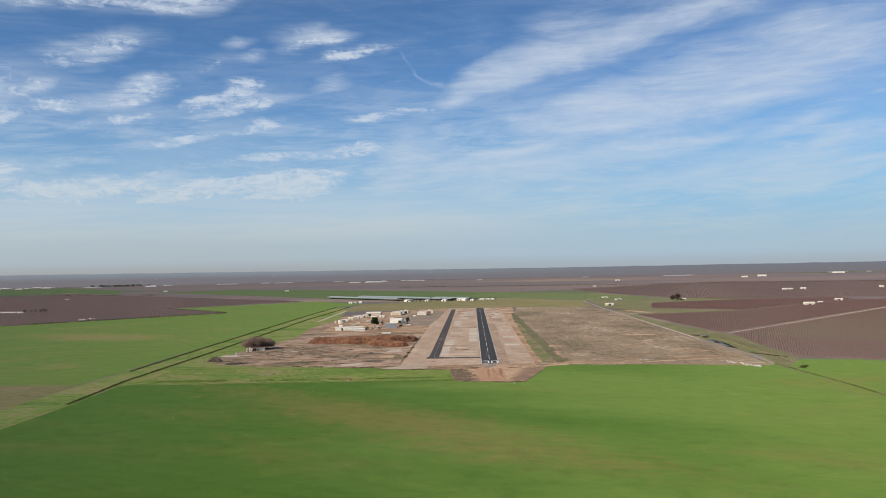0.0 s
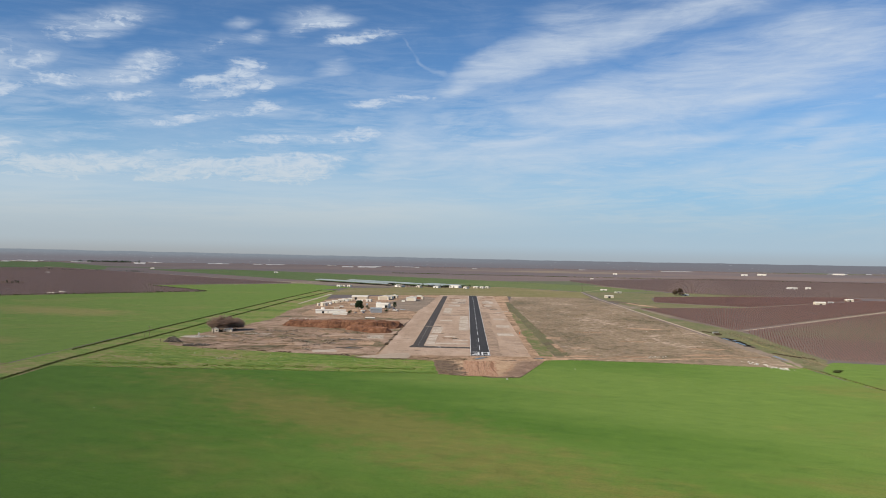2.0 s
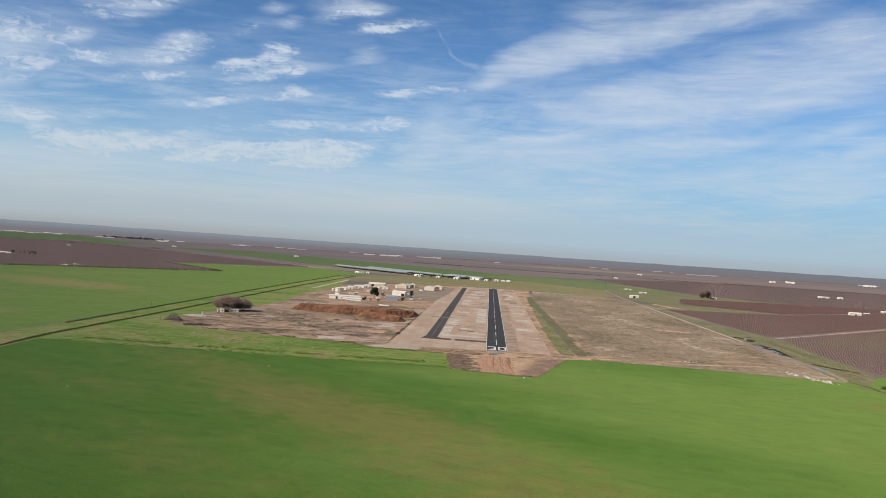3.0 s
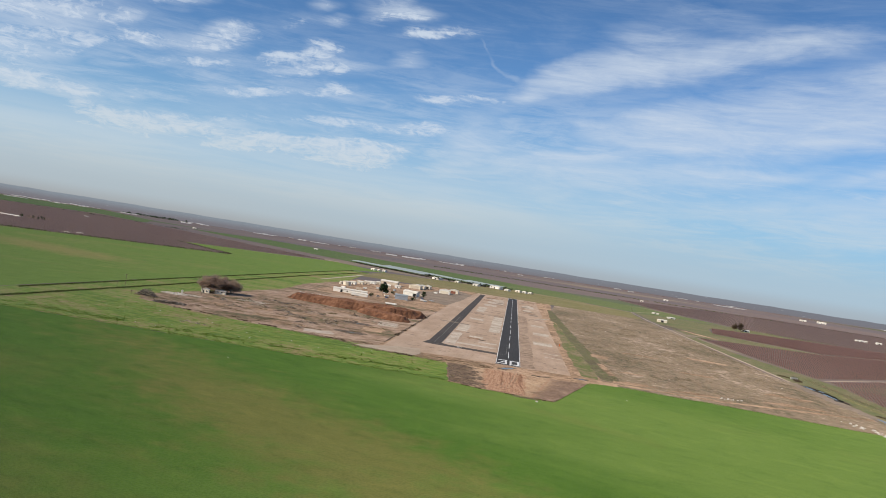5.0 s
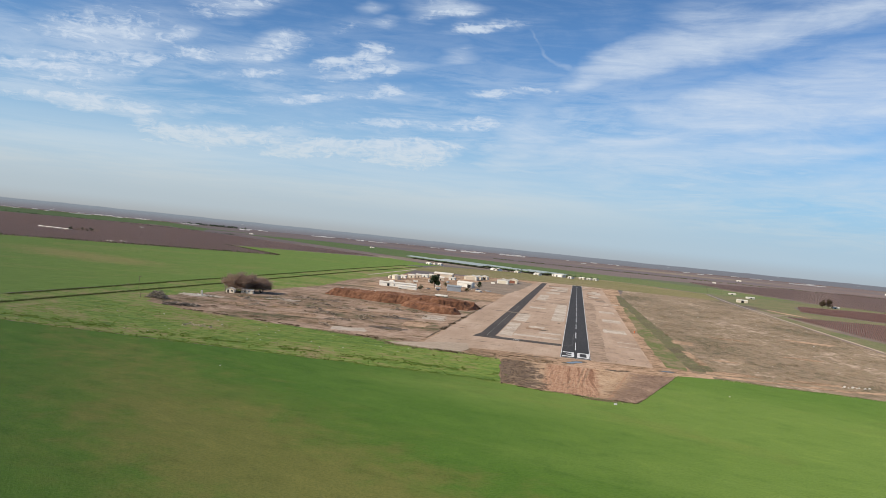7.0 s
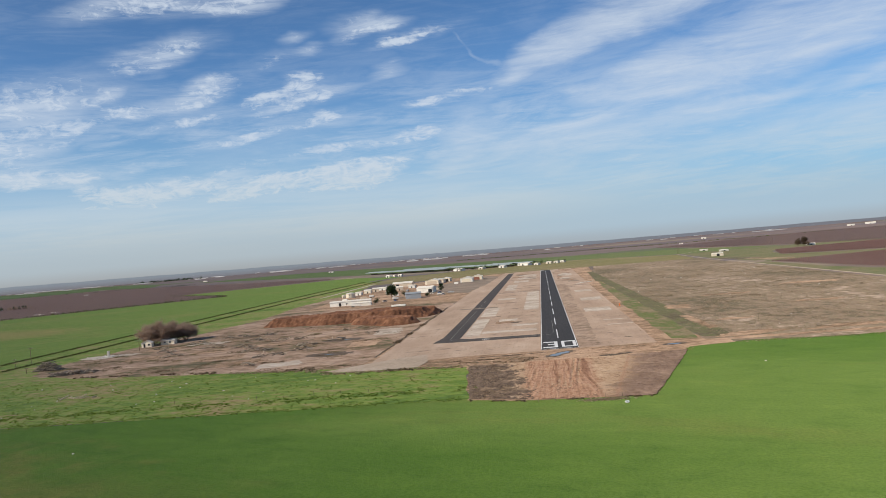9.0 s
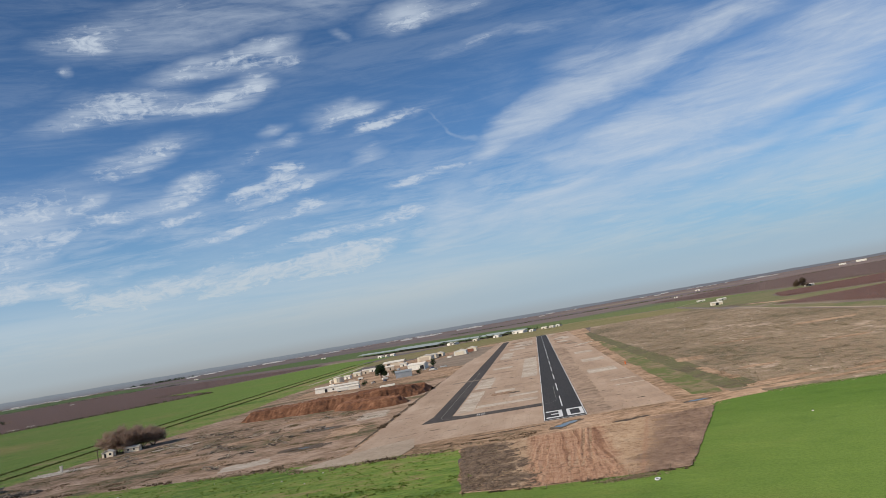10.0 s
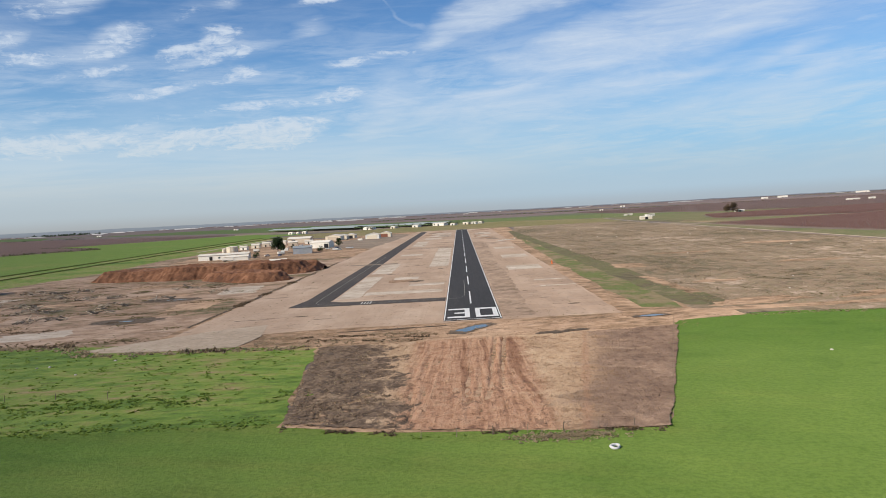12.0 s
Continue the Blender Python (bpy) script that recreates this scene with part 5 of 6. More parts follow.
gable("workshop", (-125, 505, Z), -10, 17, 13, 4.8, 6.4, WHITE_WALL, PALE_ROOF, "white workshop with open dark bays", "workshop", along_x=True, doors=[(6, 4, 3.6, DARK_OPEN), (-2, 4, 3.6, WHITE_WALL)])
gable("metal_shed", (-122, 412, Z), 8, 14, 12, 4.6, 5.8, GREY_METAL, GREY_ROOF, "grey corrugated metal shed", "shed", along_x=True, doors=[(-4, 3.5, 3.2, GREY_METAL)])
gable("long_building", (-174, 384, Z), 6, 36, 9, 3.6, 4.5, WHITE_WALL, PALE_ROOF, "long low white building with a dark doorway", "building", along_x=True, doors=[(-9, 2.2, 2.8, DARK_OPEN), (10, 3, 2.9, CREAM)], windows=[(-3, 1.2, 1.4, 1.0), (4, 1.2, 1.4, 1.0)])
gable("shed", (-160, 366, 0.12), 6, 17, 5, 2.6, 3.2, WHITE_WALL, PALE_ROOF, "low white shed before the long building", "shed", along_x=True)
SMALL = [(-207, 560, 7, 5), (-203, 590, 8, 6), (-198, 612, 7, 5), (-196, 640, 9, 6), (-190, 655, 6, 5), (-168, 600, 9, 6), (-160, 640, 8, 6)]
for i, (x, y, w, dp) in enumerate(SMALL):
    gable("small_shed", (x, y, 0.1), i * 7 % 20 - 8, w, dp, 2.8 + (i % 3) * 0.4, 3.8 + (i % 3) * 0.5, (WHITE_WALL, CREAM, TAN_WALL)[i % 3], PALE_ROOF if i % 2 else TAN_ROOF, "small pale shed by the hangars", "shed", "sheds by the hangars", along_x=True, doors=[(0, 1.2, 2.1, DARK_OPEN)])


def tank(at, radius, tall, label):
    t = thing("storage_tank", at, 0, label, "tank")
    bm = bmesh.new()
    bmesh.ops.create_cone(bm, cap_ends=True, segments=32, radius1=radius, radius2=radius, depth=tall, matrix=Matrix.Translation((0, 0, tall / 2)))
    part("shell", bm, CREAM, t)
    bm = bmesh.new()
    bmesh.ops.create_cone(bm, cap_ends=True, segments=32, radius1=radius * 1.02, radius2=0.3, depth=0.9, matrix=Matrix.Translation((0, 0, tall + 0.45)))
    part("roof", bm, TAN_ROOF, t)
    bm = bmesh.new()
    for k in range(3):
        bmesh.ops.create_cone(bm, cap_ends=False, segments=32, radius1=radius * 1.01, radius2=radius * 1.01, depth=0.15, matrix=Matrix.Translation((0, 0, tall * (k + 0.5) / 3)))
    part("hoop", bm, TAN_WALL, t)
    bm = bmesh.new()
    for s in (-0.25, 0.25):
        tube(bm, (s, -radius - 0.1, 0), (s, -radius - 0.1, tall), 0.04, 0.04)
    for k in range(int(tall / 0.4)):
        tube(bm, (-0.25, -radius - 0.1, k * 0.4), (0.25, -radius - 0.1, k * 0.4), 0.03, 0.03, 4)
    part("ladder", bm, DARK_STEEL, t)
    return t


tank((-206, 520, 0.1), 5.0, 4.8, "round cream water storage tank with a ladder")
tank((-215, 527, 0.1), 2.2, 2.8, "small cream tank beside the large one")

# the small white house under bare trees
gable("house", (-235.2, 132.5, 0.1), 12, 5.6, 5.0, 2.5, 3.7, CREAM, TAN_ROOF, "small white derelict house under bare trees", "house", doors=[(-1.2, 1.0, 2.05, DARK_OPEN)], windows=[(1.4, 1.0, 1.1, 1.0)])
gable("shed", (-226.5, 141, 0.1), 8, 8, 4.5, 2.2, 2.9, CREAM, TAN_ROOF, "low white shed behind the house", "shed", along_x=True, windows=[(-1.5, 1.0, 1.0, 0.8), (1.5, 1.0, 1.0, 0.8)])


def trailer(at, turn, length, label, colour=WHITE_WALL, tall=2.6):
    t = thing("trailer", at, turn, label, "trailer", "parked trailers")
    part("body", slab(-length / 2, length / 2, -1.25, 1.25, 0.9, 0.9 + tall, 0.08), colour, t)
    part("chassis", slab(-length / 2 + 0.5, length / 2 + 0.8, -0.5, 0.5, 0.65, 0.9), DARK_STEEL, t)
    for x in (-length / 2 + 1.2, -length / 2 + 2.4):
        for y in (-1.05, 1.05):
            bm = bmesh.new()
            bmesh.ops.create_cone(bm, cap_ends=True, segments=14, radius1=0.5, radius2=0.5, depth=0.28, matrix=pose(x, y, 0.5, 90))
            part("wheel", bm, TYRE, t)
    part("leg", slab(length / 2 - 1, length / 2 - 0.8, -0.6, 0.6, 0, 0.7), DARK_STEEL, t)
    return t


trailer((-118, 312, 0.12), 5, 11, "low white box trailer parked behind the spoil heap", WHITE_WALL, 1.3)
trailer((-139, 415, 0.16), 30, 5, "white trailer parked beside the tree", WHITE_WALL, 1.6)


def car(at, turn, paint, label):
    c = thing("car", at, turn, label, "car", "parked cars")
    bm = bmesh.new()
    side = [(-2.1, 0.35), (-2.1, 0.85), (-1.2, 0.98), (2.1, 0.9), (2.1, 0.35)]
    rings = [[bm.verts.new((x, y, z)) for x, z in side] for y in (-0.85, 0.85)]
    bm.faces.new(rings[0]), bm.faces.new(rings[1][::-1])
    for i in range(5):
        bm.faces.new((rings[0][i], rings[0][(i + 1) % 5], rings[1][(i + 1) % 5], rings[1][i]))
    bmesh.ops.recalc_face_normals(bm, faces=bm.faces[:])
    part("body", bm, paint, c)
    bm = box(bmesh.new(), -1.3, 1.4, -0.75, 0.75, 0.92, 1.45)
    for v in bm.verts:
        if v.co.z > 1.2:
            v.co.x *= 0.7
            v.co.y *= 0.85
    part("cabin", bm, GLASS, c)
    for x in (-1.3, 1.3):
        for y in (-0.8, 0.8):
            bm = bmesh.new()
            bmesh.ops.create_cone(bm, cap_ends=True, segments=14, radius1=0.33, radius2=0.33, depth=0.22, matrix=pose(x, y, 0.33, 90))
            part("wheel", bm, TYRE, c)
    return c


for x, y, a, m, lab in ((-112, 470, 20, WHITE_WALL, "white car parked on the ramp"), (-106, 478, 60, BLUE_PAINT, "dark blue car parked on the ramp"), (-103, 462, -20, WHITE_WALL, "white car parked on the ramp"),
                        (-98, 440, 5, GREY_METAL, "grey car parked on the ramp"), (-146, 400, 40, WHITE_WALL, "white car beside the long building"), (-136, 398, 80, BLUE_PAINT, "dark blue car beside the metal shed")):
    car((x, y, 0.165), a, m, lab)
trailer((-178, 494, 0.12), 12, 5, "white trailer parked by the small sheds", WHITE_WALL, 1.6)
trailer((-163, 357, 0.12), 6, 8, "low white trailer before the long building", WHITE_WALL, 1.7)
trailer((-287, 1180, 0.1), -40, 9, "white trailer parked by the dairy", WHITE_WALL, 2.4)



def container(at, turn, length, tall, material, label):
    c = thing("storage_box", at, turn, label, "container", "boxes on the ramp")
    part("body", slab(-length / 2, length / 2, -1.2, 1.2, 0.12, tall, 0.05), material, c)
    for x in (-length / 2 + 0.5, length / 2 - 0.5):
        part("skid", slab(x - 0.15, x + 0.15, -1.1, 1.1, 0, 0.12), TIMBER, c)
    part("door", slab(-length / 2 - 0.05, -length / 2, -1.0, 1.0, 0.25, tall - 0.15), GREY_METAL, c)


for x, y, a, ln, tall, m in ((-150, 478, 12, 6, 2.4, WHITE_WALL), (-158, 520, -5, 5, 2.2, TAN_WALL), (-170, 545, 20, 6, 2.4, WHITE_WALL), (-152, 560, 80, 4, 2.0, GREY_METAL), (-133, 448, 40, 5, 1.8, WHITE_WALL), (-102, 452, 15, 7, 1.2, WHITE_WALL), (-94, 470, -10, 6, 1.0, GREY_METAL),
                             (-116, 548, 5, 5, 2.2, TAN_WALL), (-140, 600, 30, 6, 2.4, WHITE_WALL), (-181, 470, 8, 6, 2.4, TAN_WALL), (-196, 455, -12, 5, 2.2, WHITE_WALL), (-108, 655, 0, 5, 2.0, WHITE_WALL)):
    container((x, y, 0.16), a, ln, tall, m, "pale storage box standing on bare ground by the hangars")

# dairy barns, far past the runway's end
for i, (x, y, ln, wd) in enumerate([(-290, 1400, 300, 30), (-225, 1420, 250, 30), (-120, 1300, 180, 26), (-60, 1290, 120, 26)]):
    b = thing("dairy_barn", (x, y, 0.05), -46, "long open dairy barn with a grey metal roof", "barn", "dairy barns")
    for side in (-1, 1):
        bm = bmesh.new()
        pts = [bm.verts.new((sx * ln / 2, side * u, z)) for sx in (-1, 1) for u, z in ((0.4, 6.6), (wd / 2, 4.4), (wd / 2, 4.2), (0.4, 6.4))]
        for q in ((0, 1, 2, 3), (7, 6, 5, 4), (0, 4, 5, 1), (1, 5, 6, 2), (2, 6, 7, 3), (3, 7, 4, 0)):
            bm.faces.new([pts[k] for k in q])
        bmesh.ops.recalc_face_normals(bm, faces=bm.faces[:])
        part("roof_slope", bm, BARN_ROOF, b)
    for k in range(9):
        for side in (-1, 1):
            part("post", slab(-ln / 2 + 2 + k * (ln - 4) / 8, -ln / 2 + 2.4 + k * (ln - 4) / 8, side * wd / 2 * 0.96 - 0.2, side * wd / 2 * 0.96 + 0.2, 0, 4.3), DARK_STEEL, b)
    part("feed_wall", slab(-ln / 2, ln / 2, -0.2, 0.2, 0, 1.6), TIMBER, b)
FARM = [(-165, 1225, 20, 12, WHITE_WALL), (-120, 1215, 12, 9, CREAM), (-80, 1205, 14, 9, WHITE_WALL), (-40, 1230, 26, 12, WHITE_WALL), (-15, 1200, 10, 8, WHITE_WALL), (8, 1225, 12, 8, CREAM), (22, 1230, 9, 7, WHITE_WALL),
        (34, 1240, 9, 7, WHITE_WALL), (-292, 1178, 10, 5, WHITE_WALL), (-281, 1184, 6, 4, CREAM), (-271, 1190, 9, 5, WHITE_WALL)]
for x, y, w, dp, m in FARM:
    gable("farm_shed", (x, y, 0.0), -46 + (x * 7 % 12), w, dp, 2.2 + w * 0.06, 3.0 + w * 0.09, m, PALE_ROOF, "pale farm building by the dairy barns", "shed", "dairy farm buildings", along_x=True, doors=[(0, min(3, w * 0.25), (2.2 + w * 0.06) * 0.8, DARK_OPEN)])

# the farmstead and sheds north-east, and houses among the orchards
gable("farm_building", (247, 886, 0.06), 0, 15, 9, 3.4, 4.6, CREAM, PALE_ROOF, "tan farm building beside the gravel road", "barn", along_x=True, doors=[(0, 4, 3.6, DARK_OPEN)])
for x, y, w, dp, h, m, lab in ((303, 1100, 14, 7, 2.2, WHITE_WALL, "long white house by the road bend"), (294, 1228, 14, 6, 2.0, WHITE_WALL, "white shed past the road bend"), (426, 1046, 13, 7, 2.4, WHITE_WALL, "white farmhouse beside dark trees"),
                               (576, 775, 17, 9, 4.0, CREAM, "pale orchard shed at the end of a lane"), (618, 830, 8, 6, 2.4, GREY_METAL, "low grey orchard shed"), (690, 916, 13, 8, 3.2, CREAM, "pale shed among orchard trees"),
                               (822, 1510, 26, 9, 3.6, WHITE_WALL, "long white shed among orchards"), (866, 1520, 12, 9, 4.0, WHITE_WALL, "white shed beside the long shed"), (1090, 1560, 10, 8, 4, WHITE_WALL, "white house among orchards"),
                               (-1000, 1022, 80, 9, 2.0, WHITE_WALL, "long white shed in the western orchard"), (-686, 708, 13, 6, 1.3, TAN_WALL, "pale shed at the orchard edge"), (-687, 746, 9, 6, 1.3, TAN_WALL, "small pale shed at the orchard edge"),
                               (-1275, 1815, 11, 6, 2.4, WHITE_WALL, "white farmhouse in the orchard"), (-1280, 2640, 16, 7, 2.6, WHITE_WALL, "white farm shed by the far field"), (410, 2160, 10, 6, 2.6, WHITE_WALL, "white house by the far lane"),
                               (-700, 2310, 14, 7, 2.6, WHITE_WALL, "white farm shed beside the green field"), (1290, 3250, 26, 14, 5, WHITE_WALL, "far plain white farm shed"), (1420, 3390, 40, 14, 6, WHITE_WALL, "far white shed with a neighbour"), (2020, 3900, 60, 16, 6, WHITE_WALL, "far long white shed"),
                               (640, 3000, 18, 10, 4, WHITE_WALL, "far small white farm house")):
    gable("farm_shed", (x, y, 0.0), (x * 3 + y) % 30 - 15, w, dp, h, h * 1.35, m, PALE_ROOF, lab, "shed", "farm buildings", along_x=True, doors=[(0, min(3, w * 0.22), min(2.6, h * 0.8), DARK_OPEN)])
# long white poultry houses near the horizon
for x, y, ln, a, h in ((-660, 3790, 60, 3, 6), (-585, 3800, 40, 3, 6), (-535, 3810, 50, 3, 5), (-560, 4000, 120, 3, 3), (-380, 4150, 110, 2, 2.5), (1180, 4080, 160, 0, 2.4), (-2200, 3950, 90, 8, 3), (-1480, 4150, 120, 4, 2), (-1150, 4180, 110, 4, 2), (-2700, 3650, 120, 10, 2.2)):
    gable("poultry_house", (x, y, 0.0), a, ln, 14, h * 0.7, h * 0.7 + 1.0, FAR_WHITE, FAR_WHITE, "long white poultry house near the horizon", "barn", "far poultry houses", along_x=True)

# ---- heap of red spoil, with clods ----


def spoil():
    nx, ny = 280, 120
    xs, ys = np.linspace(-212, -74, nx), np.linspace(128, 306, ny * 2)
    X, Y = np.meshgrid(xs, ys, indexing="ij")

    gully = np.array([[noise.fractal(Vector((x * 0.34, y * 0.06, 2.0)), 0.9, 2.0, 5) for y in ys] for x in xs])

    def ridge(ax, ay, bx, by, half, top):
        dx, dy = bx - ax, by - ay
        k = np.clip(((X - ax) * dx + (Y - ay) * dy) / (dx * dx + dy * dy), 0, 1)
        r = np.hypot(X - ax - k * dx, Y - ay - k * dy)
        return top * np.clip(2.6 - 2.6 * (r / half + 0.07 * gully), 0, 1)

    Zh = np.maximum.reduce([ridge(-176, 222, -140, 214, 19, 4.8), ridge(-140, 214, -97, 216, 22, 5.8), ridge(-100, 222, -88, 226, 16, 4.6), ridge(-114, 188, -92, 166, 13, 3.8)])
    bumps = np.array([[noise.fractal(Vector((x * 0.11, y * 0.09, 0.3)), 1.0, 2.0, 5) for y in ys] for x in xs])
    fine = np.array([[noise.noise(Vector((x * 0.45, y * 0.4, 4.0))) for y in ys] for x in xs])
    Zh = np.where(Zh > 0.02, Zh + (bumps * 0.6 + fine * 0.6) * np.clip(Zh / 2.5, 0, 1), -0.3)
    verts = np.stack([X, Y, Zh + 0.09], -1).reshape(-1, 3)
    i, j = np.meshgrid(np.arange(nx - 1), np.arange(ny * 2 - 1), indexing="ij")
    q = (i * ny * 2 + j).ravel()
    tris = np.concatenate([np.stack([q, q + ny * 2, q + ny * 2 + 1], -1), np.stack([q, q + ny * 2 + 1, q + 1], -1)])
    keep = (verts[tris][:, :, 2] > -0.1).any(1)
    ob = cloud_mesh("soil_mound", verts, tris[keep], RED_SOIL)
    return tagged(ob, "long heap of rust red excavated soil", "soil heap")


spoil()

# ---- trees ----


def bare_tree(name, at, tall, radius, seed, label, twigs=12000):
    """A many-stemmed leafless tree: forking limbs that end on a dome of fine twigs."""
    rnd = random.Random(seed)
    t = thing(name, at, rnd.uniform(0, 360), label, "tree", "bare trees by the house")
    bm, tips = bmesh.new(), []
    for k in range(7):
        a = k * 0.9 + rnd.uniform(-0.3, 0.3)
        base = Vector((0.4 * math.cos(a), 0.4 * math.sin(a), 0))
        out = radius * rnd.uniform(0.15, 0.5)
        knee = Vector((out * math.cos(a), out * math.sin(a), tall * rnd.uniform(0.15, 0.3)))
        tube(bm, base, knee, tall * 0.02, tall * 0.012, 6)
        for _ in range(9):
            b_, w = a + rnd.gauss(0, 0.6), rnd.uniform(0.05, 0.95)
            r_, z = radius * math.sqrt(w), tall * (0.16 + 0.76 * math.sqrt(1 - w * 0.92))
            tip = Vector((r_ * math.cos(b_), r_ * math.sin(b_), z * (rnd.uniform(0.8, 1.0) if rnd.random() < 0.6 else rnd.uniform(0.3, 0.8))))
            tube(bm, knee, tip, tall * 0.008, tall * 0.003, 4)
            tips += [(knee.lerp(tip, q), (tip - knee).normalized()) for q in (0.45, 0.7, 0.9, 1.0)]
    part("trunk", bm, BARK, t)
    verts = []
    for k in range(twigs):
        p, way = tips[k % len(tips)]
        d_ = (way * 0.9 + Vector((rnd.gauss(0, 0.8), rnd.gauss(0, 0.8), rnd.gauss(0.15, 0.6)))).normalized() * tall * rnd.uniform(0.06, 0.19)
        s_ = d_.cross(Vector((rnd.random(), rnd.random(), rnd.random()))).normalized() * rnd.uniform(0.03, 0.075)
        o = p + Vector((rnd.gauss(0, 1.0), rnd.gauss(0, 1.0), rnd.gauss(0, 0.6)))
        verts += [o - s_, o + s_, o + d_]
    cloud_mesh("crown", np.array([list(v) for v in verts]), np.arange(len(verts)).reshape(-1, 3), BARE_TWIGS, t)
    return t


for i, (x, y, h, w) in enumerate([(-237, 145, 13.5, 10), (-232, 150, 15.5, 11), (-228, 155, 13.5, 10), (-224, 161, 11, 8)]):
    bare_tree("bare_tree", (x, y, 0.05), h, w, 40 + i, "spreading leafless brown tree behind the house")


def leaf_tree(at, tall, radius, seed, label, leaves=1600, category="tree", group="", material=DARK_LEAF):
    """A tapered trunk with limbs and a crown of small leaf clumps in uneven lobes."""
    rng = np.random.default_rng(seed)
    t = thing("tree", at, float(rng.uniform(0, 360)), label, category, group)
    bm = bmesh.new()
    tube(bm, (0, 0, 0), (0.1, 0, tall * 0.5), tall * 0.035, tall * 0.02, 7)
    lobes = []
    for k in range(14):
        a, z = rng.uniform(0, 6.28), rng.uniform(0.26, 0.92)
        r = radius * rng.uniform(0.25, 0.65) * (1.15 - 0.6 * z)
        c = np.array([r * math.cos(a), r * math.sin(a), z * tall])
        lobes.append((c, radius * rng.uniform(0.24, 0.5)))
        tube(bm, (0, 0, tall * 0.25 * rng.uniform(0.6, 1.4)), tuple(c), tall * 0.012, tall * 0.004, 5)
    part("trunk", bm, BARK, t)
    vs = []
    for k in range(leaves):
        c, r = lobes[k % len(lobes)]
        d = rng.normal(size=3)
        d /= np.linalg.norm(d)
        p = c + d * r * rng.uniform(0.5, 1.2) * np.array([1, 1, 0.85])
        u, w = rng.normal(size=3), rng.normal(size=3)
        u, w = u / np.linalg.norm(u) * r * 0.22, w / np.linalg.norm(w) * r * 0.22
        vs += [p - u, p + u, p + w]
    cloud_mesh("crown", np.array(vs), np.arange(len(vs)).reshape(-1, 3), material, t)
    return t


leaf_tree((-148, 445, 0.16), 13.5, 6.6, 3, "dark dense evergreen tree among the hangars", 4200)
leaf_tree((-107, 498, 0.16), 8, 3.4, 4, "dark evergreen tree at the end of the workshop", 2200)
leaf_tree((-110, 421, 0.16), 5, 3.6, 5, "dark bush beside the metal shed", 700)
leaf_tree((-151, 389, 0.16), 4.5, 3.6, 6, "dark bush at the end of the long building", 700)
leaf_tree((-140, 470, 0.16), 5, 3.5, 7, "dark bush beside parked trailers", 600)
leaf_tree((402, 1032, 0.06), 12, 7, 8, "round leafless tree beside a farmhouse", 3000, material=WEED_BROWN)
leaf_tree((413, 1036, 0.06), 13, 7, 9, "tall leafless tree beside a farmhouse", 3000, material=WEED_BROWN)
rt = random.Random(5)
for i in range(26):
    leaf_tree((-190 + i * 9 + rt.uniform(-4, 4), 1235 + rt.uniform(-30, 20), 0.05), rt.uniform(5, 9), rt.uniform(3, 5), 100 + i, "dark tree by the dairy farm", 220, group="dairy farm trees")
for i in range(14):
    leaf_tree((-968 + i * 4.4 + rt.uniform(-3, 3), 1022 + rt.uniform(-12, 12), 0.05), rt.uniform(5, 9), rt.uniform(3, 5), 200 + i, "tree by the orchard sheds", 420, group="orchard farm trees", material=BARE_TWIGS if i % 2 else DARK_LEAF)


def tree_line(name, a, b, count, tall, seed, label, wide=12.0, material=None):
    """A far line of trees, too small to count: lobed clumps joined in one mesh."""
    rng = np.random.default_rng(seed)
    k = rng.uniform(0, 1, count)
    x, y = a[0] + (b[0] - a[0]) * k + rng.normal(0, wide, count), a[1] + (b[1] - a[1]) * k + rng.normal(0, wide, count)
    h = tall * rng.uniform(0.5, 1.15, count)
    vs = []
    for i in range(22):
        d = rng.normal(size=(count, 3))
        d /= np.linalg.norm(d, axis=1)[:, None]
        r = h * rng.uniform(0.3, 0.5, count)
        p = np.stack([x, y, h * 0.55], -1) + d * r[:, None]
        p[:, 2] = np.maximum(p[:, 2], 0.2)
        u, w = rng.normal(size=(count, 3)), rng.normal(size=(count, 3))
        u *= (0.30 * h / np.linalg.norm(u, axis=1))[:, None]
        w *= (0.30 * h / np.linalg.norm(w, axis=1))[:, None]
        vs.append(np.stack([p - u, p + u, p + w], 1))
    v = np.concatenate(vs).reshape(-1, 3)
    v[:, 2] = np.maximum(v[:, 2], 0.0)
    tagged(cloud_mesh(name, v, np.arange(len(v)).reshape(-1, 3), material or DARK_LEAF), label, "trees", kind="stuff")


tree_line("far_trees", (-2250, 4020), (-1950, 4060), 80, 11, 1, "far dark line of trees by white sheds", 25)
# distant lines take the haze-toned twig colour
tree_line("far_trees", (-1500, 4250), (1400, 4250), 700, 5, 2, "broken far tree line at the horizon", 60, ORCHARD_HAZED)
tree_line("far_trees", (1400, 4150), (3400, 3600), 500, 5, 3, "broken far tree line at the eastern horizon", 60, ORCHARD_HAZED)
tree_line("far_trees", (-3600, 3300), (-2300, 4000), 500, 5, 4, "broken far tree line at the western horizon", 60, ORCHARD_HAZED)
tree_line("hedgerow", (-300, 2560), (2200, 1950), 1200, 3, 5, "dark hedgerow between distant orchard blocks", 3, WEED_DARK)
tree_line("hedgerow", (-2700, 2450), (-1100, 2130), 160, 4, 6, "thin hedgerow between distant fields", 8)

tree_line("hedgerow", (-1700, -352), (-481, 862), 1100, 2.2, 7, "dark weedy edge of the western orchard", 1.2, WEED_DARK)
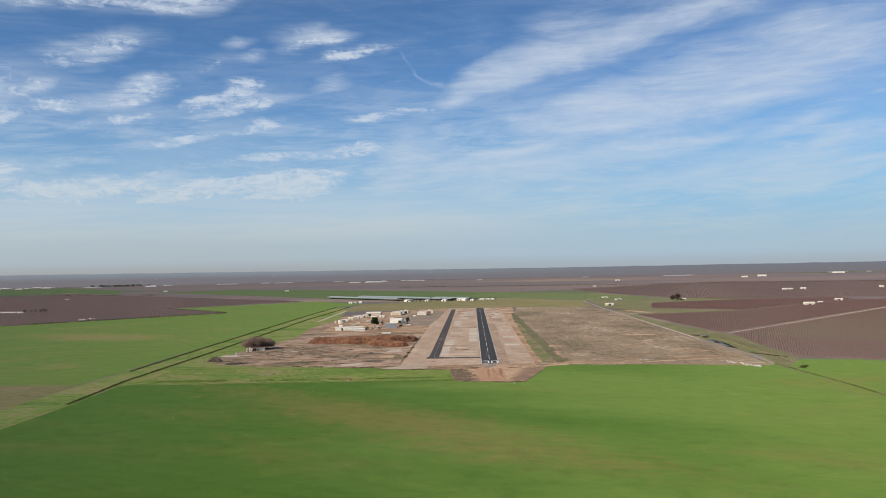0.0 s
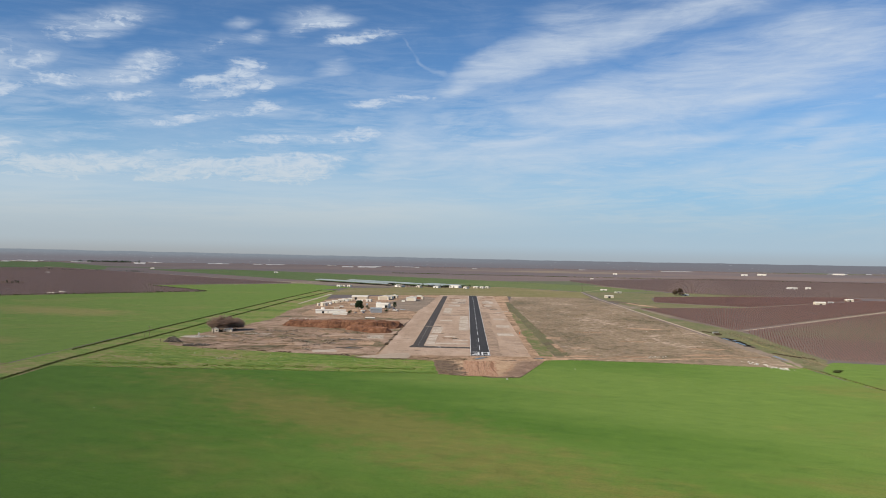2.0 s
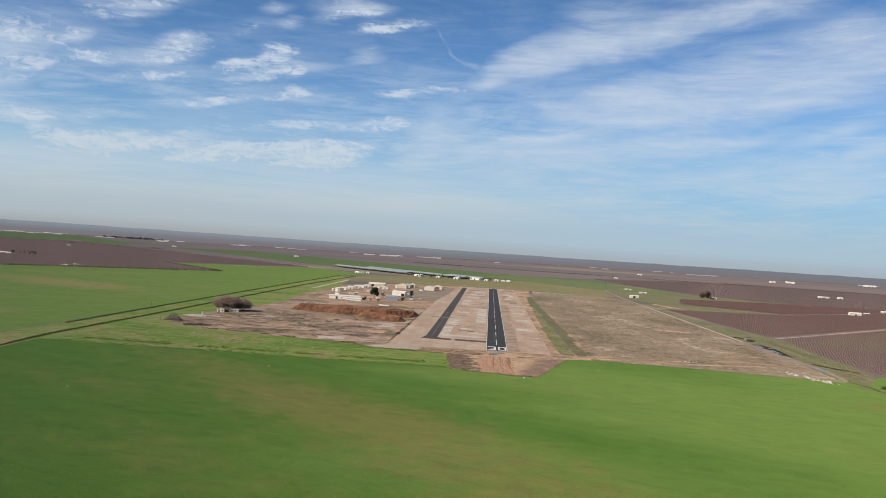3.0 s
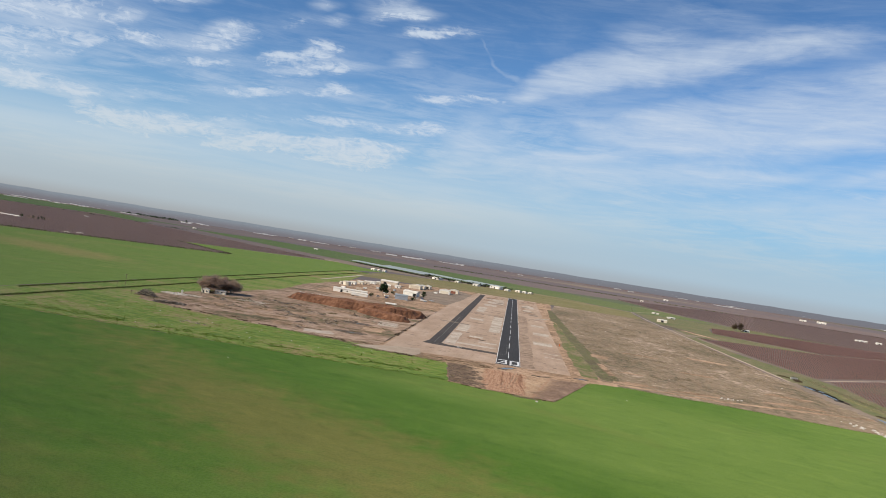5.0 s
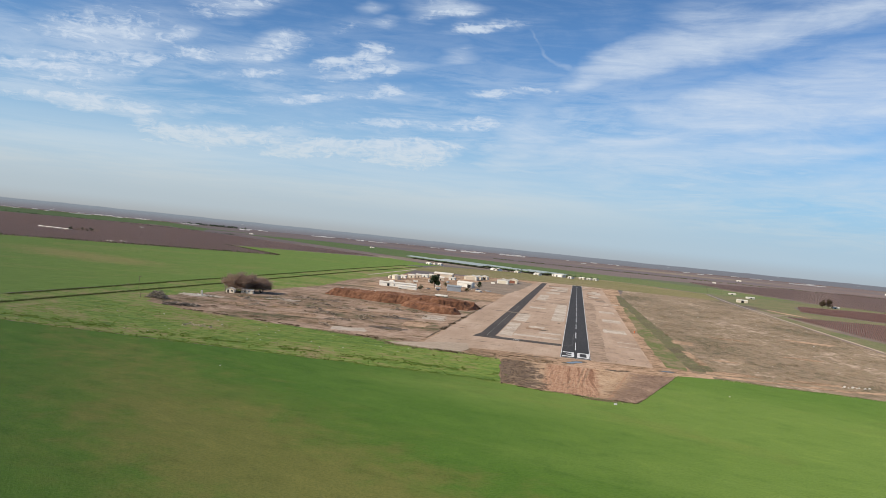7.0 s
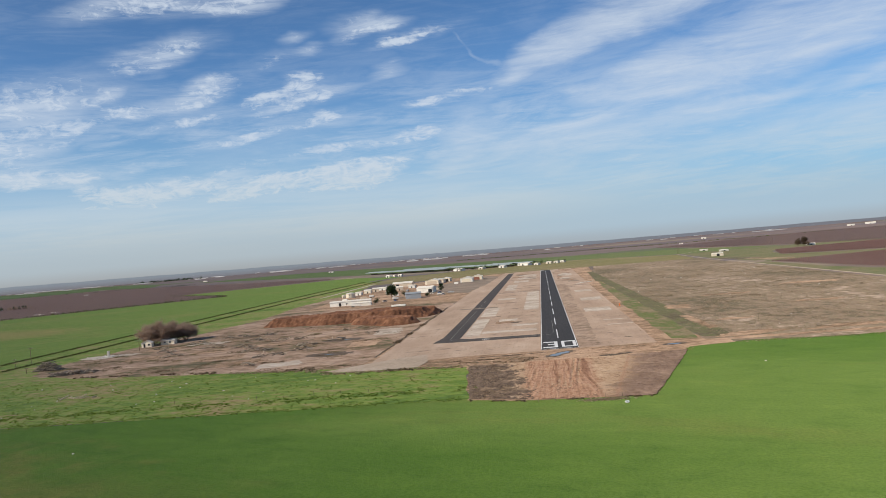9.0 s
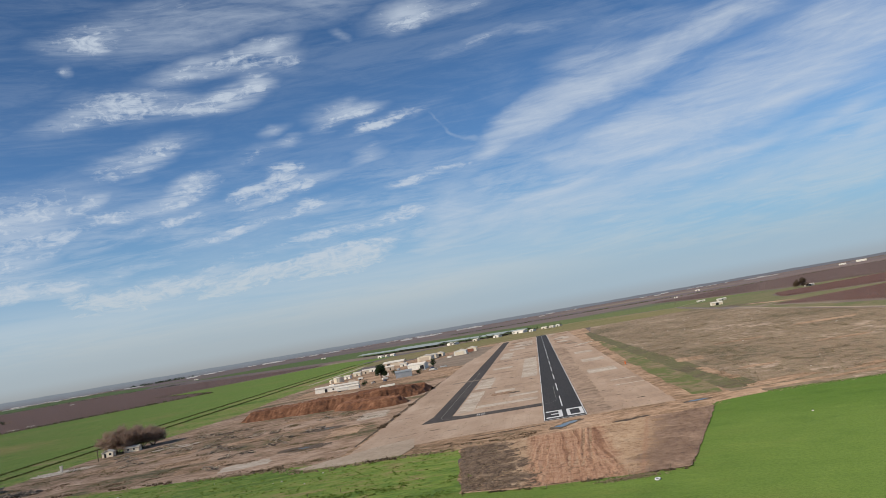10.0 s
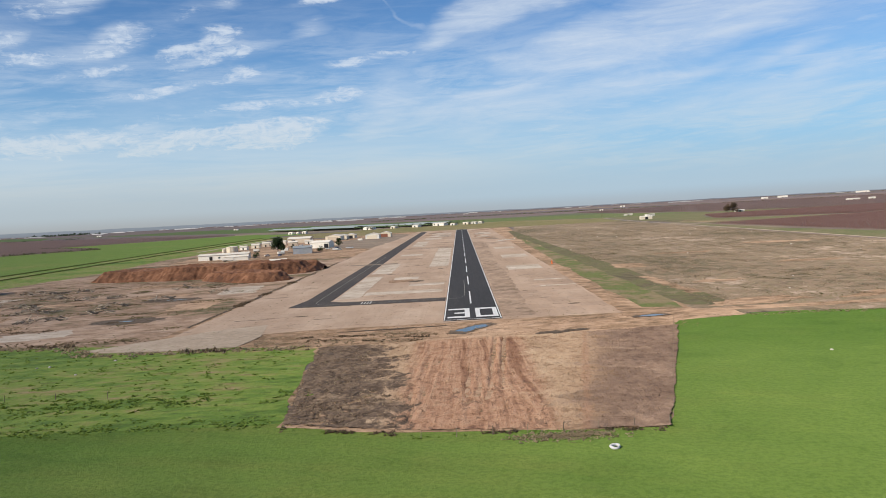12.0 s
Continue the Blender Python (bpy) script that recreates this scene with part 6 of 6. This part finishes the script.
tree_line("hedgerow", (-676, 1083), (-482, 868), 240, 2.0, 8, "dark weedy edge at the end of the western orchard", 1.2, WEED_DARK)

# ---- log piles, brush and litter in the yard ----


def log_pile(at, turn, length, count, seed, label, pale=0.4, thick=0.24, heap=1.6):
    rnd = random.Random(seed)
    t = thing("log_pile", at, turn, label, "log pile", "log piles in the yard")
    for _ in range(count):
        u = rnd.uniform(-1, 1)
        z = 0.15 + rnd.random() * heap * (1 - u * u)
        ln, a, tip = rnd.uniform(1.2, 3.4), rnd.gauss(0.7, 0.7), rnd.gauss(0, 0.22)
        r = thick * rnd.uniform(0.4, 1.0)
        d = Vector((math.cos(a) * math.cos(tip), math.sin(a) * math.cos(tip), math.sin(tip))) * ln / 2
        c = Vector((u * length / 2, rnd.gauss(0, 1.7), max(z, abs(d.z) + r)))
        part("log", tube(bmesh.new(), c - d, c + d, r, r * 0.7, 7), LOG_PALE if rnd.random() < pale else LOG_BARK, t)
    return t


PILES = [(-160, 88, 6, 12, 14), (-120, 60, 12, 9, 10), (-165, 122, 4, 13, 14), (-98, 118, 14, 8, 8), (-190, 72, 3, 10, 9), (-215, 110, 4, 9, 8), (-118, 140, 8, 10, 10), (-146, 70, 10, 14, 20), (-131, 45, 25, 14, 20), (-187, 149, 5, 18, 20), (-170, 150, 8, 14, 14), (-144, 112, 12, 16, 18), (-124, 80, 10, 10, 12), (-201, 129, 8, 12, 12), (-131, 14, 30, 8, 8), (-180, 100, 5, 12, 12), (-205, 95, 0, 10, 10), (-112, 96, 15, 10, 10)]
for i, (x, y, a, ln, n) in enumerate(PILES):
    log_pile((x, y, 0.085), a, ln, int(n * 2.2), 70 + i, "heap of grey and bleached felled logs on bare dirt", 0.6)
log_pile((-243, 50, 0.07), 5, 12, 330, 90, "large grey pile of brush and branches on grass", 0.45, 0.2, 4.2)
log_pile((-217, 28, 0.085), 20, 20, 130, 91, "dark pile of logs and soil by the yard", 0.15, 0.35, 1.6)
log_pile((-172, -43, 0.07), 4, 16, 10, 92, "bleached fallen poles in the rough grass", 1.0, 0.3, 0.4)
for pts, seed in (([(-104, 34), (-101, 33), (-97.5, 34.5), (-97, 36), (-100, 36.8), (-103.5, 36)], 51), ([(-112, 92), (-107, 91.4), (-101, 94), (-101.5, 95.5), (-106, 95), (-111, 93.6)], 53)):
    cx_, cy_ = pts[0][0] + 4, pts[0][1] + 1
    soil = ragged([(cx_ + 11 * math.cos(k * 0.7), cy_ + 7 * math.sin(k * 0.7)) for k in range(9)], 1.5, 1.5, seed + 5)
    part("wet_soil", sheet(soil, 0.10), DARK_SOIL, bpy.data.objects["bare_yard"])
    puddle(pts, seed, "small puddle in dark soil of the yard", 0.12)


def boulder(name, at, size, seed, label, group, material=STONE, squash=0.7):
    rnd = random.Random(seed)
    bm = bmesh.new()
    bmesh.ops.create_icosphere(bm, subdivisions=1, radius=size)
    for v in bm.verts:
        v.co *= rnd.uniform(0.7, 1.2)
        v.co.z = max(v.co.z * squash, -size * 0.35)
    ob = part(name, bm, material)
    ob.matrix_basis = pose(at[0], at[1], at[2] + size * 0.22 - 0.03, 0, 0, rnd.uniform(0, 360))
    return tagged(ob, label, "rock", group)


for i in range(18):
    boulder("boulder", (27 + i * 0.95 + rt.uniform(-0.5, 0.5), 447 + i * 1.6 + rt.uniform(-3, 3), 0.14), rt.uniform(0.5, 0.95), 300 + i, "white painted boulder across the old paving", "white boulders")
for i in range(70):
    k = rt.uniform(0, 1) ** 0.6
    boulder("rubble_chunk", (187 + 17 * k + rt.gauss(0, 2.2), -3 - 41 * k + rt.gauss(0, 2.5), 0.06), rt.uniform(0.25, 0.9), 340 + i, "broken pale concrete chunk in the scrub", "rubble by the road")
for i in range(12):
    boulder("rubble_chunk", (122 + i * 1.3 + rt.uniform(-1, 1), 11 + i * 0.3 + rt.uniform(-1.5, 1.5), 0.06), rt.uniform(0.4, 1.0), 400 + i, "white rubble chunk at the field edge", "rubble at the field edge")
for i in range(22):
    boulder("rubble_chunk", (-205 + i * 1.5 + rt.uniform(-1, 1), 293 + rt.uniform(-3, 4), 0.09), rt.uniform(0.4, 1.0), 430 + i, "pale rubble chunk behind the spoil heap", "rubble behind the heap")
for i in range(30):
    boulder("rubble_chunk", (rt.uniform(-250, -60), rt.uniform(-75, -15), 0.06), rt.uniform(0.2, 0.45), 470 + i, "small pale stone in the rough grass", "stones in the grass")
for i in range(24):
    boulder("clod", (rt.uniform(62, 210), rt.uniform(10, 700), 0.06), rt.uniform(0.3, 0.7), 520 + i, "pale stone in the dry scrub", "stones in the scrub")


def ring(at, radius, thick, label):
    """A squashed round tub rim lying on its side."""
    bm, loops = bmesh.new(), []
    for k in range(20):
        a = k * math.pi / 10
        wob = 1 + 0.08 * math.sin(3 * a)
        loops.append([bm.verts.new(((radius * wob + thick * math.cos(q * math.pi / 3)) * math.cos(a), 0.7 * (radius * wob + thick * math.cos(q * math.pi / 3)) * math.sin(a), thick + thick * math.sin(q * math.pi / 3) + 0.12 * math.sin(a) + 0.1)) for q in range(6)])
    for k in range(20):
        for q in range(6):
            bm.faces.new((loops[k][q], loops[(k + 1) % 20][q], loops[(k + 1) % 20][(q + 1) % 6], loops[k][(q + 1) % 6]))
    bmesh.ops.recalc_face_normals(bm, faces=bm.faces[:])
    ob = part("plastic_ring", bm, FAR_WHITE)
    ob.matrix_basis = pose(*at, 0, 0, 20)
    return tagged(ob, label, "ring")


ring((13.9, -109, 0.0), 0.5, 0.16, "white plastic tub rim lying in the wheat")
for x, y in ((60, -60), (-120, -130), (-180, -220)):
    boulder("white_boulder", (x, y, 0.05), 0.35, int(x + 900), "pale stone lying in the wheat", "stones in the wheat")

ground_piece("wet_ground", ragged([(226.5, 176), (233, 172), (232, 140), (230, 86), (227.5, 90), (226.5, 126)], 3, 1.2, 730), 0.1, DARK_SOIL, "dark wet ground beside the gravel road")
puddle([(229, 143), (233, 145), (232, 155), (228, 153)], 57, "small puddle on dark ground by the road", 0.118)

# ---- poles, posts and fences ----


def power_pole(at, turn, tall, label="weathered utility pole with a crossarm"):
    p = thing("utility_pole", at, turn, label, "utility pole", "utility poles")
    part("pole", tube(bmesh.new(), (0, 0, 0), (0, 0, tall), 0.16, 0.11, 8), TIMBER, p)
    part("crossarm", slab(-1.2, 1.2, -0.06, 0.06, tall - 0.7, tall - 0.56), TIMBER, p)
    for x in (-1.05, -0.5, 0.5, 1.05):
        part("insulator", tube(bmesh.new(), (x, 0, tall - 0.56), (x, 0, tall - 0.38), 0.05, 0.035, 6), GREY_METAL, p)
    return p


for x, y, a, h in ((-276, 86, 10, 9), (-274, 70, 10, 5), (-232, 118, 20, 7), (-231, 116, 20, 6), (232, 1140, 0, 14), (236, 1150, 0, 13), (262, 1160, 0, 10), (120, 1500, 0, 12), (490, 1110, 0, 9), (560, 1150, 0, 9), (340, 900, 0, 9), (-250, 60, 0, 3), (-251, 45, 0, 3)):
    power_pole((x, y, 0.05), a, h)
fence = thing("wire_fence", (0, 0, 0), 0, "thin post fence along the wheat", "fence")
posts = [(-8 + k * 4.3, -101.5 + 0.15 * k, 1.3) for k in range(8)] + [(23.5 + k * 1.9, -97 + k * 7.2, 1.2) for k in range(12)] + [(-60 - k * 9, -70 + (k % 3), 1.4) for k in range(9)]
for x, y, h in posts:
    part("post", tube(bmesh.new(), (x, y, 0), (x + 0.05, y, h * 0.85), 0.055, 0.045, 6), TIMBER, fence)
cone = thing("marker_post", (39, 171, 0.1), 0, "short orange marker post beside the paving", "marker")
part("post", tube(bmesh.new(), (0, 0, 0), (0, 0, 1.6), 0.35, 0.25, 8), ORANGE, cone)
gate = thing("canal_gate", (234, 218, 0.06), 30, "concrete canal gate with timber posts", "canal gate")
part("wall", slab(-4, 4, -0.4, 0.4, 0, 1.5, 0.05), STONE, gate)
for x in (-3, -1, 1, 3):
    part("post", slab(x - 0.15, x + 0.15, -0.2, 0.2, 1.5, 2.3), TIMBER, gate)
part("deck", slab(-4, 4, -0.5, 0.5, 2.3, 2.45), TIMBER, gate)
ground_piece("rubble_patch", ragged([(-252, 90), (-240, 84), (-224, 92), (-222, 102), (-238, 104), (-250, 100)], 1.6, 1.2, 720), 0.088, PALE_SLAB, "pale broken slab remains beside the ruin")
for i in range(16):
    boulder("rubble_chunk", (-238 + rt.gauss(0, 6), 94 + rt.gauss(0, 4), 0.088), rt.uniform(0.3, 0.7), 640 + i, "pale rubble chunk beside the ruined wall", "rubble by the ruin")
block = thing("ruined_pillar", (-237, 94, 0.088), 10, "standing stub of a pale demolished wall", "ruin")
part("pillar", slab(-0.6, 0.6, -0.5, 0.5, 0, 3.2, 0.08), STONE, block)
part("footing", slab(-3, 3, -1.2, 1.2, 0, 0.4, 0.05), STONE, block)

# ---- weeds, clods and bushes ----
x, y = along([(-258, -74), (-150, -76), (-30, -74)], 0.16, 3.0)
ok = np.sin(x * 0.21) + np.sin(x * 0.083 + 1.0) + np.sin(x * 0.53) * 0.6 > -1.0
x, y = x[ok], y[ok]
tufts("weed_row", x[::2], y[::2], 0.26, 1.0, WEED_GREEN, 6, 0.06, "row of bushy green weeds in the rough grass")
x, y = along([(-258, -90), (-30, -90)], 0.4, 1.5)
tufts("weed_row", x, y, 0.22, 0.9, WEED_GREEN, 4, 0.06, "weeds along the edge of the wheat")
x, y = RNG.uniform(-258, -35, 2400), RNG.uniform(-90, 10, 2400)
ok = inside(x, y, [(-258, -92), (-27, -91), (-33, -28), (-52, -20), (-86, -12), (-130, -4), (-200, 14), (-258, 40)])
tufts("grass_tufts", x[ok], y[ok], 0.22, 0.8, WEED_GREEN, 4, 0.06, "scattered tufts of rough grass", "grass")
x, y = along([(-34, -30), (-52, -28), (-84, -26), (-93, -14), (-130, -5)], 0.3, 1.4)
tufts("edge_weeds", x, y, 0.4, 0.8, WEED_DRY, 4, 0.08, "dry brown weeds along the edge of the yard")
x, y = RNG.uniform(-34, -10, 2600), RNG.uniform(-97, -28, 2600)
ok = inside(x, y, [(-33, -30), (-21, -38), (-20, -60), (-13, -88), (-10, -96), (-27, -92)])
tufts("soil_weeds", x[ok], y[ok], 0.15, 0.4, WEED_DRY, 4, 0.1, "dry weeds in dark rough soil")


def clumps(count, each, x0, x1, y0, y1, wide, deep, keep):
    """Weeds in patches: many points scattered round a few centres."""
    cx, cy = RNG.uniform(x0, x1, count), RNG.uniform(y0, y1, count)
    size = RNG.uniform(0.4, 1.5, count)
    xs = (cx[:, None] + RNG.normal(0, wide, (count, each)) * size[:, None]).ravel()
    ys = (cy[:, None] + RNG.normal(0, deep, (count, each)) * size[:, None]).ravel()
    ok = inside(xs, ys, keep)
    return xs[ok], ys[ok]


YARD_EDGE = [(-236, 30), (-205, 14), (-130, -3), (-78, -12), (-77, 60), (-76, 150), (-110, 190), (-190, 205), (-228, 180), (-238, 140), (-244, 60)]
SCRUB_EDGE = [(60, 4), (60, 120), (62, 720), (72, 850), (212, 850), (213, 200), (213, 22), (120, 4)]
x, y = clumps(90, 44, -240, -78, -10, 205, 3.0, 2.6, YARD_EDGE)
tufts("yard_weeds", x, y, 0.16, 0.5, WEED_OLIVE, 4, 0.09, "low patches of olive and brown weeds in the yard")
x, y = clumps(70, 32, -240, -78, -10, 205, 2.4, 1.8, YARD_EDGE)
tufts("yard_weeds", x, y, 0.25, 0.45, WEED_BROWN, 4, 0.09, "dark brown dead weeds in the yard")
x, y = clumps(170, 30, 58, 216, 0, 500, 2.4, 6.0, SCRUB_EDGE)
tufts("scrub_weeds", x, y, 0.12, 0.5, WEED_TAN, 3, 0.07, "patches of tan dead weeds in the scrub field")
x, y = clumps(260, 40, 58, 216, 0, 600, 2.8, 6.0, SCRUB_EDGE)
tufts("scrub_weeds", x, y, 0.14, 0.7, WEED_DRY, 3, 0.07, "patches of straw coloured weeds in the scrub field")
x, y = clumps(60, 40, 58, 216, 0, 500, 2.8, 6.0, SCRUB_EDGE)
tufts("scrub_weeds", x, y, 0.12, 0.7, WEED_OLIVE, 3, 0.07, "patches of olive weeds in the scrub field")
x, y = along([(-52, -28), (-88, -24), (-94, -11), (-130, -3), (-205, 14)], 0.5, 1.0)
ok = np.sin(x * 0.3) + np.sin(x * 0.13 + 2) > 0.2
tufts("edge_weeds", x[ok], y[ok], 0.6, 0.8, WEED_BROWN, 5, 0.09, "dark bushy weeds at the front of the yard")
x, y = RNG.uniform(58, 215, 9000), RNG.uniform(-5, 860, 9000)
tufts("scrub_weeds", x, y, 0.10, 0.9, WEED_DRY, 4, 0.06, "dry brown weeds over the scrub field")
x, y = along([(44, -20), (22, -101), (-10, -101), (-27, -93)], 0.5, 0.4)
tufts("edge_weeds", x[::2], y[::2], 0.14, 0.4, WEED_GREEN, 4, 0.06, "dark weeds at the foot of the fence")
x, y = along([(22, -102), (-10, -99.5), (-27, -94)], 0.2, 0.5)
ok = np.sin(x * 0.9) + np.sin(x * 0.37 + 1.0) > 0.3
tufts("foot_weeds", x[ok], y[ok], 0.22, 0.4, WEED_BROWN, 5, 0.08, "dark dead brush along the foot of the bank")
x, y = RNG.normal(9.4, 3.2, 420), RNG.normal(-103.2, 0.9, 420)
tufts("foot_weeds", x, y, 0.15, 0.5, WEED_DRY, 4, 0.05, "withered brown patch in the wheat by the bank")
joint = [(-75 + 0.012 * k + rt.uniform(-0.25, 0.25), 12 + 4.0 * k) for k in range(66)]
curve_line("joint_gap", joint, 0.9, 0.165, pavement, DARK_SOIL)
x, y = along([(-74.6, 14), (-74, 140), (-73.6, 275)], 1.6, 0.3)
tufts("joint_weeds", x, y, 0.18, 0.5, WEED_DRY, 4, 0.15, "dry weeds in the long joint beside the paving")
for cy, n in ((62, 60), (70, 40), (98, 40), (142, 50)):
    tufts("joint_clump", -74.4 + RNG.normal(0, 0.9, n), cy + RNG.normal(0, 2.2, n), 0.4, 0.5, WEED_BROWN, 5, 0.12, "clump of dark weeds on the long joint")
x, y = along([(54, -13), (120, -18), (215, -35)], 0.3, 1.6)
tufts("edge_weeds", x, y, 0.12, 0.7, WEED_DRY, 4, 0.06, "pale grass along the edge of the wheat")
x, y = along([(232, -20), (246, 60), (250, 230)], 0.4, 3.5)
tufts("bank_weeds", x, y, 0.32, 0.8, WEED_DRY, 4, 0.07, "mixed weeds on the canal bank")
x, y = along([(228, -900), (226, -140), (223, -86), (221, -47), (217.5, -32)], 0.5, 0.5)
tufts("ditch_reeds", x, y, 0.4, 0.8, WEED_DARK, 5, 0.12, "dark reeds growing in the narrow drain", "reeds")
x, y = along([(230, -52), (236, -42)], 0.12, 1.0)
tufts("canal_brush", x, y, 0.8, 0.9, WEED_DARK, 5, 0.06, "dark brush clump beside the drain")
x, y = along([(228, 52), (234, 36), (246, 18)], 0.3, 0.9)
tufts("canal_brush", x, y, 0.6, 0.8, WEED_BROWN, 5, 0.07, "dark dead brush along the dug bank")
x, y = along([(226, 232), (236, 214), (230, 196)], 0.3, 1.6)
tufts("canal_brush", x, y, 0.7, 0.8, WEED_BROWN, 5, 0.07, "dead brush round the canal gate")

FRONT = [(-49, -21), (-33, -29), (-12, -28), (-8, -20), (-14, -11), (-45, -9), (-48, -12)]
x, y = clumps(24, 30, -50, -10, -27, -10, 2.6, 1.3, FRONT)
tufts("front_weeds", x, y, 0.16, 0.4, WEED_DRY, 4, 0.08, "patches of low straw coloured weeds before the paving")
x, y = clumps(10, 24, -50, -10, -27, -10, 2.0, 1.0, FRONT)
tufts("front_weeds", x, y, 0.3, 0.4, WEED_BROWN, 4, 0.08, "patches of dead brown weeds before the paving")

# weeds in the paving joints, clods on the bank and slab remains in the yard
n = 1000
lane_x = np.where(RNG.uniform(size=n) < 0.5, -36.0 + 7.02 * RNG.integers(-4, 10, n), RNG.uniform(-70, 36, n))
lane_y = RNG.uniform(0, 330, n)
across = RNG.uniform(size=n) < 0.5
lane_y = np.where(across, 0.6 + 7.62 * RNG.integers(0, 42, n), lane_y)
lane_x = np.where(across, RNG.uniform(-70, 36, n), lane_x)
ok = (np.abs(lane_x) > 8.2) & ~((lane_x < -43) & (lane_x > -56) & (lane_y > 44)) & ~((lane_y > 43) & (lane_y < 60) & (lane_x > -57) & (lane_x < 0))
tufts("paving_weeds", lane_x[ok] + RNG.normal(0, 0.15, ok.sum()), lane_y[ok] + RNG.normal(0, 0.2, ok.sum()), 0.12, 0.28, WEED_OLIVE, 4, 0.17, "dead brown weeds in the joints of the paving")


def clod_field(name, xs, ys, size, z, material, label):
    """Small four-sided lumps lying on the ground, one joined mesh."""
    n = len(xs)
    s = size * RNG.uniform(0.4, 1.3, n)
    ang = RNG.uniform(0, 6.28, n)
    base = [np.stack([xs + s * np.cos(ang + k * 2.09), ys + s * np.sin(ang + k * 2.09), np.full(n, z - 0.03)], -1) for k in range(3)]
    top = np.stack([xs + RNG.normal(0, 0.2, n) * s, ys + RNG.normal(0, 0.2, n) * s, z + s * RNG.uniform(0.5, 1.0, n)], -1)
    v = np.stack(base + [top], 1).reshape(-1, 3)
    i = np.arange(n)[:, None] * 4
    t = np.concatenate([i + np.array([[0, 1, 3]]), i + np.array([[1, 2, 3]]), i + np.array([[2, 0, 3]])])
    return tagged(cloud_mesh(name, v, t, material), label, "clods", kind="stuff")


BANK_EDGE = [(-32, -31), (-26, -91), (-10, -96), (21, -100), (43, -25), (20, -28), (-12, -29)]
x, y = RNG.uniform(-32, 43, 5200), RNG.uniform(-100, -26, 5200)
ok = inside(x, y, BANK_EDGE)
clod_field("soil_clods", x[ok], y[ok], 0.2, 0.2, BANK, "loose clods of soil on the bare bank")
x, y = clumps(46, 40, -30, -12, -94, -30, 2.0, 2.0, BANK_EDGE)
clod_field("soil_clods", x, y, 0.16, 0.2, BANK, "dark clods among weeds on the bank")
x, y = RNG.uniform(-70, 48, 1500), RNG.uniform(-27, -4, 1500)
clod_field("soil_clods", x, y, 0.16, 0.1, TRACK_DIRT, "small clods on the dirt before the paving")
for k, (x, y, w, d_, a) in enumerate([(-214, 112, 10, 7, 0.2), (-196, 128, 12, 6, 0.0), (-176, 84, 9, 8, 0.3), (-158, 52, 11, 8, 0.2), (-138, 26, 10, 8, 0.4), (-116, 12, 9, 7, 0.3), (-150, 96, 12, 6, 0.1), (-118, 112, 10, 8, 0.2), (-92, 70, 7, 14, 0.1), (-90, 122, 7, 16, 0.1), (-132, 160, 16, 9, 0.0), (-206, 72, 9, 8, 0.2)]):
    quad = [(x + u * math.cos(a) - v * math.sin(a), y + u * math.sin(a) + v * math.cos(a)) for u, v in ((-w, -d_), (w, -d_), (w, d_), (-w, d_))]
    part("slab", sheet(ragged(quad, 2.5, 1.3, 900 + k), 0.089 + 0.0005 * k), PALE_SLAB if k % 4 == 1 else DIRT, bpy.data.objects["bare_yard"])

# ---- single concrete panels nearest the threshold ----
panel = slab(-3.46, 3.46, -3.76, 3.76, 0.0, 0.05)
first = part("panel", panel, CONCRETE, pavement)
first.matrix_basis = pose(-39.5, 64, 0.104)
PANEL_BLOCKS = ((-39.5, 64, 5, 13), (11.2, 4.4, 4, 18), (-66.8, 4.8, 9, 5))
for bx, by, cols, rows in PANEL_BLOCKS:
    for i in range(cols):
        for j in range(rows):
            if (bx, i, j) == (-39.5, 0, 0):
                continue
            o = new("panel", first.data)
            o.parent = pavement
            o.matrix_basis = pose(bx + 7.02 * i, by + 7.62 * j, 0.104 + rt.uniform(-0.006, 0.006))

# pale sheds of the far town, specks along the horizon
rf = np.random.default_rng(31)
bm = bmesh.new()
for cx, cy, n, wide in ((-2700, 4050, 44, 420), (-1500, 4450, 28, 500), (-600, 4550, 22, 500), (500, 4650, 12, 600), (1900, 4350, 10, 700), (3000, 3900, 6, 500)):
    for _ in range(n):
        x, y, w, dp, h = cx + rf.normal(0, wide), cy + rf.normal(0, 250), rf.uniform(10, 60), rf.uniform(8, 14), rf.uniform(1.0, 2.4)
        box(bm, x - w / 2, x + w / 2, y, y + dp, 0, h)
        box(bm, x - w / 2 + 0.5, x + w / 2 - 0.5, y + dp * 0.25, y + dp * 0.75, h, h + 1.2)
tagged(part("far_sheds", bm, FAR_WHITE), "scattered white sheds near the horizon", "buildings", kind="stuff")
